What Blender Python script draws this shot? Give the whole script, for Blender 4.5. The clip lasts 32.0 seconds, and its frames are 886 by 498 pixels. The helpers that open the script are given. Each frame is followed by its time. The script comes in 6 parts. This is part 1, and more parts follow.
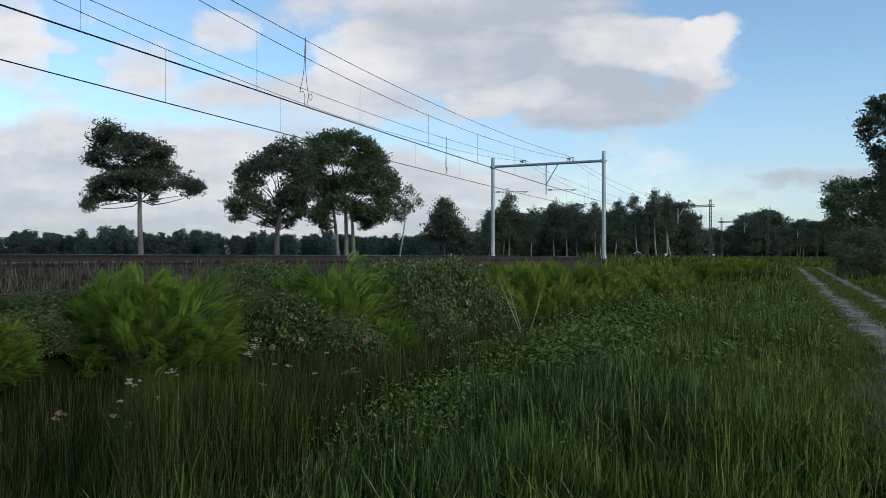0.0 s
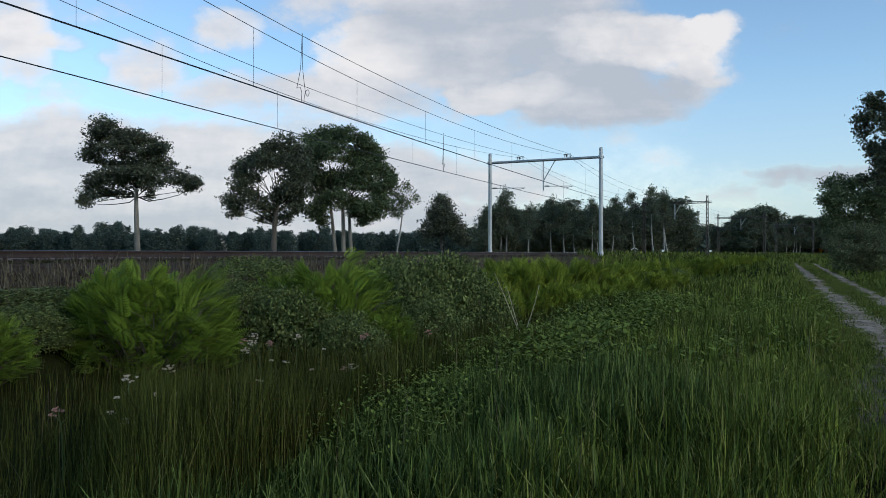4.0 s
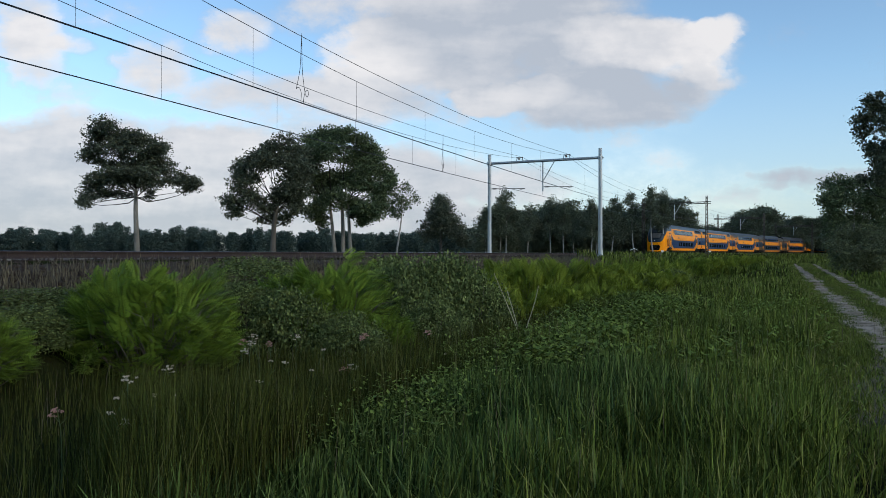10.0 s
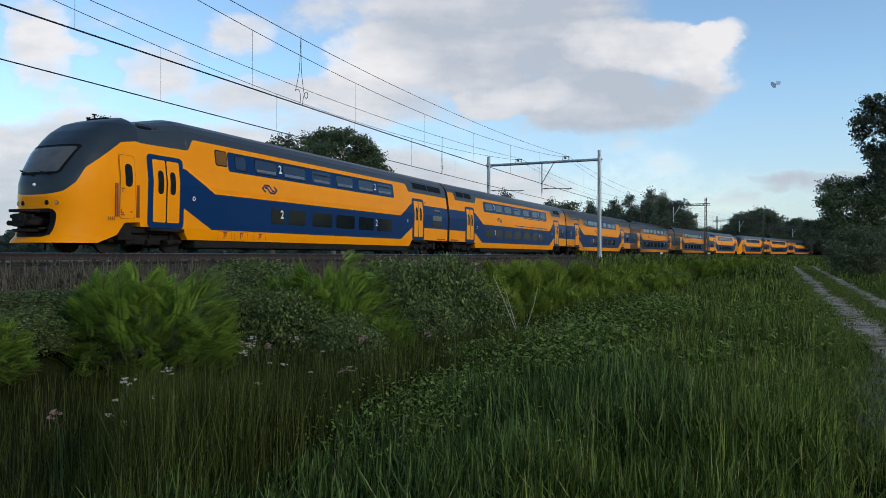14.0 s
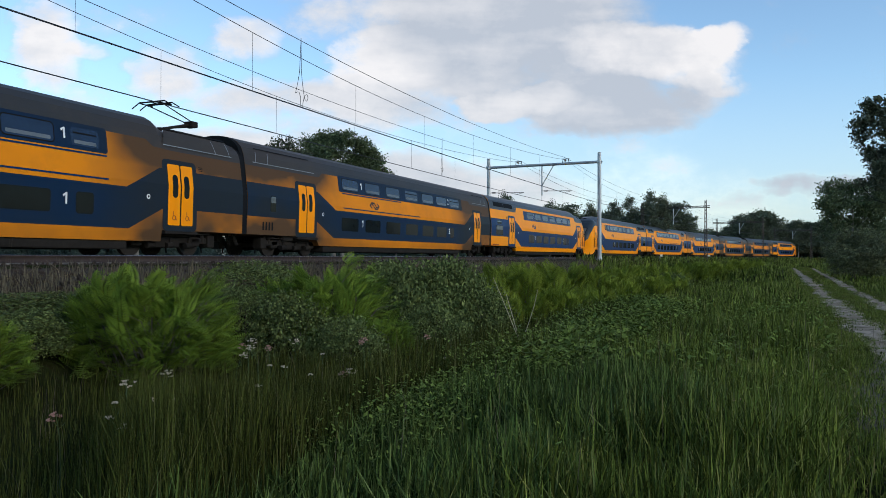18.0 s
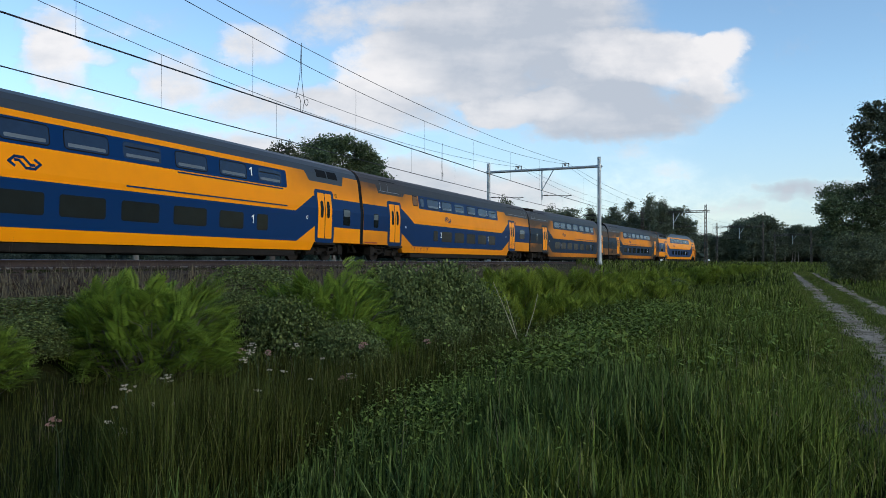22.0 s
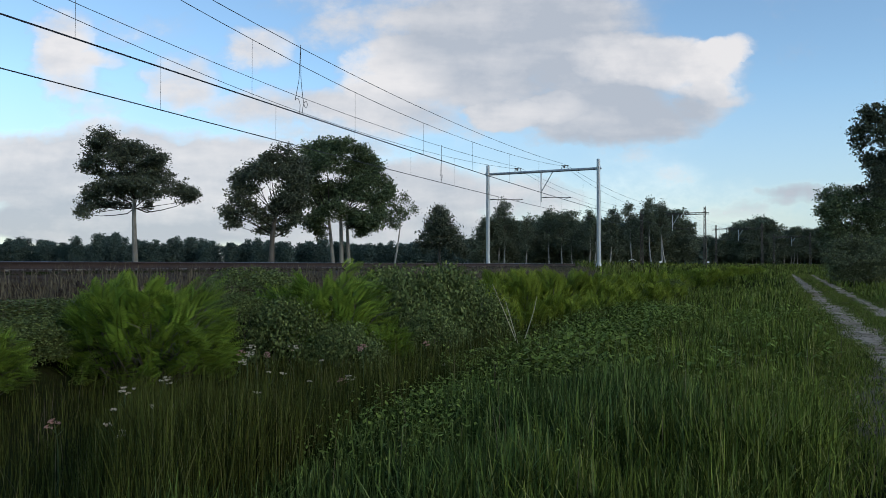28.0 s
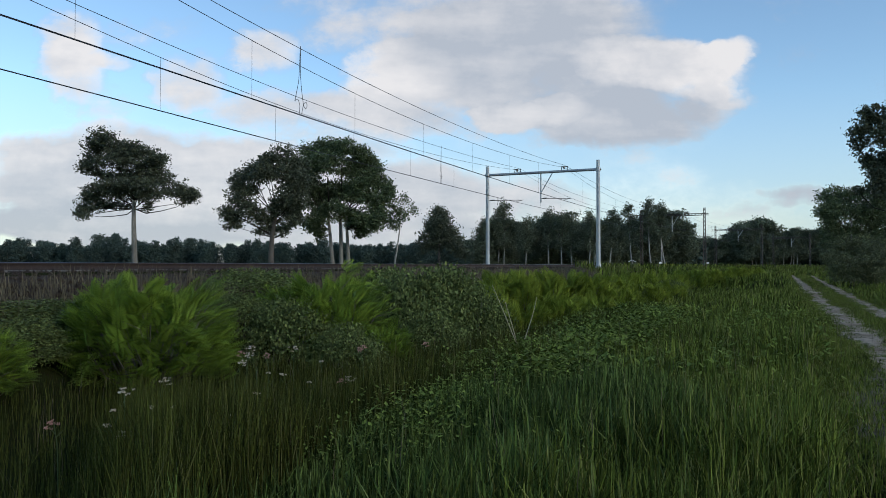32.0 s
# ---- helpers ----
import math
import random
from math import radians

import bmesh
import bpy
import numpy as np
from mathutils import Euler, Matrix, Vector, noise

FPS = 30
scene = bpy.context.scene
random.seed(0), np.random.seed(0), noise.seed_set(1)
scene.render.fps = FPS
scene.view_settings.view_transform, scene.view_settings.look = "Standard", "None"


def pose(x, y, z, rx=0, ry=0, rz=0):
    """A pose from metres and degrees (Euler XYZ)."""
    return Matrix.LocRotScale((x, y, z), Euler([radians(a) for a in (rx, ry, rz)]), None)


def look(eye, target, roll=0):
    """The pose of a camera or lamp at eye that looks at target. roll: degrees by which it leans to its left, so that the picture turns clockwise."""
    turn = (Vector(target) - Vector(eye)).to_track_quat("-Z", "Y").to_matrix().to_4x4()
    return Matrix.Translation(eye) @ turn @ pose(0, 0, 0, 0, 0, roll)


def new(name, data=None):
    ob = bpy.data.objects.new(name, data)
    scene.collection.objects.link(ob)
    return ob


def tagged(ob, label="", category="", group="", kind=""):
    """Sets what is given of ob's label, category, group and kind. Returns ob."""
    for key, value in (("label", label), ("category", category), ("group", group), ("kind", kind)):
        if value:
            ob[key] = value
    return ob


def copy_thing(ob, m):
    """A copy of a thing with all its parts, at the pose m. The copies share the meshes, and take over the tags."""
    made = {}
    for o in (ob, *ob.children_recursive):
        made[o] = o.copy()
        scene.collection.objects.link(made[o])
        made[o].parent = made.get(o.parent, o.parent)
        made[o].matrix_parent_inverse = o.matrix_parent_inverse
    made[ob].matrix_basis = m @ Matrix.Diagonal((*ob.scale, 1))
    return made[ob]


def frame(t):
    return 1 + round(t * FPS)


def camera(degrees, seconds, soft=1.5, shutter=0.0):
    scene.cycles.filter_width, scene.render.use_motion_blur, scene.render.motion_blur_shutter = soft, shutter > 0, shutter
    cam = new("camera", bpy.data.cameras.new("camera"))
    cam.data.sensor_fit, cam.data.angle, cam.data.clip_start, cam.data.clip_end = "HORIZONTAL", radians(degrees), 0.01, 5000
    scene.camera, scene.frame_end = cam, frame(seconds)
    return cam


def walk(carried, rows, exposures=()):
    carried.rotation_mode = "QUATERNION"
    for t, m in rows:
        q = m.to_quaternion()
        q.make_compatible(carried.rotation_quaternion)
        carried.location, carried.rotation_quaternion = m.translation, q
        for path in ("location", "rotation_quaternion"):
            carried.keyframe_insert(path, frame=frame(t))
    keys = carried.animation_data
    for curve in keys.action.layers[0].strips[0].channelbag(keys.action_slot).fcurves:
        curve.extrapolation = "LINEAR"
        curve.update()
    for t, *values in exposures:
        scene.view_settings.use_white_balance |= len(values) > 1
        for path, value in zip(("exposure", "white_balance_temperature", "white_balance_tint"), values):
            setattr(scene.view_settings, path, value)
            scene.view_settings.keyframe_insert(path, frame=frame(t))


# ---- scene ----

# ---------------------------------------------------------------- camera
EYE = Vector((0.0, 0.0, 1.6))
FOCAL = 1316.5
cam = camera(61.55, 32.0, soft=0.75)


def aim(dx, dy):
    """Pose of the standing camera, turned by the small sway of the holder."""
    return look(EYE, EYE + Vector((-dx / FOCAL, 1.0, (11.8 + dy) / FOCAL)))


walk(cam, [(t, aim(dx, dy)) for t, dx, dy in [
    (0, 7.4, 2.4), (0.5, 7.0, 1.3), (1, 7.0, 0.0), (1.5, 6.8, -0.9), (2, 6.6, 0.0), (2.5, 5.7, -0.4), (3, 4.4, -2.2), (3.5, 3.3, -4.4), (5.5, 0.9, -3.3), (6, 0.9, -3.0), (6.5, 1.1, -2.8), (7, 1.8, -3.3), (7.5, 1.8, -4.4), (8, 1.5, -4.6), (8.5, 1.3, -4.2), (9, 1.5, -4.6), (9.5, 1.5, -3.3), (10, 1.5, -3.3), (10.5, 1.5, -2.8), (11, 1.7, -2.2), (11.5, 1.5, -1.5), (12, 0.2, -1.3), (12.5, 0.2, -0.2), (13, -0.2, 1.5), (13.5, 0.0, 1.5), (14, 0.0, 0.0), (14.5, 0.0, 1.8), (16.5, -0.2, 3.3), (17, 0.0, 3.3), (17.5, 0.0, 3.3), (18, 0.0, 4.0), (18.5, -0.4, 6.1), (19, -0.4, 6.6), (19.5, -0.7, 7.4), (20, -0.7, 8.1), (20.5, 0.0, 9.4), (21, -0.2, 9.9), (21.5, 0.4, 10.7), (22, 0.0, 12.0), (22.5, -0.4, 11.8), (23, -1.6, 12.3), (23.5, -1.3, 13.8), (24, -0.7, 14.7), (24.5, -1.1, 15.5), (25, -1.6, 17.1), (25.5, -1.8, 16.9), (27.5, -1.5, 17.3), (28, -1.3, 15.5), (28.5, -1.3, 16.9), (29, -2.0, 15.5), (29.5, -1.8, 18.0), (30, -1.5, 17.5), (30.5, -1.5, 16.9), (31, -1.5, 17.3), (31.5, -1.3, 17.5), (32, -1.8, 17.1)]],
     exposures=[(0.0, 0.32), (10.0, 0.32), (13.0, 0.33), (16.5, 0.43), (20.0, 0.45), (22.0, 0.42), (25.0, 0.41), (28.0, 0.29), (32.0, 0.29)])

# ---------------------------------------------------------------- light
world = bpy.data.worlds.new("sky")
scene.world = world
world.use_nodes = True
SUN_EL, SUN_AZ = radians(22), radians(128)   # azimuth clockwise from the view axis


def setup_world():
    nt = world.node_tree
    nt.nodes.clear()
    out = nt.nodes.new("ShaderNodeOutputWorld")
    bg = nt.nodes.new("ShaderNodeBackground")
    sky = nt.nodes.new("ShaderNodeTexSky")
    sky.sky_type, sky.sun_disc = "NISHITA", False
    sky.sun_elevation, sky.sun_rotation = SUN_EL, SUN_AZ
    sky.air_density, sky.dust_density, sky.ozone_density = 1.0, 0.1, 2.2
    bg.inputs["Strength"].default_value = 0.15
    tint = nt.nodes.new("ShaderNodeMix")
    tint.data_type, tint.blend_type = "RGBA", "MULTIPLY"
    tint.inputs[0].default_value, tint.inputs[7].default_value = 1.0, (0.955, 1.035, 1.045, 1.0)
    nt.links.new(sky.outputs[0], tint.inputs[6])
    nt.links.new(tint.outputs[2], bg.inputs["Color"])
    nt.links.new(bg.outputs[0], out.inputs["Surface"])


setup_world()
sun = new("sun", bpy.data.lights.new("sun", "SUN"))
sun.data.energy, sun.data.angle, sun.data.color = 0.9, radians(12), (1.0, 0.9, 0.78)
sun.matrix_world = look((0, 0, 30), (-math.sin(SUN_AZ) * math.cos(SUN_EL) * 10, -math.cos(SUN_AZ) * math.cos(SUN_EL) * 10, 30 - math.sin(SUN_EL) * 10))


# ---------------------------------------------------------------- materials
class Net:
    """Short hand for building node trees."""

    def __init__(self, name):
        self.m = bpy.data.materials.new(name)
        self.m.use_nodes = True
        self.t = self.m.node_tree
        self.t.nodes.clear()
        self.out = self.n("ShaderNodeOutputMaterial")

    def n(self, kind, **kw):
        node = self.t.nodes.new(kind)
        for k, v in kw.items():
            if k == "operation":
                node.operation = v
            elif k == "blend_type":
                node.blend_type = v
            elif k == "data_type":
                node.data_type = v
        return node

    def link(self, a, b):
        self.t.links.new(a, b)

    def val(self, sock, v):
        if isinstance(v, (int, float, tuple)):
            sock.default_value = v
        else:
            self.link(v, sock)

    def math(self, op, a, b=0.0, c=0.0):
        x = self.n("ShaderNodeMath", operation=op)
        self.val(x.inputs[0], a), self.val(x.inputs[1], b), self.val(x.inputs[2], c)
        return x.outputs[0]

    def mix(self, fac, a, b, blend="MIX"):
        x = self.n("ShaderNodeMix", data_type="RGBA", blend_type=blend)
        self.val(x.inputs[0], fac)
        for s, v in ((x.inputs[6], a), (x.inputs[7], b)):
            self.val(s, (*v, 1.0) if isinstance(v, tuple) and len(v) == 3 else v)
        return x.outputs[2]

    def noise(self, scale, detail=3.0, vec=None, rough=0.55):
        x = self.n("ShaderNodeTexNoise")
        x.inputs["Scale"].default_value, x.inputs["Detail"].default_value, x.inputs["Roughness"].default_value = scale, detail, rough
        if vec is not None:
            self.link(vec, x.inputs["Vector"])
        return x.outputs["Fac"]

    def ramp(self, fac, lo, hi):
        x = self.n("ShaderNodeMapRange")
        self.val(x.inputs[0], fac)
        x.inputs[1].default_value, x.inputs[2].default_value = lo, hi
        return x.outputs[0]

    def coords(self, which="Object", scale=None):
        x = self.n("ShaderNodeTexCoord").outputs[which]
        if scale:
            m = self.n("ShaderNodeMapping")
            m.inputs["Scale"].default_value = scale
            self.link(x, m.inputs["Vector"])
            x = m.outputs["Vector"]
        return x


def tone(c, k):
    return tuple(min(1.0, v * k) for v in c)


def surface(name, base, rough=0.6, metal=0.0, big=0.8, fine=25.0, vary=0.25, bump=0.15, coat=0.0, dirt=None, dirt_amount=0.35, stretch=None, spec=0.5):
    """A worn surface: colour varied at two scales, dirt patches, fine relief."""
    k = Net(name)
    co = k.coords("Object", stretch)
    n1, n2 = k.noise(big, 4.0, co), k.noise(fine, 4.0, co)
    col = k.mix(k.ramp(n1, 0.3, 0.7), tone(base, 1 - vary), tone(base, 1 + vary * 0.6))
    col = k.mix(k.math("MULTIPLY", k.ramp(n2, 0.35, 0.75), vary * 1.2), col, tone(base, 0.55))
    if dirt:
        col = k.mix(k.math("MULTIPLY", k.ramp(k.noise(big * 2.3, 6.0, co, 0.7), 0.45, 0.75), dirt_amount), col, dirt)
    b = k.n("ShaderNodeBsdfPrincipled")
    k.link(col, b.inputs["Base Color"])
    k.link(k.math("ADD", k.math("MULTIPLY", n2, 0.2), rough - 0.1), b.inputs["Roughness"])
    b.inputs["Metallic"].default_value, b.inputs["Coat Weight"].default_value = metal, coat
    b.inputs["Specular IOR Level"].default_value = spec
    if bump:
        bp = k.n("ShaderNodeBump")
        bp.inputs["Strength"].default_value, bp.inputs["Distance"].default_value = bump, 0.02
        k.link(n2, bp.inputs["Height"])
        k.link(bp.outputs[0], b.inputs["Normal"])
    k.link(b.outputs[0], k.out.inputs["Surface"])
    return k.m


def leafy(name, dark, light, rough=0.55, through_light=0.14, tip=None, patch=0.15, spec=0.25, power=2.4):
    """Leaves and blades: each piece has its own tone, patches of growth differ, some light passes through."""
    k = Net(name)
    rnd = k.n("ShaderNodeNewGeometry").outputs["Random Per Island"]
    patchy = k.noise(patch, 3.0, k.coords("Object"))
    f = k.math("ADD", k.math("MULTIPLY", k.math("POWER", rnd, power), 0.8), k.math("MULTIPLY", k.ramp(patchy, 0.3, 0.7), 0.2))
    col = k.mix(f, dark, light)
    if tip:
        col = k.mix(k.ramp(k.math("FRACT", k.math("MULTIPLY", rnd, 17.3)), 0.86, 0.97), col, tip)
    b = k.n("ShaderNodeBsdfPrincipled")
    k.link(col, b.inputs["Base Color"])
    b.inputs["Roughness"].default_value = rough
    b.inputs["Specular IOR Level"].default_value = spec
    tr = k.n("ShaderNodeBsdfTranslucent")
    k.link(col, tr.inputs["Color"])
    mx = k.n("ShaderNodeMixShader")
    mx.inputs[0].default_value = through_light
    k.link(b.outputs[0], mx.inputs[1]), k.link(tr.outputs[0], mx.inputs[2])
    k.link(mx.outputs[0], k.out.inputs["Surface"])
    return k.m


GRASS = leafy("meadow_grass", (0.016, 0.024, 0.004), (0.240, 0.305, 0.056), tip=(0.24, 0.25, 0.08), patch=0.35, spec=0.05)
VERGE = leafy("short_verge_grass", (0.045, 0.062, 0.010), (0.24, 0.29, 0.05), tip=(0.26, 0.22, 0.09), patch=0.8, spec=0.08)
LUSH = leafy("lush_edge_grass", (0.014, 0.024, 0.005), (0.175, 0.255, 0.060), tip=(0.20, 0.25, 0.08), patch=0.5, spec=0.08)
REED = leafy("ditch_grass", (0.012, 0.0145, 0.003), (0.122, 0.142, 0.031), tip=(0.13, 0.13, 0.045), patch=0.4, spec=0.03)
SEED = leafy("seed_heads", (0.082, 0.069, 0.040), (0.225, 0.182, 0.112), patch=0.6)
FERN = leafy("pinnate_leaves", (0.058, 0.092, 0.013), (0.262, 0.372, 0.052), patch=1.6, spec=0.08, power=1.0, through_light=0.25)
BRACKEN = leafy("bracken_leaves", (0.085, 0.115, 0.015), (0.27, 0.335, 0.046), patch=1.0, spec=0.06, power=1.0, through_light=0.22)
BRAMBLE = leafy("bramble_leaves", (0.052, 0.070, 0.023), (0.24, 0.29, 0.095), patch=1.0, spec=0.06, power=1.8)
DOCK = leafy("herb_leaves", (0.050, 0.072, 0.016), (0.235, 0.305, 0.066), patch=1.0, spec=0.02, power=1.2)
OAK = leafy("oak_leaves", (0.046, 0.068, 0.032), (0.125, 0.165, 0.070), patch=0.4, power=1.6)
ALDER = leafy("dark_tree_leaves", (0.046, 0.055, 0.036), (0.115, 0.132, 0.076), patch=0.4, power=1.6)
# wood leaves, far ones most: distance haze put into the colour, paler and bluer
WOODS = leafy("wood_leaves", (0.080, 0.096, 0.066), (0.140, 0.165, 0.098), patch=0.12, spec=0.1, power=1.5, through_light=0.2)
FARWOODS = leafy("hazed_far_leaves", (0.078, 0.108, 0.090), (0.090, 0.124, 0.102), patch=0.03, spec=0.0, through_light=0.35)
WILLOW = leafy("willow_leaves", (0.05, 0.062, 0.030), (0.24, 0.26, 0.12), patch=0.4)
GREYBARK = surface("pale_grey_bark", (0.24, 0.22, 0.19), 0.85, big=1.5, fine=14, vary=0.4, bump=0.4, dirt=(0.08, 0.085, 0.05), dirt_amount=0.5, stretch=(1, 1, 0.3))
DARKBARK = surface("dark_bark", (0.045, 0.040, 0.034), 0.9, big=1.5, fine=18, vary=0.4, bump=0.4, spec=0.1)
BARK = surface("bark", (0.12, 0.10, 0.08), 0.85, big=1.5, fine=18, vary=0.4, bump=0.5, stretch=(1, 1, 0.25))
BIRCH = surface("birch_bark", (0.36, 0.34, 0.31), 0.7, big=2.0, fine=9, vary=0.35, bump=0.3, dirt=(0.05, 0.045, 0.04), dirt_amount=0.8, stretch=(1, 1, 2.0))
GALV = surface("galvanised_steel", (0.42, 0.43, 0.44), 0.5, 0.55, big=1.0, fine=30, vary=0.15, bump=0.03)
OLDSTEEL = surface("rusty_lattice_steel", (0.09, 0.075, 0.065), 0.75, 0.2, big=1.0, fine=20, vary=0.3, bump=0.1)
WIRE = surface("copper_wire", (0.05, 0.05, 0.052), 0.5, 0.6, vary=0.1, bump=0)
PORCELAIN = surface("insulator", (0.14, 0.11, 0.10), 0.3, vary=0.1, bump=0)


# ---------------------------------------------------------------- building helpers
def part(name, bm, material=None, parent=None, label="", smooth=False):
    """Links a bmesh (or a mesh) as one object under a thing or a part."""
    if isinstance(bm, bmesh.types.BMesh):
        me = bpy.data.meshes.new(name)
        bm.to_mesh(me)
        bm.free()
    else:
        me = bm
    if material and not me.materials:
        me.materials.append(material)
    if smooth:
        me.polygons.foreach_set("use_smooth", [True] * len(me.polygons))
    ob = new(name, me)
    ob.parent = parent
    if label:
        ob["label"] = label
    return ob


def empty(name, m=None, label="", category="", group="", kind=""):
    ob = new(name)
    ob.empty_display_size = 0.2
    if m is not None:
        ob.matrix_basis = m
    return tagged(ob, label, category, group, kind)


def sheet(name, verts, quads, material, smooth=False):
    """A mesh from arrays: verts (n, 3), faces (m, 3 or 4)."""
    verts, quads = np.asarray(verts, np.float32), np.asarray(quads, np.int32)
    me = bpy.data.meshes.new(name)
    k = quads.shape[1]
    me.vertices.add(len(verts)), me.loops.add(quads.size), me.polygons.add(len(quads))
    me.vertices.foreach_set("co", verts.ravel())
    me.loops.foreach_set("vertex_index", quads.ravel())
    me.polygons.foreach_set("loop_start", np.arange(len(quads), dtype=np.int32) * k)
    me.polygons.foreach_set("loop_total", np.full(len(quads), k, np.int32))
    if smooth:
        me.polygons.foreach_set("use_smooth", np.ones(len(quads), bool))
    me.update(calc_edges=True)
    me.materials.append(material)
    return me


def box(bm, x0, x1, y0, y1, z0, z1, bevel=0.0):
    r = bmesh.ops.create_cube(bm, size=1.0)
    for v in r["verts"]:
        v.co = Vector(((x0 + x1) / 2 + v.co.x * (x1 - x0), (y0 + y1) / 2 + v.co.y * (y1 - y0), (z0 + z1) / 2 + v.co.z * (z1 - z0)))
    if bevel:
        es = list({e for v in r["verts"] for e in v.link_edges})
        bmesh.ops.bevel(bm, geom=es, offset=bevel, segments=2, affect="EDGES", profile=0.6)
    return bm


def rod(bm, a, b, r0, r1=None, n=8):
    """A tapered round bar from a to b."""
    a, b = Vector(a), Vector(b)
    d = b - a
    m = Matrix.Translation((a + b) / 2) @ d.to_track_quat("Z", "Y").to_matrix().to_4x4()
    bmesh.ops.create_cone(bm, cap_ends=True, segments=n, radius1=r0, radius2=r0 if r1 is None else r1, depth=d.length, matrix=m)
    return bm


def tube_mesh(name, pts, r, material, n=6):
    """A thin round wire through points."""
    pts = np.asarray(pts, float)
    t = np.gradient(pts, axis=0)
    t /= np.linalg.norm(t, axis=1)[:, None]
    side = np.cross(t, (0.0, 0.0, 1.0))
    side /= np.maximum(np.linalg.norm(side, axis=1), 1e-6)[:, None]
    up = np.cross(side, t)
    a = np.linspace(0, 2 * np.pi, n, endpoint=False)
    rr = np.broadcast_to(np.asarray(r, float), (len(pts),))
    ring = pts[:, None, :] + rr[:, None, None] * (np.cos(a)[None, :, None] * side[:, None, :] + np.sin(a)[None, :, None] * up[:, None, :])
    i = np.arange(len(pts) - 1)[:, None] * n
    j = np.arange(n)[None, :]
    q = np.stack([i + j, i + (j + 1) % n, i + n + (j + 1) % n, i + n + j], -1).reshape(-1, 4)
    return sheet(name, ring.reshape(-1, 3), q, material, True)




# ---------------------------------------------------------------- clouds
def cloud_material():
    k = Net("cloud_layer")
    sx = k.n("ShaderNodeSeparateXYZ")
    k.link(k.coords("Object"), sx.inputs[0])
    x, y, z = sx.outputs
    y = k.math("MAXIMUM", y, 1.0)
    u, v = k.math("DIVIDE", x, y), k.math("DIVIDE", z, y)
    cb = k.n("ShaderNodeCombineXYZ")
    k.link(u, cb.inputs[0]), k.link(k.math("MULTIPLY", v, 1.35), cb.inputs[1])
    p = cb.outputs[0]
    puff, wisp, soft = k.noise(8.0, 8.0, p, 0.6), k.noise(30.0, 6.0, p, 0.62), k.noise(5.0, 5.0, p, 0.6)
    du = k.math("ADD", u, k.math("MULTIPLY", k.math("SUBTRACT", puff, 0.5), 0.11))
    dv = k.math("ADD", v, k.math("MULTIPLY", k.math("SUBTRACT", soft, 0.5), 0.08))
    # lobes: bearing, rise, half width, half height, weight, brightness
    high = [(1180, 80, 115, 50, 1.0, 1.25), (1100, 75, 100, 50, 0.8, 1.05), (1256, 48, 58, 22, 0.9, 1.1), (1220, 70, 58, 30, 0.8, 1.05), (1268, 130, 60, 16, 0.5, 0.7), (1225, 150, 62, 34, 0.7, 0.35), (930, 60, 220, 110, 1.1, 0.12),
            (1080, 180, 150, 50, 1.0, 0.10), (850, 178, 62, 24, 1.0, 1.15), (955, 165, 58, 24, 0.9, 1.05), (650, 100, 95, 50, 0.9, 1.05), (760, 60, 130, 80, 0.7, 0.3),
            (620, 20, 170, 40, 0.5, 0.5), (720, 165, 200, 50, 0.5, 0.55), (800, -120, 420, 120, 0.8, 0.4), (1235, 115, 34, 34, 0.4, 0.6), (1000, 215, 230, 45, 0.5, 0.25)]
    low = [(20, 60, 75, 75, 1.0, 0.9), (240, 112, 78, 48, 0.9, 0.75), (395, 58, 70, 42, 0.9, 0.8), (440, 175, 130, 42, 0.6, 0.6), (600, 190, 150, 50, 0.6, 0.6),
           (110, 275, 300, 70, 1.2, 0.55), (470, 320, 300, 85, 1.2, 0.5), (60, 350, 260, 70, 1.0, 0.22), (760, 345, 240, 70, 0.8, 0.4), (430, 335, 130, 35, 0.6, 0.95),
           (1510, 320, 170, 30, 0.95, 0.0), (1330, 362, 120, 24, 0.45, 0.2), (1100, 320, 260, 60, 0.4, 0.6), (300, 405, 700, 35, 0.9, 0.0), (110, 70, 36, 14, 0.5, 0.8), (150, 255, 200, 20, 0.6, 1.1), (350, 330, 150, 22, 0.7, 1.2), (60, 300, 120, 24, 0.6, 0.05), (230, 370, 220, 22, 0.7, 0.1), (90, 335, 90, 16, 0.5, 1.0), (70, 160, 110, 45, 0.42, 0.7), (330, 160, 120, 34, 0.4, 0.7), (200, 20, 90, 30, 0.3, 0.7)]
    den, lit = 0.0, 0.0
    for cx, cy, rx, ry, w, b in high + low:
        a = k.math("DIVIDE", k.math("SUBTRACT", du, (cx - 791.4) / FOCAL), 1.25 * rx / FOCAL)
        c = k.math("DIVIDE", k.math("SUBTRACT", dv, (455.2 - cy) / FOCAL), 1.3 * ry / FOCAL)
        f = k.math("MAXIMUM", k.math("SUBTRACT", 1.0, k.math("MULTIPLY_ADD", a, a, k.math("MULTIPLY", c, c))), 0.0)
        den = k.math("MULTIPLY_ADD", f, w, den)
        lit = k.math("MULTIPLY_ADD", f, w * b, lit)
    ragged = k.math("ADD", k.math("MULTIPLY", k.math("SUBTRACT", puff, 0.5), 1.25), k.math("MULTIPLY", k.math("SUBTRACT", wisp, 0.5), 0.6))
    cover = k.n("ShaderNodeMapRange")
    cover.interpolation_type = "SMOOTHSTEP"
    k.link(k.math("ADD", den, ragged), cover.inputs[0])
    cover.inputs[1].default_value, cover.inputs[2].default_value = 0.0, 0.95
    haze = k.ramp(v, 0.26, 0.0)
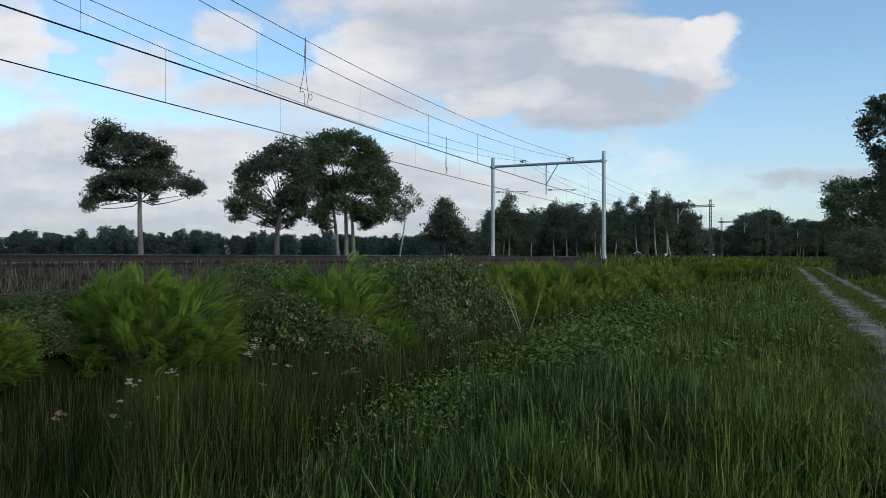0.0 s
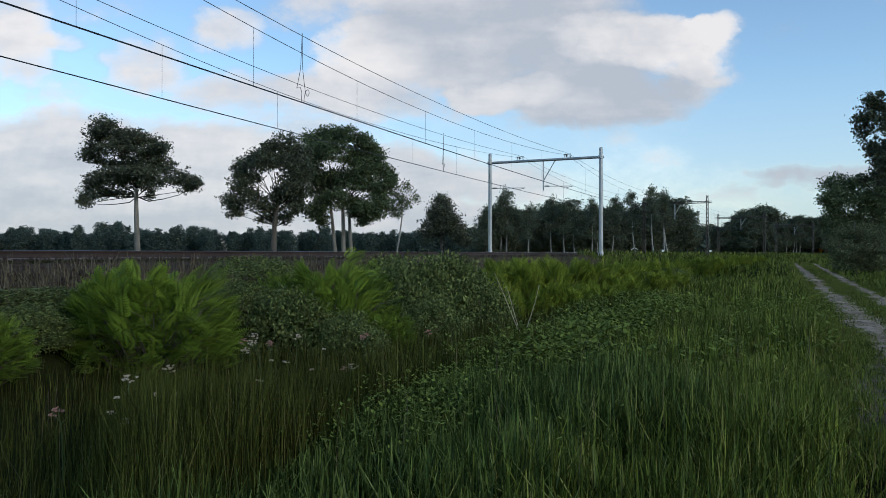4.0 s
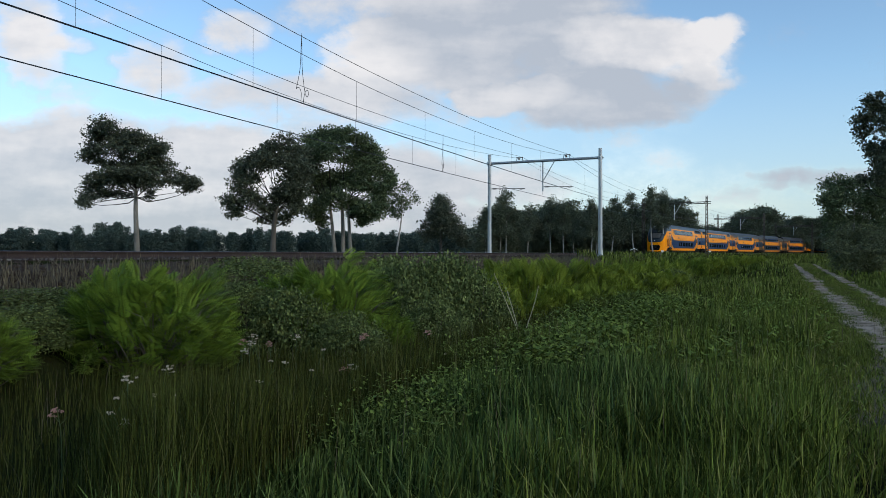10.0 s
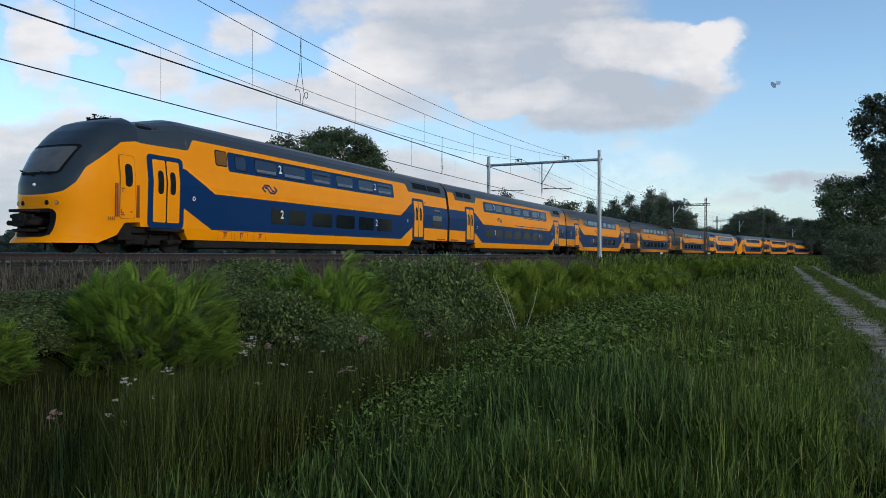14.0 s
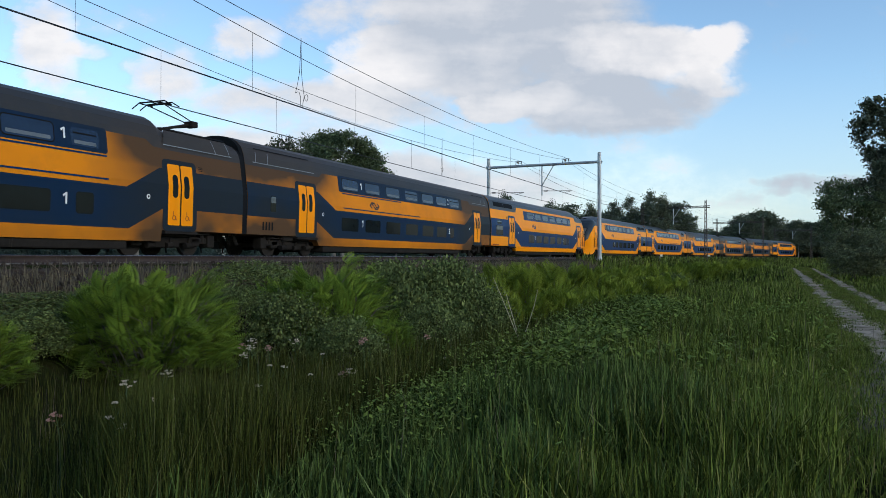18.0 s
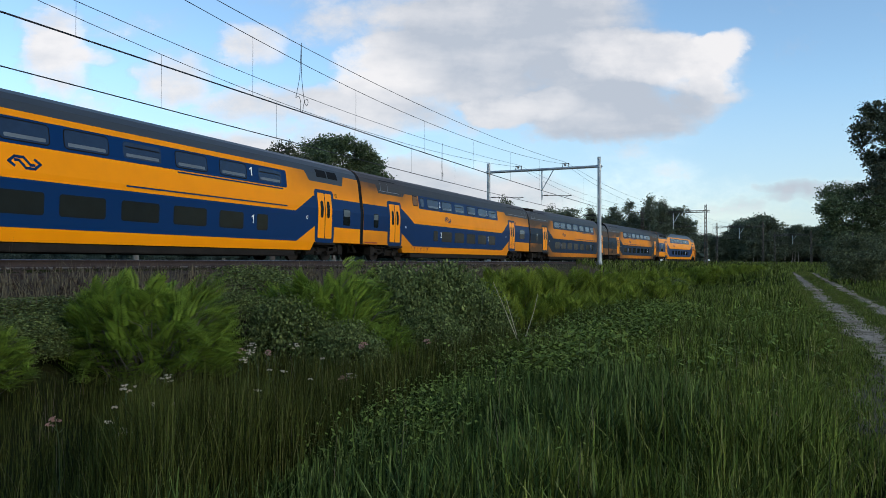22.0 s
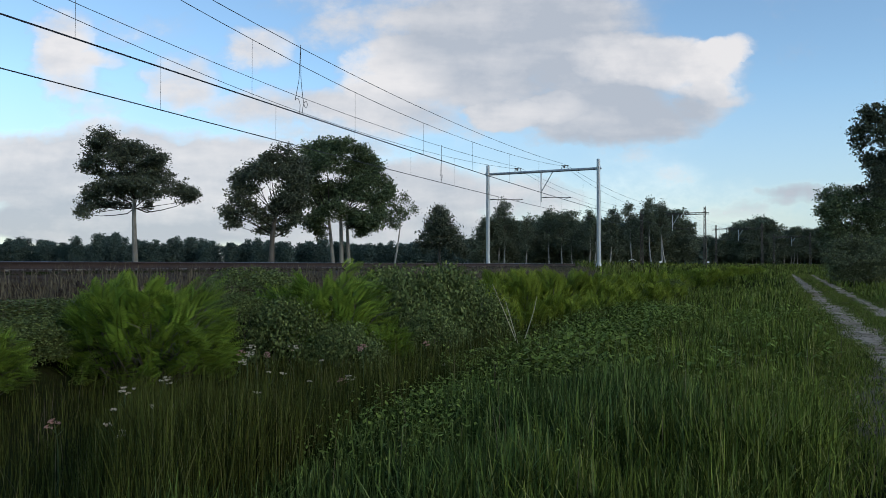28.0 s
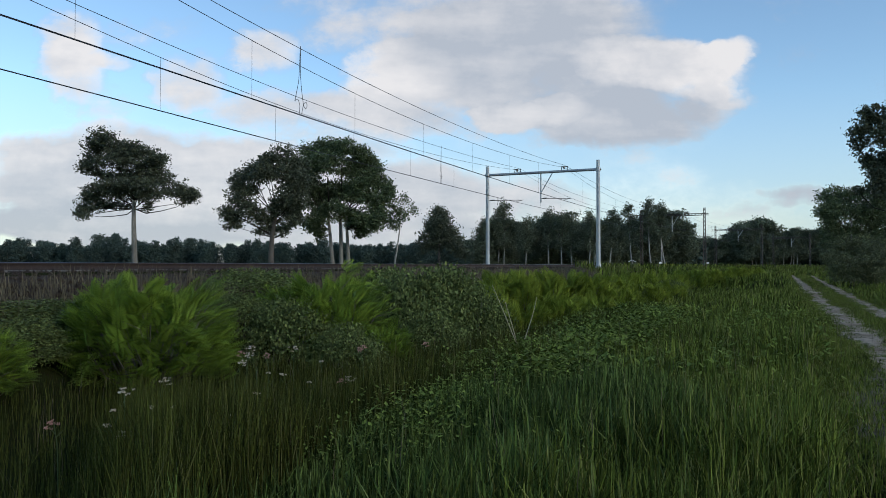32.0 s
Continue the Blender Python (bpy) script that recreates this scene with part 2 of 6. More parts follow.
    alpha = k.math("MAXIMUM", k.math("MULTIPLY", cover.outputs[0], 0.95), k.math("MULTIPLY_ADD", haze, 0.72, 0.02))
    fade = k.math("MULTIPLY", k.ramp(k.math("ABSOLUTE", u), 1.5, 1.1), k.ramp(v, 0.8, 0.55))
    alpha = k.math("MULTIPLY", alpha, fade)
    shade = k.math("ADD", k.math("DIVIDE", lit, k.math("MAXIMUM", den, 0.25)), k.math("MULTIPLY", k.math("SUBTRACT", puff, 0.5), 1.15))
    cs = k.n("ShaderNodeCombineXYZ")
    k.link(u, cs.inputs[0]), k.link(k.math("MULTIPLY", v, 4.5), cs.inputs[1])
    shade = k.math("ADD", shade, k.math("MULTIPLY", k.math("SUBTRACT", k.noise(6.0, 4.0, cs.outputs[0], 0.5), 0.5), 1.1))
    shade = k.math("ADD", shade, k.math("MULTIPLY", k.math("SUBTRACT", wisp, 0.5), 0.4))
    col = k.mix(k.ramp(shade, 0.10, 1.05), (0.385, 0.42, 0.48), (0.69, 0.675, 0.68))
    col = k.mix(k.ramp(cover.outputs[0], 0.0, 0.5), (0.325, 0.395, 0.515), col)
    em = k.n("ShaderNodeEmission")
    k.link(col, em.inputs["Color"])
    em.inputs["Strength"].default_value = 1.0
    tp, mx = k.n("ShaderNodeBsdfTransparent"), k.n("ShaderNodeMixShader")
    k.link(alpha, mx.inputs[0]), k.link(tp.outputs[0], mx.inputs[1]), k.link(em.outputs[0], mx.inputs[2])
    k.link(mx.outputs[0], k.out.inputs["Surface"])
    return k.m


def cloud_cap():
    """Part of a great dome before the camera, far behind everything."""
    az, el = np.radians(np.linspace(-58, 58, 40)), np.radians(np.linspace(-0.6, 40, 20))
    A, E = np.meshgrid(az, el)
    v = 3600 * np.stack([np.sin(A) * np.cos(E), np.cos(A) * np.cos(E), np.sin(E)], -1).reshape(-1, 3)
    i = (np.arange(19)[:, None] * 40 + np.arange(39)[None, :]).reshape(-1)
    me = bpy.data.meshes.new("backdrop_clouds")
    me.from_pydata(v.tolist(), [], np.stack([i, i + 1, i + 41, i + 40], -1).tolist())
    ob = part("backdrop_clouds", me, cloud_material())
    ob.location = EYE
    return tagged(ob, "drifting white and grey clouds over a pale blue sky", "clouds", kind="structure")


clouds = cloud_cap()

# ---------------------------------------------------------------- the railway's line
HEAD, P_FAR, S_BEND, R_BEND = 0.386, 18.4, 20.0, 769.0
RAIL = 1.66           # rail head, metres above the meadow
GAP = 4.0             # between the two tracks
U = np.array([math.sin(HEAD), math.cos(HEAD)])
LEFT = np.array([-math.cos(HEAD), math.sin(HEAD)])
BEND = P_FAR * LEFT + S_BEND * U - R_BEND * LEFT


def line(s, q):
    """World x, y of the point s metres along the far track, q metres towards the meadow."""
    s, q = np.asarray(s, float), np.asarray(q, float)
    a = np.maximum(s - S_BEND, 0) / R_BEND
    straight = np.minimum(s, S_BEND)[..., None] * U + (P_FAR - q)[..., None] * LEFT
    n = np.cos(a)[..., None] * LEFT + np.sin(a)[..., None] * U
    arc = BEND + (R_BEND - q)[..., None] * n
    return np.where((s > S_BEND)[..., None], arc, straight)


def unline(x, y):
    """s and q of world points."""
    p = np.stack([np.asarray(x, float), np.asarray(y, float)], -1)
    s0 = p @ U
    q0 = P_FAR - p @ LEFT
    d = p - BEND
    rad = np.linalg.norm(d, axis=-1)
    a = np.arctan2(d @ U, d @ LEFT)
    on = (s0 > S_BEND)
    return np.where(on, S_BEND + a * R_BEND, s0), np.where(on, R_BEND - rad, q0)


def heading(s):
    return HEAD + max(s - S_BEND, 0) / R_BEND


def step(x, a, b):
    t = np.clip((x - a) / (b - a), 0, 1)
    return t * t * (3 - 2 * t)


def height(x, y):
    """Ground height: ballast bed on a low bank, ditch, meadow."""
    x, y = np.asarray(x, float), np.asarray(y, float)
    s, q = unline(x, y)
    bank = (RAIL - 0.2) * step(q, 10.2, 6.6) * step(q, -7.5, -3.0)
    bank = np.minimum(bank, 0.75 + (RAIL - 0.2 - 0.75) * step(q, 7.7, 6.0) * step(q, -3.6, -2.2))
    ditch = -0.45 * step(q, 9.2, 11.2) * step(q, 16.0, 12.5)
    roll = 0.05 * np.sin(x * 0.9 + 1.3 * np.sin(y * 0.31)) * np.cos(y * 0.7) * step(q, 7.5, 10)
    return bank + ditch + roll


def axis(lo, hi, fine, grow):
    v, out = 0.0, [0.0]
    while v < hi:
        v += fine + grow * abs(v)
        out.append(v)
    v = 0.0
    while v > lo:
        v -= fine + grow * abs(v)
        out.insert(0, v)
    return np.array(out)


def path_x(y):
    """Centre line of the sandy farm track."""
    return 2.4 + 0.4575 * y


def ground_material():
    k = Net("meadow_soil")
    co = k.coords("Object")
    n1, n2 = k.noise(0.35, 5.0, co), k.noise(9.0, 5.0, co)
    col = k.mix(k.ramp(n1, 0.35, 0.65), (0.014, 0.018, 0.006), (0.026, 0.032, 0.011))
    col = k.mix(k.ramp(n2, 0.45, 0.8), col, (0.020, 0.016, 0.010))
    b = k.n("ShaderNodeBsdfPrincipled")
    k.link(col, b.inputs["Base Color"])
    b.inputs["Roughness"].default_value = 0.95
    b.inputs["Specular IOR Level"].default_value = 0.0
    bp = k.n("ShaderNodeBump")
    bp.inputs["Strength"].default_value, bp.inputs["Distance"].default_value = 0.8, 0.06
    k.link(n2, bp.inputs["Height"]), k.link(bp.outputs[0], b.inputs["Normal"])
    k.link(b.outputs[0], k.out.inputs["Surface"])
    return k.m


SOIL = ground_material()
gx, gy = axis(-2500, 2500, 0.22, 0.035), axis(-700, 4000, 0.3, 0.03)
GX, GY = np.meshgrid(gx, gy)
nx, ny = len(gx), len(gy)
GI = (np.arange(ny - 1)[:, None] * nx + np.arange(nx - 1)[None, :]).reshape(-1)
ground = part("ground", sheet("ground", np.stack([GX, GY, height(GX, GY)], -1).reshape(-1, 3), np.stack([GI, GI + 1, GI + nx + 1, GI + nx], -1), SOIL, True), None)
tagged(ground, "flat green meadow land with a low railway bank and a ditch", "ground", kind="structure")


def ribbon(name, s, q, z, material):
    """A long sheet along the railway: profile q, z swept over s."""
    s, q, z = np.asarray(s, float), np.asarray(q, float), np.asarray(z, float)
    xy = line(s[:, None], q[None, :])
    v = np.concatenate([xy, np.broadcast_to(z[None, :, None], xy.shape[:2] + (1,))], -1).reshape(-1, 3)
    n = len(q)
    i = (np.arange(len(s) - 1)[:, None] * n + np.arange(n - 1)[None, :]).reshape(-1)
    return sheet(name, v, np.stack([i, i + 1, i + n + 1, i + n], -1), material)


S_TRACK = np.concatenate([np.arange(-460, -20, 10.0), np.arange(-20, 140, 1.0), np.arange(140, 720, 5.0)])
BALLAST = surface("ballast", (0.055, 0.040, 0.031), 0.95, big=0.6, fine=22, vary=0.5, bump=1.0, spec=0.1)
RUST = surface("rusty_rail_side", (0.038, 0.022, 0.017), 0.9, 0.1, big=1.2, fine=30, vary=0.3, bump=0.1)
SHINE = surface("rail_head", (0.45, 0.45, 0.46), 0.28, 1.0, vary=0.1, bump=0)
CONCRETE = surface("sleeper_concrete", (0.15, 0.13, 0.11), 0.9, big=1.0, fine=25, vary=0.25, bump=0.2)
bed = part("ballast_bed", ribbon("ballast_bed", S_TRACK, [8.0, 6.5, 5.7, 2.0, -1.7, -2.6, -4.2], [0.72, RAIL - 0.28, RAIL - 0.19, RAIL - 0.21, RAIL - 0.19, RAIL - 0.3, 0.7], BALLAST))
tagged(bed, "brown gravel ballast bed under two railway tracks", "ballast", kind="structure")


def railway_track(q0, label):
    top = empty("railway_track", None, label, "railway track", "two parallel railway tracks", "structure")
    prof = [(-0.07, -0.16), (-0.07, -0.145), (-0.012, -0.125), (-0.012, -0.045), (-0.036, -0.034), (-0.036, -0.004)]
    for side in (-0.753, 0.753):
        pts = prof + [(-a, b) for a, b in reversed(prof)]
        rail = part("rail", ribbon("rail", S_TRACK, [q0 + side + a for a, b in pts], [RAIL + b for a, b in pts], RUST), None, top)
        part("rail_head", ribbon("rail_head", S_TRACK, [q0 + side + a for a in (-0.036, -0.03, 0.03, 0.036)], [RAIL + b for b in (-0.006, 0.002, 0.002, -0.006)], SHINE), None, rail, "bright worn running surface")
    return top


near_track = railway_track(GAP, "rusty steel railway track on gravel in front of the far track")
far_track = railway_track(0.0, "rusty steel railway track that the train runs on")


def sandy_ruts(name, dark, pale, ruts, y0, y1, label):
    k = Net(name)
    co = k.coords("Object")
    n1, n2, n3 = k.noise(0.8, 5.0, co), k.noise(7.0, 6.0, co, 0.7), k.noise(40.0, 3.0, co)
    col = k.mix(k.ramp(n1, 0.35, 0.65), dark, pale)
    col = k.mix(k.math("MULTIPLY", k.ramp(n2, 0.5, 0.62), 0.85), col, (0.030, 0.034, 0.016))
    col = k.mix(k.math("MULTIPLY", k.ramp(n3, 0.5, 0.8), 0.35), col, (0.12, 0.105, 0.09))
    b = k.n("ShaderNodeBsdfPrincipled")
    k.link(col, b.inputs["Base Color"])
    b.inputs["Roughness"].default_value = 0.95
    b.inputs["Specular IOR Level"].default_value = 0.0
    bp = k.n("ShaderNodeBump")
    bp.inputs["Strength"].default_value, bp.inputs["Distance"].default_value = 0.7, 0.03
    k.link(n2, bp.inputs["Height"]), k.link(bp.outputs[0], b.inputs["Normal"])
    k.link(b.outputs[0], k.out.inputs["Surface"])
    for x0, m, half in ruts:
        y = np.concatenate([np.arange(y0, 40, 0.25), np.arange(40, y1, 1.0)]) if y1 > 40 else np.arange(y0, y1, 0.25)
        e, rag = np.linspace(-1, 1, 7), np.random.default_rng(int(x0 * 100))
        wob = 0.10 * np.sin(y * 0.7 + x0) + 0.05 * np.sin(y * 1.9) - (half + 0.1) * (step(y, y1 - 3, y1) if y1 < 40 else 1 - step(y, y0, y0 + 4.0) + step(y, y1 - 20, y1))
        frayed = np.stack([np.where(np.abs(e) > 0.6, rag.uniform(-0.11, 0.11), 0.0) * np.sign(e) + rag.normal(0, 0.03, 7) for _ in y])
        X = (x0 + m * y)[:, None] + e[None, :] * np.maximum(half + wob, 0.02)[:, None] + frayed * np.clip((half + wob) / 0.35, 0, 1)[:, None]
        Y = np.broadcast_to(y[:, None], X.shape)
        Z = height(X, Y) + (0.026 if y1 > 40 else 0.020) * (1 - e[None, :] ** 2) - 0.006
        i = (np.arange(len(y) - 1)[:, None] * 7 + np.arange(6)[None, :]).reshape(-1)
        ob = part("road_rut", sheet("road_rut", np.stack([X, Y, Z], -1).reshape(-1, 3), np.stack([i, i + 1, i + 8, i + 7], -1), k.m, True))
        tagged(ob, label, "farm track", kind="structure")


sandy_ruts("pale_sand", (0.22, 0.165, 0.115), (0.43, 0.35, 0.265), ((1.87, 0.455, 0.60), (3.0, 0.47, 0.44)), 8.2, 125, "pale sandy wheel rut of a farm track with stones")
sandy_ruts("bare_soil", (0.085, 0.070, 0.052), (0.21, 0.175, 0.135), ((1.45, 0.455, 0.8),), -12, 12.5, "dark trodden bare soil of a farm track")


def ballast_stones():
    rng = np.random.default_rng(3)
    n = 9000
    s, q = rng.uniform(4, 70, n) ** 1.0, rng.uniform(5.2, 8.2, n)
    xy = line(s, q)
    z = np.interp(q, [5.0, 5.7, 6.5, 8.2], [RAIL - 0.2, RAIL - 0.19, RAIL - 0.28, 0.72])
    r = rng.uniform(0.025, 0.06, n)
    d = np.array([(1, 0, 0), (-1, 0, 0), (0, 1, 0), (0, -1, 0), (0, 0, 1), (0, 0, -1)], float)
    v = d[None] * r[:, None, None] * rng.uniform(0.6, 1.3, (n, 6, 1)) + rng.normal(0, 0.2, (n, 6, 3)) * r[:, None, None]
    v = v + np.concatenate([xy, z[:, None]], 1)[:, None, :]
    f = np.array([(0, 2, 4), (2, 1, 4), (1, 3, 4), (3, 0, 4), (2, 0, 5), (1, 2, 5), (3, 1, 5), (0, 3, 5)])
    F = (np.arange(n)[:, None, None] * 6 + f[None]).reshape(-1, 3)
    ob = part("ballast_stones", sheet("ballast_stones", v.reshape(-1, 3), F, BALLAST))
    tagged(ob, "loose grey-brown ballast stones on the bank shoulder", "gravel", kind="stuff")


ballast_stones()


def sleepers():
    """Concrete sleepers where the line passes nearest; joined further on."""
    bm = bmesh.new()
    box(bm, -1.3, 1.3, -0.13, 0.13, -0.36, -0.165, 0.015)
    me = bpy.data.meshes.new("sleeper")
    bm.to_mesh(me)
    bm.free()
    me.materials.append(CONCRETE)
    for track, q in ((near_track, GAP), (far_track, 0.0)):
        for i in range(120):
            s = 4.0 + 0.6 * i
            at = line(s, q)
            ob = new("sleeper", me)
            ob.parent = track
            ob.matrix_basis = pose(float(at[0]), float(at[1]), RAIL, 0, 0, math.degrees(-heading(s)))


sleepers()


# ---------------------------------------------------------------- overhead line
WHITE_STEEL = surface("white_painted_steel", (0.55, 0.56, 0.57), 0.55, 0.2, vary=0.15, bump=0.02)
PORTALS = [2.5 + 57.0 * k + (2.0 if k == 2 else 0.0) for k in range(-2, 8)]


def portal(s0, modern):
    """A steel portal across both tracks; local x runs across towards the meadow, y along the railway."""
    at, a = line(s0, 0.0), heading(s0)
    top = empty("overhead_line_portal", pose(float(at[0]), float(at[1]), RAIL, 0, 0, math.degrees(-a)),
                "grey galvanised tubular steel portal over two tracks" if modern else "old dark lattice steel portal with pale drop brackets", "portal", "overhead line portals")
    steel = GALV if modern else OLDSTEEL
    for q in (-2.68, 6.72):
        bm = bmesh.new()
        if modern:
            rod(bm, (q, 0, -1.5), (q, 0, 8.28), 0.17, 0.14, 20)
            rod(bm, (q, 0, 8.28), (q, 0, 8.31), 0.15, 0.1, 20)
        else:
            for sx, sy in ((-1, -1), (-1, 1), (1, -1), (1, 1)):
                rod(bm, (q + sx * 0.2, sy * 0.2, -1.5), (q + sx * 0.11, sy * 0.11, 8.5), 0.045, 0.04, 6)
            for i in range(16):
                z, w = -1.0 + i * 0.6, 0.2 - 0.09 * i / 16
                sg = 1 if i % 2 else -1
                for e in (-1, 1):
                    rod(bm, (q - sg * w, e * w, z), (q + sg * w, e * w, z + 0.6), 0.02, n=4)
                    rod(bm, (q + e * w, -sg * w, z), (q + e * w, sg * w, z + 0.6), 0.02, n=4)
        post = part("post", bm, steel, top, smooth=False)
        if modern:
            bm = bmesh.new()
            rod(bm, (q, 0, 7.42), (q, 0, 7.68), 0.2, n=20)
            box(bm, q - 0.24, q + 0.24, -0.12, 0.12, 7.5, 7.6, 0.02)
            part("collar", bm, steel, post)
            bm = bmesh.new()
            for i in range(4):
                an = math.pi / 4 + i * math.pi / 2
                box(bm, q - 0.012 + 0.17 * math.cos(an), q + 0.012 + 0.17 * math.cos(an), -0.17, 0.17, -0.4, 0.05)
            rod(bm, (q, 0, -0.5), (q, 0, 0.1), 0.32, 0.18, 12)
            part("foot", bm, steel, post)
    bm = bmesh.new()
    if modern:
        rod(bm, (-2.68, 0, 7.55), (6.72, 0, 7.55), 0.11, n=16)
    else:
        for y, z in ((-0.15, 7.45), (0.15, 7.45), (-0.15, 7.7), (0.15, 7.7)):
            rod(bm, (-3.4, y, z), (7.3, y, z), 0.045, n=6)
        for i in range(21):
            x, sg = -3.0 + i * 0.48, (1 if i % 2 else -1)
            rod(bm, (x, -0.15, 7.575 - sg * 0.12), (x + 0.48, -0.15, 7.575 + sg * 0.12), 0.02, n=4)
            rod(bm, (x, 0.15, 7.575 - sg * 0.12), (x + 0.48, 0.15, 7.575 + sg * 0.12), 0.02, n=4)
    part("beam", bm, steel, top)
    bm = bmesh.new()
    rod(bm, (2.0, 0, 7.5), (2.0, 0, 5.05), 0.055, n=10)
    rod(bm, (3.0, 0, 7.5), (2.03, 0, 5.9), 0.04, n=10)
    part("drop_bracket", bm, steel if modern else WHITE_STEEL, top)
    for q in (0.0, 4.0):
        bm = bmesh.new()
        for e in (-0.28, 0.28):
            rod(bm, (q + e, 0, 7.6), (q + e * 0.8, 0, 7.92), 0.028, n=8)
        rod(bm, (q - 0.3, 0, 7.93), (q + 0.3, 0, 7.93), 0.03, n=8)
        br = part("saddle", bm, OLDSTEEL, top)
        bm = bmesh.new()
        rod(bm, (q - 0.05, 0, 7.93), (q - 0.05, 0, 7.72), 0.06, n=10)
        for i in range(3):
            rod(bm, (q - 0.05, 0, 7.75 + i * 0.06), (q - 0.05, 0, 7.77 + i * 0.06), 0.09, n=10)
        part("insulator", bm, PORCELAIN, br)
    for q0, q1 in ((-2.5, -0.15), (2.06, 3.9)):
        bm = bmesh.new()
        rod(bm, (q0, 0, 5.42), (q1 + 0.6, 0, 5.34), 0.025, n=8)
        rod(bm, (q1 + 0.6, 0, 5.34), (q1, 0, 5.22), 0.015, n=6)
        arm = part("steady_arm", bm, OLDSTEEL, top)
        bm = bmesh.new()
        for i in range(5):
            rod(bm, (q0 + 0.12 + i * 0.07, 0, 5.415), (q0 + 0.15 + i * 0.07, 0, 5.415), 0.065, n=8)
        part("insulator", bm, PORCELAIN, arm)
    return top


for s_p in PORTALS:
    portal(s_p, abs(s_p - 59.5) < 1 or s_p < 50)


def overhead_wires():
    s = np.arange(-108, 395, 1.5)
    ph = ((s - 2.5) / 57.0) % 1.0
    zig = 0.18 * np.sin((s - 2.5) / 57.0 * np.pi)
    dip = (2 * ph - 1) ** 2
    for q0, first in ((0.0, 19.62), (GAP, 12.65)):
        top = empty("overhead_wires", None, "thin dark contact and carrier wires hung over a track", "overhead wires", "overhead wires")
        xy = line(s, q0 + zig)

        def wire(name, z, r, dq=0.0, lab=""):
            c = line(s, q0 + zig + dq)
            return part(name, tube_mesh(name, np.concatenate([c, (RAIL + z)[:, None]], 1), r, WIRE), None, top, lab)

        zc, zm, zf = 5.16 + 0 * s, 6.67 + np.where(s < 31, 1.9, 1.2) * dip, 7.32 + np.where(s < 31, 1.2, 0.7) * dip
        wire("contact_wire", zc, 0.0105, -0.03)
        wire("contact_wire", zc, 0.0105, 0.03)
        wire("carrier_wire", zm, 0.0105)
        wire("feeder_wire", zf, 0.011, 0.05)
        for sh in np.arange(first - 6.6 * 15, 230, 6.6):
            d = (2 * (((sh - 2.5) / 57.0) % 1.0) - 1) ** 2
            q = q0 + 0.18 * math.sin((sh - 2.5) / 57.0 * math.pi)
            if d > 0.93:
                continue
            c = line(sh, q)
            part("hanger", tube_mesh("hanger", [(c[0] + 1e-4 * i, c[1], RAIL + 5.16 + (1.51 + (1.9 if sh < 31 else 1.2) * d) * i / 2) for i in range(3)], 0.0055, WIRE, 4), None, top)
        # electrical link from feeder to contact wires, with loops
        sl = 21.9 if q0 else 43.8
        d = (2 * (((sl - 2.5) / 57.0) % 1.0) - 1) ** 2
        q = q0 + 0.18 * math.sin((sl - 2.5) / 57.0 * math.pi)
        z_top = 7.42 + (1.2 if sl < 31 else 0.7) * d
        for ends in (((0.0, 1.0), (-0.05, 0.5), (-0.15, 0.34), (-0.28, 0.17), (-0.2, 0.2), (-0.05, 0.21), (0.05, 0.14), (0.03, 0.0)), ((0.0, 1.0), (0.06, 0.5), (0.2, 0.26), (0.3, 0.14), (0.43, 0.11), (0.52, 0.17), (0.44, 0.22), (0.28, 0.18), (0.2, 0.08), (0.18, 0.0))):
            grid = np.linspace(0, len(ends) - 1, 40)
            a, f = [np.interp(grid, np.arange(len(ends)), [e[i] for e in ends]) for i in (0, 1)]
            for arr in (a, f):
                arr[1:-1] = (arr[:-2] + 2 * arr[1:-1] + arr[2:]) / 4
            k = 1.0 if q0 else 0.45
            w = [(*line(sl + k * x, q + 0.05 * y), RAIL + 5.16 + (z_top - 5.16) * y) for x, y in zip(a, f)]
            part("link_cable", tube_mesh("link_cable", w, 0.010, WIRE, 5), None, top)


overhead_wires()


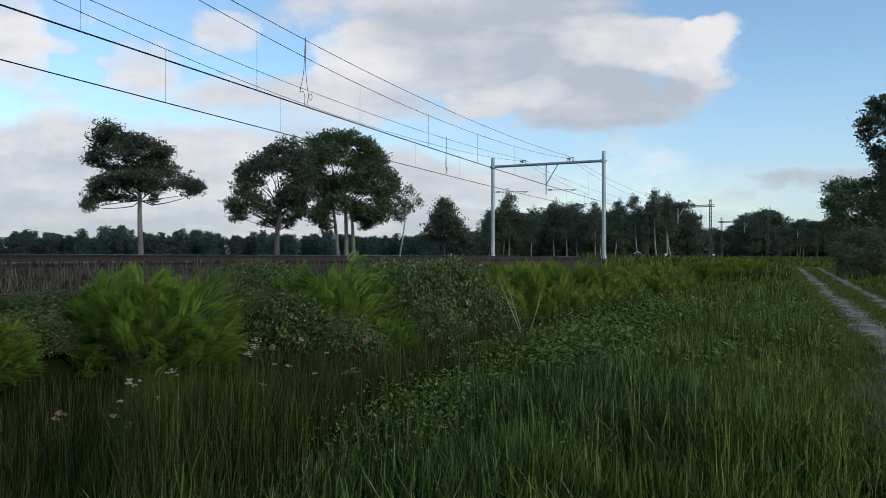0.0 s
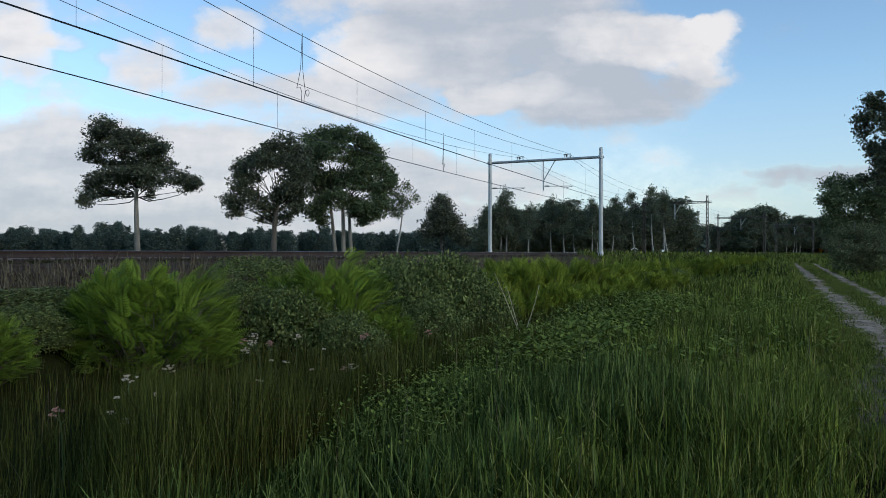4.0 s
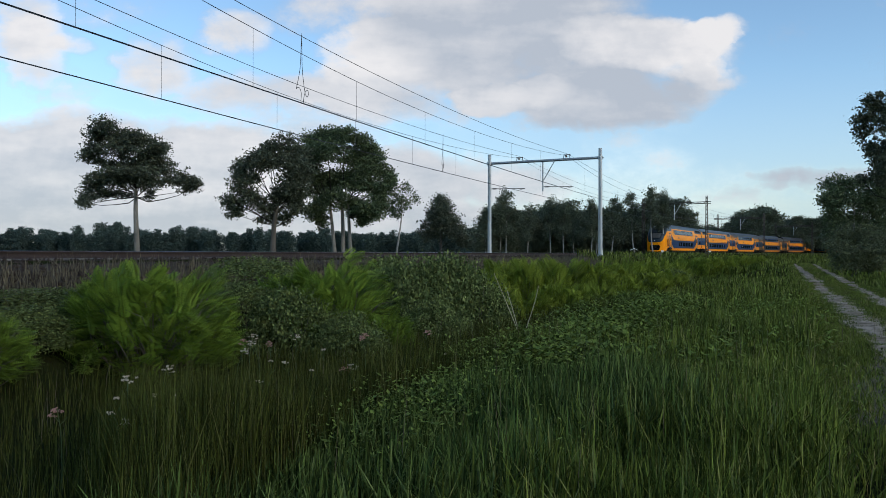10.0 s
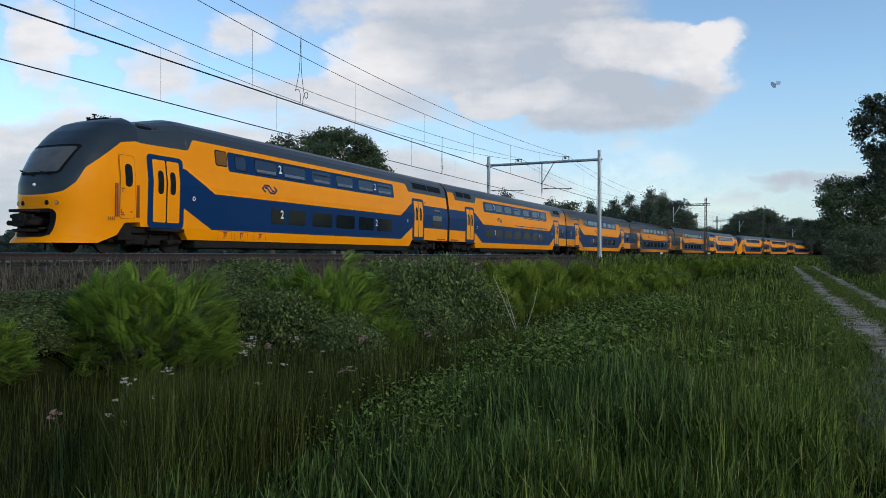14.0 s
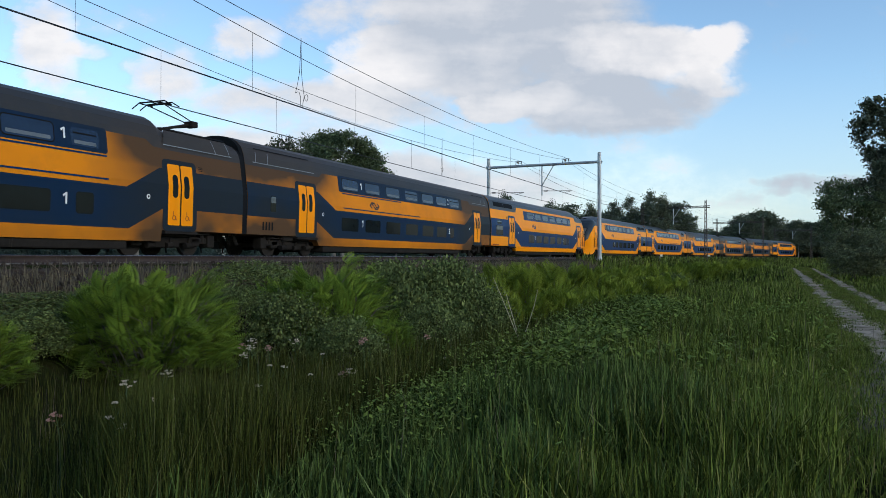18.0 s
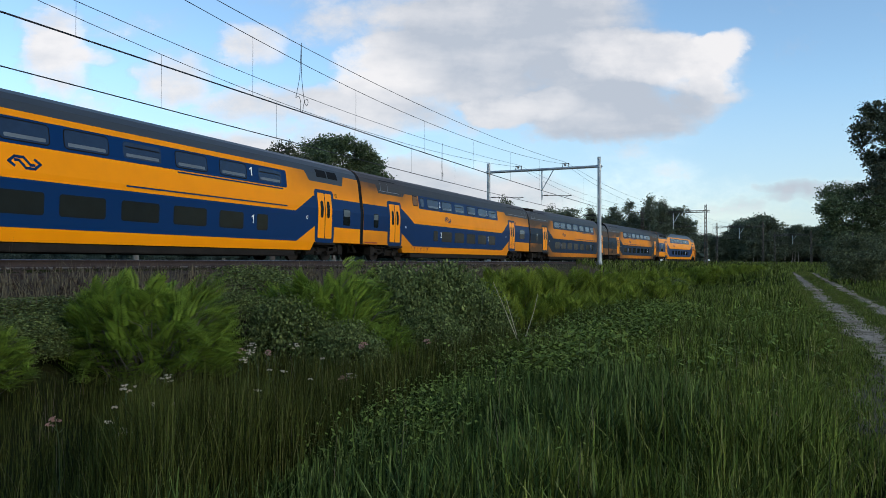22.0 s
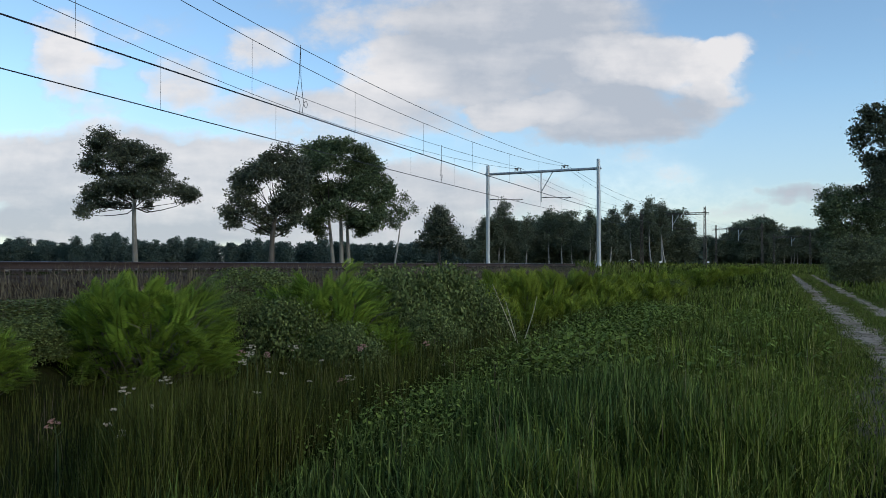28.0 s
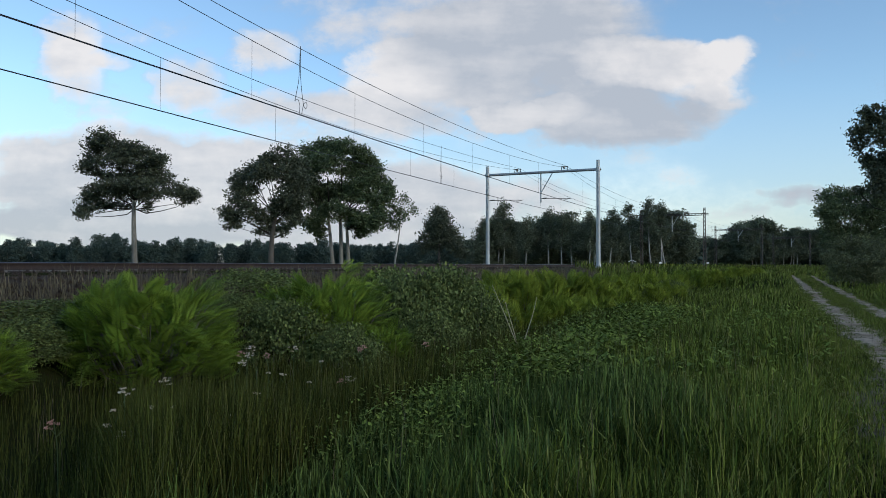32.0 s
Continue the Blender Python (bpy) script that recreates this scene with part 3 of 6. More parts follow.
# ---------------------------------------------------------------- the train
def paint(name, base, grime, soot=0.0, spec=0.16, heavy=0.12, soot_tone=(0.066, 0.040, 0.023), film_of_dirt=0.0, rear=False):
    """Glossy coach paint, with road grime; soot gathers at the ends of older carriages."""
    k = Net(name)
    co = k.coords("Object")
    sx = k.n("ShaderNodeSeparateXYZ")
    k.link(co, sx.inputs[0])
    n1, n2, st = k.noise(0.9, 5.0, co), k.noise(14.0, 4.0, co), k.noise(1.6, 6.0, co, 0.65)
    col = k.mix(k.math("MULTIPLY", k.ramp(n1, 0.35, 0.7), 0.22), base, tone(base, 0.78))
    col = k.mix(k.math("MULTIPLY", k.ramp(st, 0.5, 0.85), grime), col, (0.10, 0.07, 0.045))
    if soot:
        cloudy = k.noise(0.38, 3.0, k.coords("Object", (1.0, 1.0, 1.5)), 0.45)
        end = k.n("ShaderNodeMapRange")
        end.interpolation_type = "SMOOTHSTEP"
        along = k.math("SUBTRACT", sx.outputs[0], 13.4)
        k.link(along if rear else k.math("ABSOLUTE", along), end.inputs[0])
        end.inputs[1].default_value, end.inputs[2].default_value = 5.2, 10.6
        high = k.ramp(sx.outputs[2], 2.75, 3.75)
        low = k.math("MULTIPLY", k.ramp(sx.outputs[2], 1.5, 0.6), 0.35)
        grow = k.math("ADD", k.math("MULTIPLY", end.outputs[0], k.math("MULTIPLY_ADD", high, 0.45, heavy)), k.math("ADD", k.math("MULTIPLY_ADD", high, 0.06 if rear else 0.25, film_of_dirt), k.math("MULTIPLY", low, heavy)))
        f = k.math("MINIMUM", k.math("MULTIPLY", grow, k.math("MULTIPLY_ADD", k.ramp(cloudy, 0.3, 0.7), 0.95, 0.6)), 1.0)
        col = k.mix(k.math("MULTIPLY", f, soot), col, soot_tone)
    b = k.n("ShaderNodeBsdfPrincipled")
    k.link(col, b.inputs["Base Color"])
    k.link(k.math("ADD", 0.24 + grime * 0.4 + soot * 0.12, k.math("MULTIPLY", n2, 0.15)), b.inputs["Roughness"])
    b.inputs["Specular IOR Level"].default_value = spec
    k.link(b.outputs[0], k.out.inputs["Surface"])
    return k.m


YELLOW = paint("yellow_paint", (0.96, 0.298, 0.001), 0.05, 0.0, 0.07)
YELLOW_OLD = paint("sooty_yellow_paint", (0.91, 0.282, 0.002), 0.10, 0.92, 0.08, 0.17)
YELLOW_USED = paint("rear_sooted_yellow_paint", (0.95, 0.294, 0.001), 0.06, 0.8, 0.07, 0.04, rear=True)
YELLOW_FILTHY = paint("filthy_yellow_paint", (0.84, 0.255, 0.003), 0.18, 0.97, 0.08, 0.66, film_of_dirt=0.13)
BLUE_FILTHY = paint("filthy_blue_paint", (0.003, 0.021, 0.060), 0.06, 0.9, 0.06, 0.7, (0.017, 0.022, 0.027), 0.22)
BLUE = paint("dark_blue_paint", (0.002, 0.027, 0.100), 0.03, 0.0, 0.06)
BLUE_OLD = paint("sooty_blue_paint", (0.002, 0.026, 0.098), 0.04, 0.6, 0.06, 0.2, (0.017, 0.022, 0.027))
ROOFGREY = paint("roof_paint", (0.042, 0.049, 0.058), 0.1)
ROOF_OLD = paint("sooty_roof_paint", (0.033, 0.035, 0.038), 0.25, 0.4)
CABGREY = paint("cab_grey_paint", (0.026, 0.036, 0.046), 0.08)
DARK = surface("underframe_grime", (0.024, 0.020, 0.0175), 0.8, 0.1, big=1.5, fine=18, vary=0.35, bump=0.2, spec=0.08)
WHEEL = surface("wheel_steel", (0.026, 0.022, 0.020), 0.8, 0.0, vary=0.2, bump=0.05, spec=0.1)
RUBBER = surface("black_rubber", (0.007, 0.007, 0.008), 0.7, vary=0.2, bump=0.05, spec=0.1)
NUMWHITE = surface("white_transfer", (0.75, 0.75, 0.74), 0.5, vary=0.08, bump=0)
# even grey for the reflection drawn low on the upper panes
REFLECTGREY = surface("reflection_grey", (0.11, 0.13, 0.15), 0.5, vary=0.15, bump=0)
RAILRED = surface("worn_orange_handrail", (0.36, 0.085, 0.008), 0.5, vary=0.2, bump=0)
BRONZE = surface("amber_glass", (0.22, 0.085, 0.010), 0.3, vary=0.3, bump=0, spec=0.15)
REDLINE = surface("dull_red_transfer", (0.30, 0.035, 0.008), 0.6, vary=0.2, bump=0)
TRIM = surface("pale_metal_trim", (0.24, 0.25, 0.26), 0.5, 0.3, vary=0.2, bump=0)


def glass(name, tint, rough=0.06, spec=0.5):
    k = Net(name)
    b = k.n("ShaderNodeBsdfPrincipled")
    n = k.noise(3.0, 3.0, k.coords("Object"))
    k.link(k.mix(n, tone(tint, 0.6), tone(tint, 1.5)), b.inputs["Base Color"])
    b.inputs["Roughness"].default_value = rough
    b.inputs["Specular IOR Level"].default_value = spec
    k.link(b.outputs[0], k.out.inputs["Surface"])
    return k.m


PANE = glass("tinted_window_glass", (0.008, 0.019, 0.045), 0.06, 0.34)
LOWPANE = glass("dark_window_glass", (0.006, 0.0095, 0.011), 0.12, 0.06)
PALEPANE = glass("pale_window_glass", (0.075, 0.090, 0.100), 0.25, 0.3)
SCREEN = glass("windscreen_glass", (0.085, 0.083, 0.080), 0.12, 0.3)


def lamp_glass():
    k = Net("headlamp_glass")
    b = k.n("ShaderNodeBsdfPrincipled")
    b.inputs["Base Color"].default_value = (0.45, 0.2, 0.08, 1)
    b.inputs["Roughness"].default_value = 0.1
    k.link(b.outputs[0], k.out.inputs["Surface"])
    return k.m


LAMPGLASS = lamp_glass()
SKIN = [(1.44, 0.46), (1.465, 0.82), (1.485, 1.5), (1.51, 2.25), (1.452, 2.76), (1.41, 3.1), (1.372, 3.4), (1.345, 3.6), (1.30, 3.8), (1.19, 4.06), (0.99, 4.27), (0.7, 4.42), (0.35, 4.50), (0.0, 4.52)]
SZ, SY = [p[1] for p in SKIN], [p[0] for p in SKIN]


def skin(z):
    """Half width of the carriage at height z."""
    return float(np.interp(z, SZ, SY))


def film(poly, out=0.004, sides=(-1, 1)):
    """Panels in side view (u, z), laid on the carriage's skin on both sides."""
    bm = bmesh.new()
    for sg in sides:
        f = bm.faces.new([bm.verts.new((u, sg, z)) for u, z in poly])
        f.normal_update()
    bmesh.ops.triangulate(bm, faces=bm.faces[:])
    lo, hi = min(p[1] for p in poly), max(p[1] for p in poly)
    for zc in SZ:
        if lo + 0.01 < zc < hi - 0.01:
            bmesh.ops.bisect_plane(bm, geom=bm.verts[:] + bm.edges[:] + bm.faces[:], plane_co=(0, 0, zc), plane_no=(0, 0, 1))
    for v in bm.verts:
        v.co.y = math.copysign(skin(v.co.z) + out, v.co.y)
    bmesh.ops.recalc_face_normals(bm, faces=bm.faces[:])
    for f in bm.faces:
        if f.normal.y * f.calc_center_median().y < 0:
            f.normal_flip()
    return bm


def rounded(u0, u1, z0, z1, r, n=4):
    pts = []
    for cu, cz, a0 in ((u1 - r, z1 - r, 0), (u0 + r, z1 - r, 90), (u0 + r, z0 + r, 180), (u1 - r, z0 + r, 270)):
        for i in range(n + 1):
            a = radians(a0 + 90 * i / n)
            pts.append((cu + r * math.cos(a), cz + r * math.sin(a)))
    return pts


def numeral_mesh(ch):
    cu = bpy.data.curves.new("numeral", "FONT")
    cu.body, cu.size, cu.align_x, cu.offset = ch, 0.44, "CENTER", 0.008
    ob = bpy.data.objects.new("numeral", cu)
    scene.collection.objects.link(ob)
    me = bpy.data.meshes.new_from_object(ob.evaluated_get(bpy.context.evaluated_depsgraph_get()))
    bpy.data.objects.remove(ob)
    me.materials.clear()
    me.materials.append(NUMWHITE)
    return me


def one_mesh():
    """The numeral one, with its flag."""
    bm = bmesh.new()
    bm.faces.new([bm.verts.new((x, y, 0)) for x, y in ((0.0, 0.0), (0.06, 0.0), (0.06, 0.31), (0.01, 0.31), (-0.085, 0.245), (-0.06, 0.195), (0.0, 0.235))])
    me = bpy.data.meshes.new("numeral")
    bm.to_mesh(me)
    bm.free()
    me.materials.append(NUMWHITE)
    return me


NUMERALS = {"1": one_mesh(), "2": numeral_mesh("2")}


def body_shell(L, u0, u1, vf, vb, strip, front_drop, back_drop):
    """Two shells: painted sides and the roof. strip: height up to which the side colour reaches between the vestibules."""
    def drop(u):
        return front_drop * (1 - min(1, max(0, (u - 3.6) / 1.6))) + back_drop * (1 - min(1, max(0, (L - u - 3.75) / 0.45)))

    st = sorted({u0, 2.0, 3.6, vf - 0.12, vf + 0.13, vf + 0.53, L / 2, vb - 0.53, vb - 0.13, vb + 0.12, L - 2.0, u1} | ({4.0} if front_drop else set()) | ({L - 4.2, L - 3.75} if back_drop else set()))
    st = [u for u in st if u0 <= u <= u1]
    sides, roof = bmesh.new(), bmesh.new()
    for sg in (-1, 1):
        rings = []
        for u in st:
            zb = 0.82 if u <= vf - 0.11 or u >= vb + 0.11 else 0.46
            ring = [(u, 0, zb), (u, sg * skin(zb) * 0.985, zb)]
            for y, z in SKIN:
                if z > zb + 0.01:
                    k = max(0.0, min(1.0, (z - 3.3) / 1.2))
                    ring.append((u, sg * y, z - drop(u) * k))
                elif z < zb - 0.01:
                    ring.append((u, sg * skin(zb), zb))
            rings.append(ring)
        n = min(len(r) for r in rings)
        for bm_i, bm in enumerate((sides, roof)):
            for a, b in zip(rings[:-1], rings[1:]):
                um = (a[0][0] + b[0][0]) / 2
                lim = 3.41 if um < vf + 0.13 or um > vb - 0.13 else strip
                for i in range(n - 1):
                    zm = max(a[i][2], a[i + 1][2], b[i][2], b[i + 1][2])
                    zr = SZ[i - 1] if i >= 1 else 0
                    is_roof = i >= 2 and SZ[min(i, len(SZ) - 1)] > lim + 0.01
                    if is_roof == bool(bm_i):
                        q = [Vector(a[i]), Vector(a[i + 1]), Vector(b[i + 1]), Vector(b[i])]
                        try:
                            bm.faces.new([bm.verts.new(p) for p in q])
                        except ValueError:
                            pass
        for r in (rings[0], rings[-1]):
            sides.faces.new([sides.verts.new(p) for p in r])
    for bm in (sides, roof):
        bmesh.ops.remove_doubles(bm, verts=bm.verts[:], dist=0.002)
        bmesh.ops.recalc_face_normals(bm, faces=bm.faces[:])
    return sides, roof


def door(top, u, face, frame_mat):
    """Double door with its frame, centred at u, on both sides."""
    for sg in (-1, 1):
        fr = part("door_frame", film(rounded(u - 0.78, u + 0.78, 0.80, 3.08, 0.16), 0.010, (sg,)), frame_mat, top, "dark blue door surround")
        for e in (-1, 1):
            a, b = (u - 0.57, u - 0.03) if e < 0 else (u + 0.03, u + 0.57)
            leaf = part("door_leaf", film(rounded(a, b, 0.98, 2.93, 0.05), 0.022, (sg,)), face, top, "yellow sliding door leaf")
            part("door_window", film(rounded((a + b) / 2 - 0.12 - 0.04 * e, (a + b) / 2 + 0.12 - 0.04 * e, 1.86, 2.6, 0.115), 0.028, (sg,)), LOWPANE, leaf)
        part("door_seam", film([(u - 0.028, 0.98), (u + 0.028, 0.98), (u + 0.028, 2.93), (u - 0.028, 2.93)], 0.016, (sg,)), RUBBER, fr)
        bm = bmesh.new()
        y0, y1 = sorted((sg * 1.40, sg * 1.56))
        box(bm, u - 0.74, u + 0.74, y0, y1, 0.70, 0.79, 0.015)
        part("door_step", bm, DARK, top)


def bogie(top, u):
    bm = bmesh.new()
    for sg in (-1, 1):
        y0, y1 = sorted((sg * 0.98, sg * 1.16))
        box(bm, u - 1.85, u + 1.85, y0, y1, 0.42, 0.62, 0.04)
        box(bm, u - 0.55, u + 0.55, y0, y1 + 0.02, 0.28, 0.5, 0.04)
        for e in (-1.3, 1.3):
            box(bm, u + e - 0.22, u + e + 0.22, y0, y1 + 0.06, 0.33, 0.64, 0.05)
            rod(bm, (u + e - 0.35, sg * 1.1, 0.5), (u + e - 0.35, sg * 1.1, 0.78), 0.09, n=10)
            rod(bm, (u + e + 0.35, sg * 1.1, 0.5), (u + e + 0.35, sg * 1.1, 0.78), 0.09, n=10)
        rod(bm, (u - 0.5, sg * 1.12, 0.72), (u + 0.5, sg * 1.12, 0.66), 0.05, n=8)
        for e in (-0.85, 0.0, 0.85):
            rod(bm, (u + e - 0.12, sg * 1.2, 0.34), (u + e + 0.16, sg * 1.2, 0.36), 0.10, n=10)
            rod(bm, (u + e, sg * 1.22, 0.34), (u + e + 0.1, sg * 1.26, 0.86), 0.035, n=6)
        for e in (-2.05, 2.05):
            box(bm, u + e - 0.18, u + e + 0.18, *sorted((sg * 0.8, sg * 1.2)), 0.3, 0.72, 0.04)
            rod(bm, (u + e, sg * 0.78, 0.12), (u + e * 0.97, sg * 0.78, 0.5), 0.03, n=6)
        rod(bm, (u - 1.9, sg * 1.24, 0.70), (u + 1.9, sg * 1.24, 0.74), 0.025, n=6)
        box(bm, u - 0.95, u + 0.95, *sorted((sg * 0.6, sg * 1.3)), 0.62, 0.84, 0.05)
    box(bm, u - 0.3, u + 0.3, -1.0, 1.0, 0.45, 0.75)
    bg = part("bogie", bm, DARK, top, "black bogie frame caked with grime")
    for e in (-1.3, 1.3):
        bm = bmesh.new()
        for sg in (-1, 1):
            rod(bm, (u + e, sg * 0.72, 0.46), (u + e, sg * 0.86, 0.46), 0.46, n=24)
            rod(bm, (u + e, sg * 0.86, 0.46), (u + e, sg * 0.90, 0.46), 0.14, n=12)
        rod(bm, (u + e, -0.8, 0.46), (u + e, 0.8, 0.46), 0.09, n=10)
        part("wheelset", bm, WHEEL, bg)


def strokes(lines, w, out, sg):
    """Thin flat lines on the carriage's skin, as one bmesh: lists of (u, z) points, half width w."""
    bm_all = bmesh.new()
    for pts in lines:
        for (a0, b0), (a1, b1) in zip(pts[:-1], pts[1:]):
            ln = math.hypot(a1 - a0, b1 - b0)
            dx, dz = (a1 - a0) / ln * w, (b1 - b0) / ln * w
            bm = film([(a0 - dx * 0.8 - dz, b0 - dz * 0.8 + dx), (a1 + dx * 0.8 - dz, b1 + dz * 0.8 + dx), (a1 + dx * 0.8 + dz, b1 + dz * 0.8 - dx), (a0 - dx * 0.8 + dz, b0 - dz * 0.8 - dx)], out, (sg,))
            me = bpy.data.meshes.new("tmp")
            bm.to_mesh(me)
            bm.free()
            bm_all.from_mesh(me)
            bpy.data.meshes.remove(me)
    return bm_all


def logo_bars(u, z, sg):
    """A plain two-bar mark."""
    arm = [(-0.30, -0.10), (-0.45, 0.0), (-0.28, 0.135), (-0.03, 0.135), (0.16, -0.045), (0.27, -0.045)]
    return strokes([[(u - sg * a, z + b) for a, b in pts] for pts in (arm, [(-p, -q) for p, q in arm])], 0.036, 0.006, sg)


def ring(u, z, r, n=10):
    return [(u + r * math.cos(2 * math.pi * i / n), z + r * math.sin(2 * math.pi * i / n)) for i in range(n + 1)]


def bicycle_sign(u, z, sg):
    """Two wheels, frame and bars in thin lines."""
    return strokes([ring(u - 0.12, z, 0.075), ring(u + 0.12, z, 0.075), [(u - 0.12, z), (u - 0.04, z + 0.13), (u + 0.08, z + 0.13), (u, z), (u - 0.12, z)], [(u, z), (u + 0.08, z + 0.13), (u + 0.12, z)], [(u + 0.06, z + 0.18), (u + 0.11, z + 0.18)]], 0.008, 0.03, sg)


def wheelchair_sign(u, z, sg):
    return strokes([ring(u, z, 0.07), [(u - 0.03, z + 0.2), (u - 0.02, z + 0.07), (u + 0.07, z + 0.05), (u + 0.11, z - 0.06)]], 0.010, 0.03, sg)


UP_END = [(7.55, 8.15), (8.7, 10.1), (10.5, 12.1), (12.6, 14.1), (14.6, 16.1), (16.6, 18.1), (18.55, 20.1)]
LOW_END = [(9.6, 10.5), (10.75, 12.0), (12.5, 14.1), (14.45, 16.1), (16.5, 18.0), (18.35, 19.95)]


# window plans: band, upper and lower windows, mark, numerals, thin strips
FIRST = ((6.7, 21.55), [(7.02, 8.47), (9.16, 10.63), (11.32, 12.82), (13.49, 15.01), (15.62, 17.15), (17.6, 19.1), (19.56, 21.1)],
         [(6.85, 8.37), (9.04, 10.54), (11.18, 12.75), (13.44, 14.89), (15.5, 17.0), (17.49, 18.92), (19.5, 20.1)], 9.95, (8.74, 19.32), ((6.97, 15.16, 2.17), (6.95, 12.92, 2.83)))
POWER = ((6.43, 20.45), [(6.8, 8.18), (8.74, 10.17), (10.71, 12.15), (12.8, 14.3), (15.0, 16.46), (17.15, 18.65), (19.2, 20.15)],
         [(6.63, 8.1), (8.59, 10.07), (10.54, 12.04), (12.68, 14.17), (14.86, 16.36), (17.0, 18.5), (19.3, 19.9)], 9.48, (8.45, 18.95), ((12.82, 20.4, 2.17), (15.0, 20.4, 2.83)))
CLEAN = ((5.95, 20.59), [(6.3, 7.7), (8.25, 9.65), (10.14, 11.62), (12.18, 13.71), (14.37, 15.85), (16.54, 18.01), (18.75, 20.22)],
         [(6.2, 7.6), (8.1, 9.46), (9.92, 11.47), (12.04, 13.56), (14.18, 15.75), (16.41, 17.74), (18.53, 19.22)], 8.89, (7.97, 18.28), ((12.2, 20.5, 2.17), (14.4, 20.3, 2.83)))


UP_OTHER = [(7.05, 7.55), (7.95, 9.4), (9.87, 11.35), (11.83, 13.4), (13.9, 15.4), (15.9, 17.4), (17.9, 19.4)]
LOW_OTHER = [(7.7, 8.1), (8.35, 9.6), (10.1, 11.55), (12.05, 13.5), (14.0, 15.4), (15.9, 17.3), (17.8, 19.2)]
SECOND = ((6.4, 19.3), [(6.66, 7.1), (7.55, 9.09), (9.58, 11.06), (11.54, 13.0), (13.57, 15.0), (15.53, 16.98), (17.49, 19.0)],
          [(8.2, 8.81), (9.36, 10.85), (11.32, 12.82), (13.26, 14.77), (15.25, 16.78), (17.27, 18.6)], 10.3, (9.25, 17.15), ())


def carriage(name, L, cab, old, numbers, label, drops=(0.0, 0.0), doors=(3.4, 3.4), plan=None):
    """A double-deck carriage; u runs from its front end, and the empty stands at its middle on the rails."""
    top = empty(name, None, label, "railway carriage", "train carriages")
    yel, blu, roof_m = ((YELLOW, BLUE, ROOFGREY), (YELLOW_OLD, BLUE_OLD, ROOF_OLD), (YELLOW_FILTHY, BLUE_FILTHY, ROOF_OLD))[int(old)]
    if plan is CLEAN:
        yel = YELLOW_USED
    strip = 3.6 if old else 3.8
    df, db = doors
    vf, vb = df + 0.9, L - db - 0.9
    u0 = 3.0 if cab else 0.19
    sides, roof = body_shell(L, u0, L - 0.19, vf, vb, strip, 0.36 if cab else drops[0], drops[1])
    before = set(bpy.data.objects)
    part("body", sides, yel, top)
    part("roof", roof, roof_m, top, "sooty dark grey roof" if old else "dark grey roof")
    f = 3.32 if cab else 0.185
    low = [(f, 1.5), (f, 2.76), (vf - 0.01, 2.76), (vf + 1.37, 2.05), (vb - 1.37, 2.05), (vb + 0.01, 2.76), (L - 0.185, 2.76), (L - 0.185, 1.5), (vb + 0.15, 1.5), (vb - 1.25, 0.82), (vf + 1.25, 0.82), (vf - 0.15, 1.5)]
    part("lower_band", film(low), blu, top, "dark blue lower band with sloping ends")
    for a, b in ((vf + 0.13, vf + 0.53), (vb - 0.13, vb - 0.53)):
        for sg in (-1, 1):
            part("roof_corner", film([(a + (b - a) * t / 8, 3.4 + (strip - 3.4) * (t / 8) ** 2 * (3 - t / 4)) for t in range(9)] + [(a, strip)], 0.006, (sg,)), roof_m, top)
    b0, b1 = plan[0] if plan else (vf + 2.18, vb - 2.0)
    for sg in (-1, 1):
        part("window_band", film(rounded(b0 - (0.3 if cab and sg > 0 else 0.0), b1, 2.92, 3.62 if not old else 3.66, 0.1), 0.004, (sg,)), blu, top, "blue band round the upper windows")
    k = (b1 - b0) / 13.2
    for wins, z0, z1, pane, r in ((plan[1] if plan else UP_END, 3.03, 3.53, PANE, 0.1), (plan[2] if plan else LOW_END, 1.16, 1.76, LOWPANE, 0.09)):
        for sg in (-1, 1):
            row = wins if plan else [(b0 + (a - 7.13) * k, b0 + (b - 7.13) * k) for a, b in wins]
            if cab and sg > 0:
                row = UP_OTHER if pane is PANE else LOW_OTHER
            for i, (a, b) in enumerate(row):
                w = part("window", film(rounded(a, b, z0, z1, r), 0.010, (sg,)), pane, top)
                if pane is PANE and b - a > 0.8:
                    # added opaque strip: the sky's reflection in the glass, put in as colour
                    part("reflection_strip", film(rounded(a + 0.1, b - 0.1, z0 + 0.05, z0 + 0.15, 0.03), 0.014, (sg,)), REFLECTGREY, w, "pale strip standing in for sky reflected low in the pane")
                if pane is PANE and i % 3 == 0 and i:
                    part("vent_bar", film([(a + 0.08, z1 - 0.17), (b - 0.08, z1 - 0.17), (b - 0.08, z1 - 0.13), (a + 0.08, z1 - 0.13)], 0.016, (sg,)), RUBBER, w)
                elif pane is PANE:
                    part("window_seal", film(rounded(a - 0.035, b + 0.035, z0 - 0.035, z1 + 0.035, r + 0.03), 0.007, (sg,)), RUBBER, w)
    for u in (df, L - db):
        door(top, u, YELLOW, blu)
    for u in (3.6, L - 3.6):
        bogie(top, u)
    # vestibule windows, roof intakes, hatches, small round mark
    if cab:
        glazed = [(L - 1.8, 0.68, 1.58, 2.28), (L - 1.8, 0.45, 2.37, 2.64)]
    else:
        glazed = {0: [(L - 1.5, 0.32, 1.62, 2.36)], 1: [(1.4, 0.24, 1.65, 2.32), (L - 2.1, 0.62, 1.74, 2.46)], 2: [(1.75, 0.18, 1.72, 2.34)]}[int(old)]
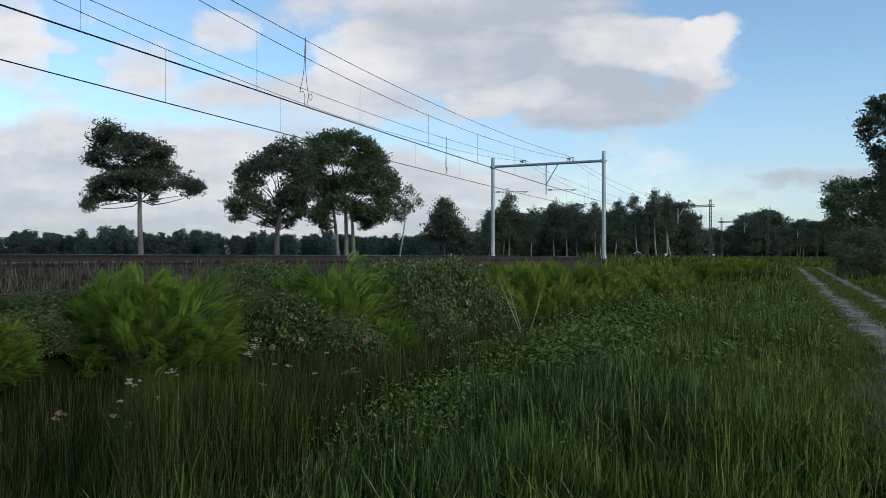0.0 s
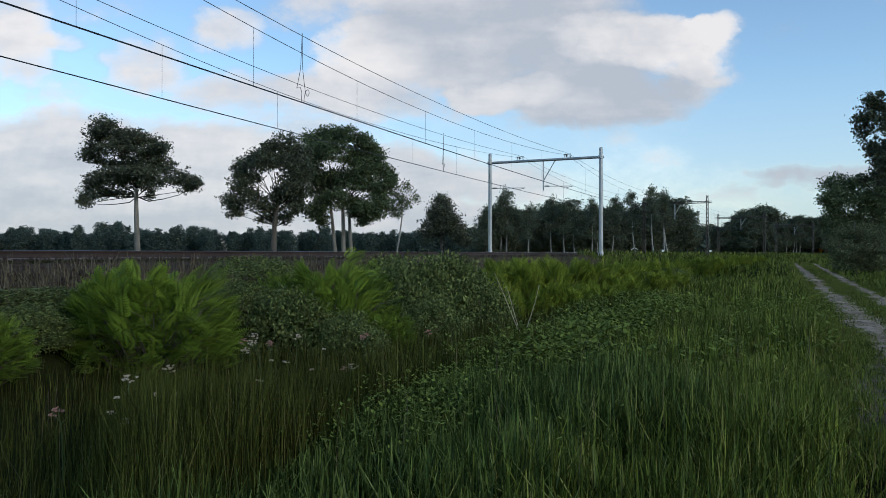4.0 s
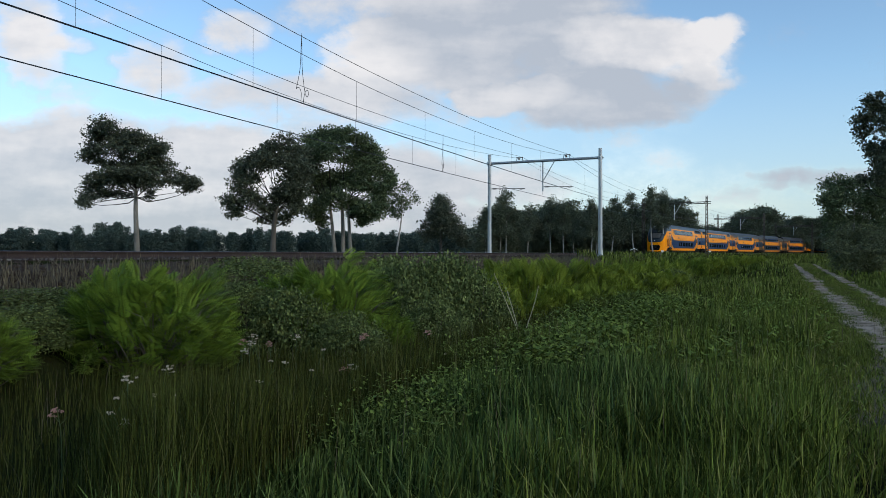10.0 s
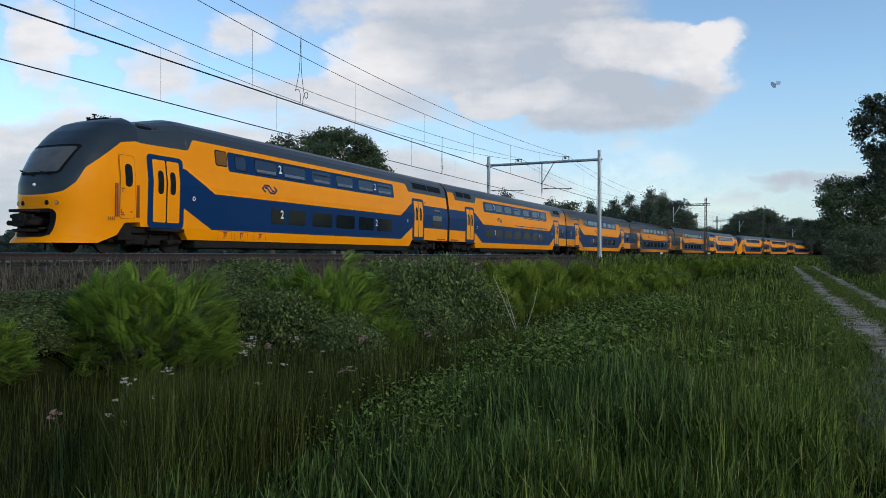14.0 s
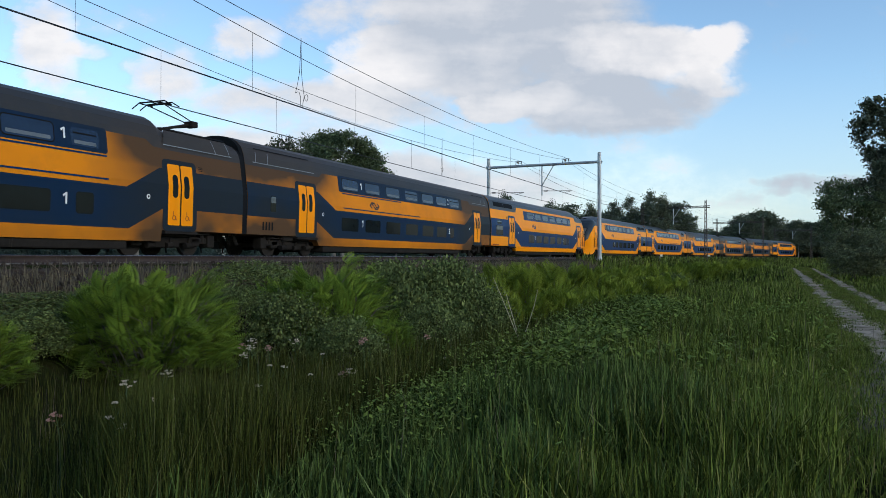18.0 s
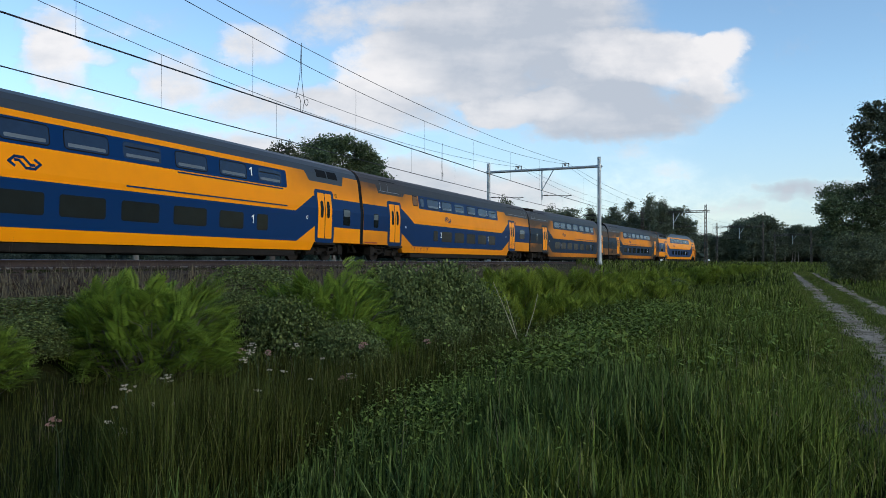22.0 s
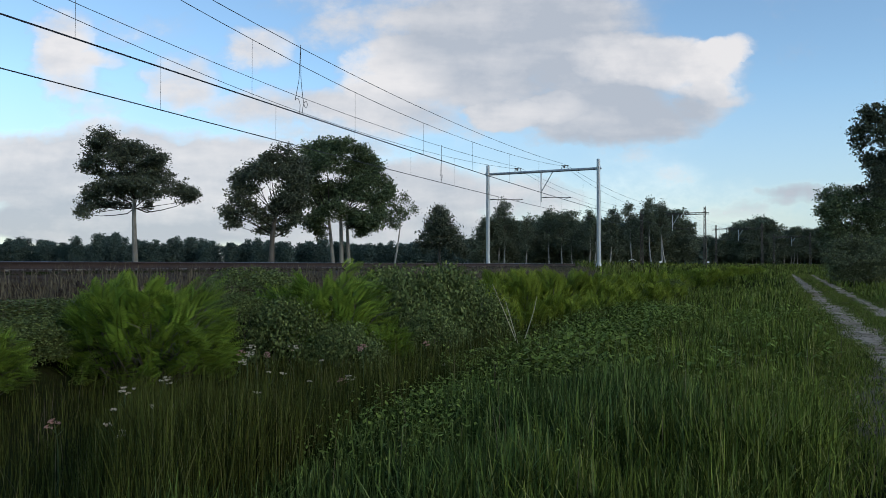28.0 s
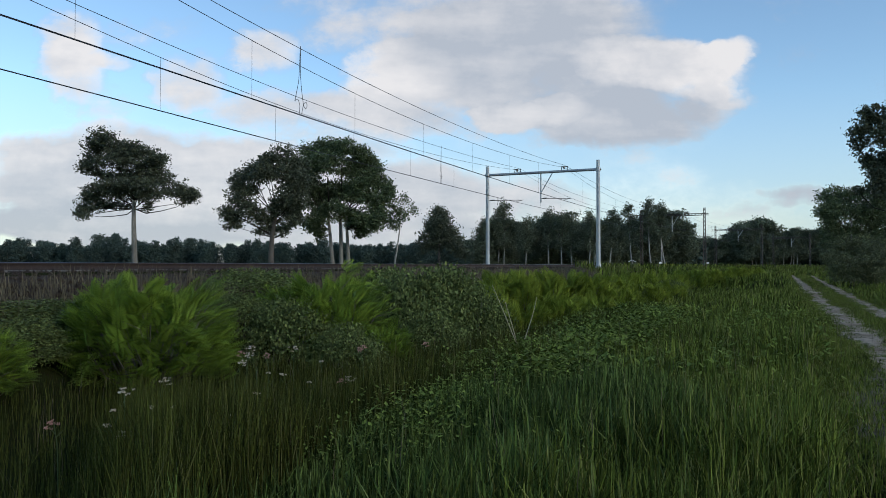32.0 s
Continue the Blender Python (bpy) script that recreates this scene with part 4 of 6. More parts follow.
    for u, hw, z0, z1 in glazed:
        for sg in (-1, 1):
            w = part("vestibule_window", film(rounded(u - hw, u + hw, z0, z1, 0.07), 0.010, (sg,)), LOWPANE, top)
            part("pane_top", film(rounded(u - hw + 0.03, u + hw - 0.03, z0 + (z1 - z0) * 0.55, z1 - 0.03, 0.04), 0.016, (sg,)), PALEPANE, w, "pale upper half of the pane")
    for sg in (-1, 1):
        for i in range(3):
            part("vent_slit", film([(L - db + 0.9, 2.84 + 0.055 * i), (L - db + 1.1, 2.84 + 0.055 * i), (L - db + 1.1, 2.865 + 0.055 * i), (L - db + 0.9, 2.865 + 0.055 * i)], 0.010, (sg,)), DARK, top)
    front_panel, back_panel = (1.25 if plan is CLEAN else 1.85 if plan is SECOND else 0.0), (1.75 if plan is CLEAN else 0.0)
    for e0, e1, sl in ([(0.19, front_panel, -0.22)] if front_panel else []) + ([(L - 0.19, L - back_panel, 0.22)] if back_panel else []):
        for sg in (-1, 1):
            part("end_panel", film([(e0, 3.38), (e1, 3.38), (e1 + sl, 3.84), (e0, 3.84)], 0.008, (sg,)), yel, top, "yellow panel rising to the roof edge")
    for a, b in ((3.05 if cab else max(0.7, front_panel + 0.12), vf - 0.2), (vb + 0.3, L - max(0.7, back_panel + 0.12))):
        for sg in (-1, 1):
            lift = -0.12 if cab and a < 4 else 0.012
            ri = part("roof_intake", film([(a + 0.1, 4.02), (b - 0.15, 4.02), (b + 0.05, 3.5), (a - 0.1, 3.5)], lift, (sg,)), ROOFGREY if not old else ROOF_OLD, top, "dark air intake panel")
            e0, e1 = (b - 0.1, -0.75) if a > 5 else (a + 0.1, 0.75)
            if old:
                part("intake_trim", strokes([[(a - 0.05, 3.53), (b, 3.53)], [(e0, 3.55), (e0 - 0.12 * np.sign(e1) * -1, 3.95)], [(e0 + e1, 3.55), (e0 + e1 - 0.12 * np.sign(e1) * -1, 3.95)]], 0.014, lift + 0.012, sg), TRIM, ri, "pale metal edge strips")
                part("intake_slot", strokes([[(a + 0.2, 4.08), (b - 0.2, 4.08)]], 0.022, 0.02, sg), RUBBER, ri, "black slot along the panel's upper edge")
            for i in range(0 if old else 2):
                c0 = a + 0.12 + (b - a - 0.3) * i / 2
                c1 = c0 + (b - a - 0.3) / 2 - 0.09
                part("louvre", film([(c0, 3.95), (c1, 3.95), (c1 + 0.03, 3.62), (c0 + 0.03, 3.62)], lift + 0.008, (sg,)), RUBBER, ri)
    for u, sg in [(u, sg) for u in ((6.9, 7.8, 8.9) if cab else (5.75, 6.55, 7.4)) for sg in (-1,)] if cab or plan is SECOND else []:
        ht = part("hatch", film([(u - 0.36, 0.5), (u + 0.36, 0.5), (u + 0.36, 0.79), (u - 0.36, 0.79)], 0.006, (sg,)), yel, top)
        part("hatch_edge", strokes([[(u - 0.36, 0.5), (u - 0.36, 0.79), (u + 0.36, 0.79), (u + 0.36, 0.5)]], 0.007, 0.010, sg), RAILRED, ht)
        part("hatch_bar", strokes([[(u - 0.04, 0.55), (u - 0.04, 0.70)], [(u + 0.05, 0.62), (u + 0.05, 0.70)], [(u - 0.07, 0.74), (u + 0.10, 0.74)]], 0.022, 0.013, sg), REDLINE, ht)
    for u in (vf + 0.35, vb - 0.5):
        for sg in (-1, 1):
            rm = part("round_mark", film(rounded(u - 0.075, u + 0.075, 1.745, 1.895, 0.07), 0.010, (sg,)), NUMWHITE, top, "small white ring mark")
            part("mark_centre", film(rounded(u - 0.04, u + 0.04, 1.78, 1.86, 0.038), 0.015, (sg,)), RUBBER, rm)
    for sg in (-1, 1):
        part("logo", logo_bars((plan[3] if plan else b0 + 2.35) if sg < 0 else b1 - 2.35, 2.47, sg), blu, top, "plain dark blue bar mark")
    if cab:
        part("text_bars", strokes([[(2.0 - 0.07 * i, 0.98), (2.0 - 0.07 * i, 1.06)] for i in range(4)], 0.016, 0.012, -1), RAILRED, top)
    elif plan is FIRST:
        for sg in (-1, 1):
            part("text_bars", strokes([[(1.15 + 0.19 * i, 1.04), (1.15 + 0.19 * i, 1.27)] for i in range(4)], 0.05, 0.008, sg), RUBBER, top, "dark number bars")
    ends = ([(L - 1.7, L - 0.35)] if cab else []) + ([(0.35, 1.6)] if plan in (CLEAN, SECOND) else [])
    for e0, e1 in ends:
        for sg in (-1, 1):
            part("text_bars", strokes([[(e0 + i * 0.15, 0.90), (e0 + i * 0.15 + 0.12, 0.90)] for i in range(int((e1 - e0) / 0.15))], 0.034, 0.010, sg), REDLINE, top, "row of small dull red number bars")
    if plan is SECOND:
        part("window_rim", film(rounded(5.66, 6.32, 3.04, 3.60, 0.09), 0.008, (-1,)), RUBBER, top)
        part("destination_window", film(rounded(5.70, 6.28, 3.08, 3.56, 0.07), 0.012, (-1,)), BRONZE, top, "small amber destination window")
    for u, sign in ([(L - db, bicycle_sign)] if plan is SECOND else [(L - db, wheelchair_sign)] if plan is POWER else []):
        for sg in (-1, 1):
            for e in (-0.3, 0.3):
                part("door_sign", sign(u + e, 1.22, sg), REDLINE, top, "dull red line sign on the door")
    if plan:
        for ua, ub, z in plan[5]:
            part("rubbing_strip", film([(ua, z), (ub, z), (ub, z + 0.05), (ua, z + 0.05)], 0.012), BLUE_OLD, top)
    for i, ch in enumerate(numbers):
        u = plan[4][i % 2] if plan else b0 + (10.3 - 7.13 if i % 2 == 0 else 18.27 - 7.13) * k
        for sg in (-1, 1):
            if cab and sg > 0:
                u = (9.66, 17.65)[i % 2]
            for z in (3.17, 1.4):
                ob = new("numeral", NUMERALS[ch])
                ob.parent = top
                tilt = 90 + (math.degrees(math.atan2(0.14, 1.35)) * -1 if z > 2 else 1.5)
                ob.matrix_basis = pose(u, sg * (skin(z) + 0.02 if z < 2 else skin(z) + 0.02), z, tilt if sg < 0 else 180 - tilt, 0, 0) if sg < 0 else pose(u, skin(z) + 0.02, z, tilt, 0, 180)
                ob["label"] = "white class numeral"
    # underframe, gangway
    bm = bmesh.new()
    box(bm, 5.5, L - 5.5, -1.36, 1.36, 0.2, 0.47, 0.05)
    for u in (5.45, L - 5.95):
        box(bm, u, u + 0.5, -1.3, 1.3, 0.42, 0.84, 0.04)
    part("underframe", bm, DARK, top)
    for a, b in (([] if cab else [(0.0, 0.2)]) + [(L - 0.2, L)]):
        bm = bmesh.new()
        dz = drops[0] if a < 1 else drops[1]
        prof = [(y - 0.012, z - dz * max(0.0, min(1.0, (z - 3.3) / 1.2)) - 0.012) for y, z in SKIN if z > 0.8]
        ring = prof + [(-y, z) for y, z in reversed(prof)]
        e0, e1 = [[bm.verts.new((uu, y, z)) for y, z in ring] for uu in (a - 0.006, b + 0.006)]
        for i in range(len(ring)):
            j = (i + 1) % len(ring)
            if ring[i] != ring[j]:
                bm.faces.new((e0[i], e0[j], e1[j], e1[i]))
        bm.faces.new(e0), bm.faces.new(e1)
        bmesh.ops.remove_doubles(bm, verts=bm.verts[:], dist=0.001)
        bmesh.ops.recalc_face_normals(bm, faces=bm.faces[:])
        part("gangway", bm, RUBBER, top, "black rubber gangway bellows")
        for y in (-1.0, -0.7, 0.7, 1.0):
            bm = rod(bmesh.new(), (a, y, 0.85), (b, y * 1.05, 0.42), 0.035, n=6)
            part("coupling_hose", bm, DARK, top)
        part("drawbar", box(bmesh.new(), a, b, -0.35, 0.35, 0.55, 0.9), DARK, top)
    if cab:
        nose(top)
        for sg in (-1, 1):
            if sg < 0:
                part("window_rim", film(rounded(6.46, 7.10, 3.06, 3.62, 0.09), 0.008, (sg,)), RUBBER, top)
                part("destination_window", film(rounded(6.5, 7.06, 3.1, 3.58, 0.07), 0.012, (sg,)), BRONZE, top, "small amber destination window")
    for ob in set(bpy.data.objects) - before:
        if ob.parent is top:
            ob.matrix_basis = pose(-L / 2, 0, 0) @ ob.matrix_basis
    return top


NOSE_Z = [0.30, 0.38, 0.52, 0.85, 1.25, 1.6, 2.0, 2.4, 2.9, 3.3, 3.6, 3.9, 4.05, 4.14]
NOSE_U = [0.26, 0.30, 0.46, 0.56, 0.58, 0.55, 0.58, 0.72, 1.00, 1.32, 1.62, 2.05, 2.45, 2.85]


def nose(top):
    """The rounded cab end: one skin in three paints, windscreen, lamps, coupler, cab door."""
    na = 72
    a = np.linspace(0, 1, na)
    ex = 2 / 3.0
    cu, su = np.cos(a * np.pi / 2) ** ex, np.sin(a * np.pi / 2) ** ex

    def at(z, j):
        """Point of the cab's skin at height z, column j."""
        k = min(1.0, max(0.0, (z - 3.3) / 1.2))
        w = float(np.interp(z + 0.36 * k, SZ, SY)) if z > 3.4 else skin(max(z, 0.46))
        f, e = float(np.interp(z, NOSE_Z, NOSE_U)), 3.02
        return e - (e - f) * cu[j], w * su[j], z

    bounds_u, bounds_z = [0.0, 0.5, 0.75, 0.98, 1.23, 1.84, 2.36, 2.9, 5.0], [1.60, 1.62, 1.74, 2.0, 2.43, 2.9, 3.3, 3.39, 3.4]
    rows = []
    for j in range(na):
        zb = 1.62
        for _ in range(30):
            zb = 0.5 * zb + 0.5 * float(np.interp(at(zb, j)[0], bounds_u, bounds_z))
        z0 = 0.3
        for _ in range(30):
            z0 = 0.5 * z0 + 0.5 * float(np.interp(at(z0, j)[0], [1.5, 2.15, 2.4, 3.1], [0.3, 0.55, 0.92, 0.95]))
        zp = [z0 + (1.24 - z0) * t for t in (0.0, 0.24, 0.62, 1.0)] if z0 > 0.31 else [0.3, 0.52, 0.88, 1.24]
        w0 = max(2.2, zb + 0.06)
        w1 = max(3.24, w0 + 0.04)
        rows.append(np.concatenate([np.linspace(zp[0], zp[1], 6), np.linspace(zp[1], zp[2], 8)[1:], np.linspace(zp[2], zp[3], 8)[1:], np.linspace(1.24, zb, 12)[1:], np.linspace(zb, w0, 8)[1:], np.linspace(w0, w1, 14)[1:], np.linspace(w1, 4.16, 22)[1:]]))
    lim = (5, 19, 30, 37, 50)
    bms = {k: bmesh.new() for k in ("y", "g")}
    for sg in (-1, 1):
        for j in range(na - 1):
            for i in range(len(rows[0]) - 1):
                q = [at(rows[j][i], j), at(rows[j + 1][i], j + 1), at(rows[j + 1][i + 1], j + 1), at(rows[j][i + 1], j)]
                ym = (q[0][1] + q[1][1]) / 2
                if lim[0] <= i < lim[1] and ym < 0.64:
                    continue
                key = "y" if i < lim[2] else "g"
                q = [(u, sg * y, z) for u, y, z in q]
                if sg > 0:
                    q.reverse()
                bms[key].faces.new([bms[key].verts.new(p) for p in q])
    for bm in bms.values():
        bmesh.ops.remove_doubles(bm, verts=bm.verts[:], dist=0.001)
    n = part("cab_nose", bms["y"], YELLOW, top, "rounded yellow cab nose with a low snow plough", True)
    part("cab_surround", bms["g"], CABGREY, n, "dark grey windscreen surround", True)

    def pane(z0, z1, w0, w1, off, r, hollow=0):
        """A sheet on the cab's front between two heights, half widths w0 below and w1 above, with rounded corners."""
        bm, rows_v = bmesh.new(), []
        for z in np.linspace(z0, z1, 17):
            e = min(z - z0, z1 - z)
            hw = w0 + (w1 - w0) * (z - z0) / (z1 - z0) - (r - math.sqrt(max(0, r * r - (r - e) ** 2)) if e < r else 0)
            kk = min(1.0, max(0.0, (z - 3.3) / 1.2))
            w, f = skin(z + 0.36 * kk), float(np.interp(z, NOSE_Z, NOSE_U))
            rows_v.append([bm.verts.new((3.02 - (3.02 - f) * (1 - abs(y / w) ** 3) ** (1 / 3) - off, y, z + off * 0.5)) for y in np.linspace(-hw, hw, 29)])
        for j, (ra, rb) in enumerate(zip(rows_v[:-1], rows_v[1:])):
            for i in range(28):
                if hollow and 3 <= i < 25 and 2 <= j < 14:
                    continue
                bm.faces.new((ra[i], rb[i], rb[i + 1], ra[i + 1]))
        return bm

    ws = part("windscreen_seal", pane(2.22, 3.12, 0.78, 0.98, 0.014, 0.10), RUBBER, n, "", True)
    part("windscreen", pane(2.28, 3.04, 0.72, 0.91, 0.026, 0.07), SCREEN, ws, "sloping tinted windscreen", True)
    part("mouth_rim", pane(0.46, 1.25, 0.70, 0.76, 0.012, 0.22, 1), RUBBER, n, "black rim round the coupler opening", True)
    bm = bmesh.new()
    bmesh.ops.create_uvsphere(bm, u_segments=12, v_segments=8, radius=0.05, matrix=pose(0.57, 0, 1.93))
    part("round_badge", bm, NUMWHITE, n, "small pale round badge", True)
    bm = bmesh.new()
    edge = [(at(4.16, j)[0], sg * at(4.16, j)[1], 4.16) for sg, seq in ((-1, range(na)), (1, range(na - 1, -1, -1))) for j in seq]
    bm.faces.new([bm.verts.new(p) for p in edge])
    bmesh.ops.remove_doubles(bm, verts=bm.verts[:], dist=0.001)
    part("cab_roof", bm, CABGREY, n)
    bm = bmesh.new()
    box(bm, 1.12, 1.4, -1.05, 1.05, 0.34, 1.5)
    rc = part("coupler_recess", bm, RUBBER, n)
    bm = bmesh.new()
    rod(bm, (1.15, 0, 0.92), (0.25, 0, 0.92), 0.14, n=12)
    box(bm, 0.06, 0.34, -0.24, 0.24, 0.74, 1.10, 0.05)
    rod(bm, (0.08, -0.1, 0.92), (0.0, -0.1, 0.92), 0.1, 0.03, n=12)
    box(bm, 0.16, 0.24, -0.44, 0.44, 0.98, 1.08, 0.02)
    box(bm, 0.05, 0.3, -0.34, 0.34, 1.14, 1.22, 0.02)
    for y in (-0.36, 0.36):
        rod(bm, (0.06, y, 0.84), (0.4, y, 0.84), 0.07, n=10)
        rod(bm, (0.4, y, 0.68), (1.1, y, 0.74), 0.035, n=8)
    box(bm, 0.12, 0.5, -0.3, 0.3, 0.60, 0.68, 0.02)
    for y in (-0.2, 0.2):
        rod(bm, (0.9, y, 1.16), (0.3, y, 1.18), 0.035, n=8)
    part("coupler", bm, DARK, rc, "black automatic coupler")
    for y in (-0.74, -0.46, 0.46, 0.74):
        u = float(np.interp(abs(y) / 1.5, su, 3.02 - (3.02 - 0.56) * cu))
        hl = part("headlamp", rod(bmesh.new(), (u + 0.1, y, 1.42), (u - 0.004, y, 1.42), 0.07, n=18), RAILRED if abs(y) > 0.6 else DARK, n, "round amber-rimmed head lamp")
        part("lens", rod(bmesh.new(), (u, y, 1.42), (u - 0.010, y, 1.42), 0.05, n=18), LAMPGLASS if abs(y) > 0.6 else RUBBER, hl)
    bm = bmesh.new()
    for y in (-0.55, 0.1):
        rod(bm, (0.62, y, 2.2), (0.70, y + 0.62, 2.36), 0.022, n=6)
    part("wiper", bm, RUBBER, n)
    bm = bmesh.new()
    for u, y in ((2.35, -0.3), (2.7, 0.35)):
        rod(bm, (u, y, 4.05), (u, y, 4.18), 0.025, n=8)
        box(bm, u - 0.06, u + 0.06, y - 0.04, y + 0.04, 4.16, 4.20, 0.01)
    box(bm, 2.7, 3.05, -0.4, 0.4, 4.1, 4.17, 0.03)
    part("roof_horn", bm, RUBBER, n)
    for sg in (-1, 1):
        part("door_gap", film(rounded(2.185, 2.775, 1.025, 2.925, 0.1), 0.007, (sg,)), RAILRED, top, "dark gap round the cab door")
        d = part("cab_door", film(rounded(2.20, 2.76, 1.04, 2.91, 0.1), 0.012, (sg,)), YELLOW, top, "narrow yellow cab door")
        part("door_window", film(rounded(2.37, 2.65, 1.98, 2.66, 0.12), 0.02, (sg,)), LOWPANE, d)
        part("door_marks", strokes([[(2.28, 1.92), (2.28, 1.82)], [(2.24, 1.92), (2.36, 1.92)], [(2.24, 1.3), (2.24, 1.2), (2.34, 1.2)], [(2.24, 1.14), (2.36, 1.14)], [(2.6, 1.24), (2.66, 1.24)]], 0.016, 0.018, sg), REDLINE, d)
        for u in (2.08, 2.88):
            bm = bmesh.new()
            y = sg * (skin(1.6) + 0.035)
            box(bm, u - 0.05, u + 0.05, min(y, y - sg * 0.05), max(y, y - sg * 0.05), 1.08, 2.06, 0.015)
            rod(bm, (u, y + sg * 0.02, 1.1), (u, y + sg * 0.02, 2.05), 0.02, n=8)
            for zz in (1.2, 1.95):
                rod(bm, (u, y, zz), (u, y - sg * 0.06, zz), 0.02, n=6)
            part("handrail", bm, RAILRED, d, "orange handrail")
    for sg in (-1, 1):
        bm = box(bmesh.new(), 2.25, 2.75, min(sg * 1.15, sg * 1.38), max(sg * 1.15, sg * 1.38), 0.4, 0.9, 0.03)
        part("cab_steps", bm, DARK, top)


def pantograph(top, L):
    bm = bmesh.new()
    x = L / 2 - 2.35
    for y in (-0.5, 0.5):
        rod(bm, (x + 1.3, y, 4.22), (x - 1.0, y, 4.22), 0.035, n=6)
    for sx in (-0.9, 1.1):
        rod(bm, (x + sx, -0.55, 4.22), (x + sx, 0.55, 4.22), 0.04, n=6)
        for y in (-0.5, 0.5):
            rod(bm, (x + sx, y, 4.0), (x + sx, y, 4.22), 0.07, n=8)
    base = part("pantograph_base", bm, DARK, top)
    bm = bmesh.new()
    rod(bm, (x - 0.6, 0, 4.25), (x + 1.15, 0, 4.72), 0.05, n=8)
    rod(bm, (x - 0.55, 0.12, 4.3), (x + 1.1, 0.12, 4.62), 0.02, n=6)
    box(bm, x + 1.0, x + 1.3, -0.2, 0.2, 4.6, 4.82, 0.04)
    for y in (-0.35, 0.35):
        rod(bm, (x + 1.15, y * 0.4, 4.75), (x - 0.55, y, 5.1), 0.022, n=6)
    rod(bm, (x - 0.55, -0.4, 5.1), (x - 0.55, 0.4, 5.1), 0.02, n=6)
    part("pantograph_arm", bm, DARK, base, "folding dark steel pantograph arm")
    bm = bmesh.new()
    for e in (-0.75, -0.4):
        rod(bm, (x + e, -0.55, 5.17), (x + e, 0.55, 5.17), 0.028, n=6)
        for y in (-1, 1):
            rod(bm, (x + e, y * 0.55, 5.17), (x + e, y * 0.85, 5.0), 0.02, n=6)
    for y in (-0.4, 0.4):
        rod(bm, (x - 0.85, y, 5.12), (x - 0.3, y, 5.12), 0.02, n=6)
    rod(bm, (x - 0.75, 0, 5.15), (x - 0.4, 0, 5.15), 0.02, n=6)
    part("collector_bow", bm, RUBBER, base, "collector bow under the contact wire")


CARS = []


def train():
    E_LEN, M_LEN = 27.53, 26.75
    front = carriage("driving_carriage", E_LEN, True, 0, "22", "yellow and blue double-deck driving carriage with a rounded cab", doors=(4.05, 4.4))
    clean = carriage("middle_carriage", M_LEN, False, 0, "21", "yellow and blue double-deck middle carriage with a clean roof", plan=CLEAN)
    sooty = carriage("middle_carriage", M_LEN, False, 1, "22", "sooty yellow and blue double-deck middle carriage", doors=(3.4, 4.5), plan=SECOND)
    mixed = carriage("middle_carriage", M_LEN, False, 2, "12", "grimy yellow and blue double-deck carriage with two classes", doors=(4.05, 2.65), plan=FIRST)
    power = carriage("middle_carriage", M_LEN, False, 2, "21", "sooty yellow and blue double-deck carriage with a raised pantograph", drops=(0.22, 0.34), doors=(3.9, 3.4), plan=POWER)
    pantograph(power, M_LEN)
    bm = bmesh.new()
    for u, w, h in ((0.9, 0.5, 0.10), (1.9, 0.7, 0.14), (3.0, 0.45, 0.10)):
        box(bm, u - M_LEN / 2 - w / 2, u - M_LEN / 2 + w / 2, -0.7, -0.1, 4.24, 4.30 + h, 0.03)
    for y in (-0.75, 0.2):
        rod(bm, (0.6 - M_LEN / 2, y, 4.36), (3.6 - M_LEN / 2, y, 4.42), 0.03, n=6)
    part("roof_equipment", bm, DARK, power, "dark switchgear boxes and conduits on the roof")
    order = [front, clean, sooty, power, mixed, front]
    used = set()
    off = 0.0
    for n in range(2):
        for i, kind in enumerate(order):
            l = E_LEN if kind is front else M_LEN
            ob = kind if kind not in used else copy_thing(kind, pose(0, 0, 0))
            used.add(kind)
            CARS.append((ob, off + l / 2, i == 5))
            off += l


train()


# ---------------------------------------------------------------- plants
RNG = np.random.default_rng(7)


def blades(name, x, y, h, w, material, lean=0.35, droop=0.5, base=0.0, yaw=None):
    """Grass: each blade is a bent, tapering strip."""
    n = len(x)
    a = RNG.uniform(0, 2 * np.pi, n) if yaw is None else yaw
    b = RNG.uniform(0, 2 * np.pi, n)
    ln = np.abs(RNG.normal(0, lean, n))
    z = height(x, y) + base
    wx, wy = np.cos(a) * w / 2, np.sin(a) * w / 2
    lx, ly = np.cos(b) * ln * h, np.sin(b) * ln * h
    lv = []
    for t, k in ((0.0, 0.8), (0.55, 1.0), (1.0, 0.12)):
        cx, cy, cz = x + lx * t * t, y + ly * t * t, z + h * (t - droop * ln * t * t * 0.6)
        lv += [np.stack([cx - wx * k, cy - wy * k, cz], -1), np.stack([cx + wx * k, cy + wy * k, cz], -1)]
    v = np.stack(lv, 1).reshape(-1, 3)
    i = np.arange(n)[:, None] * 6
    q = np.concatenate([i + np.array([[0, 1, 3, 2]]), i + np.array([[2, 3, 5, 4]])], 1).reshape(-1, 4)
    return sheet(name, v, q, material)


def scatter(n, d0, d1, spread=0.66):
    """Random places in the wedge before the camera, even in area."""
    d = np.sqrt(RNG.uniform(d0 * d0, d1 * d1, n))
    return RNG.uniform(-spread, spread, n) * d, d


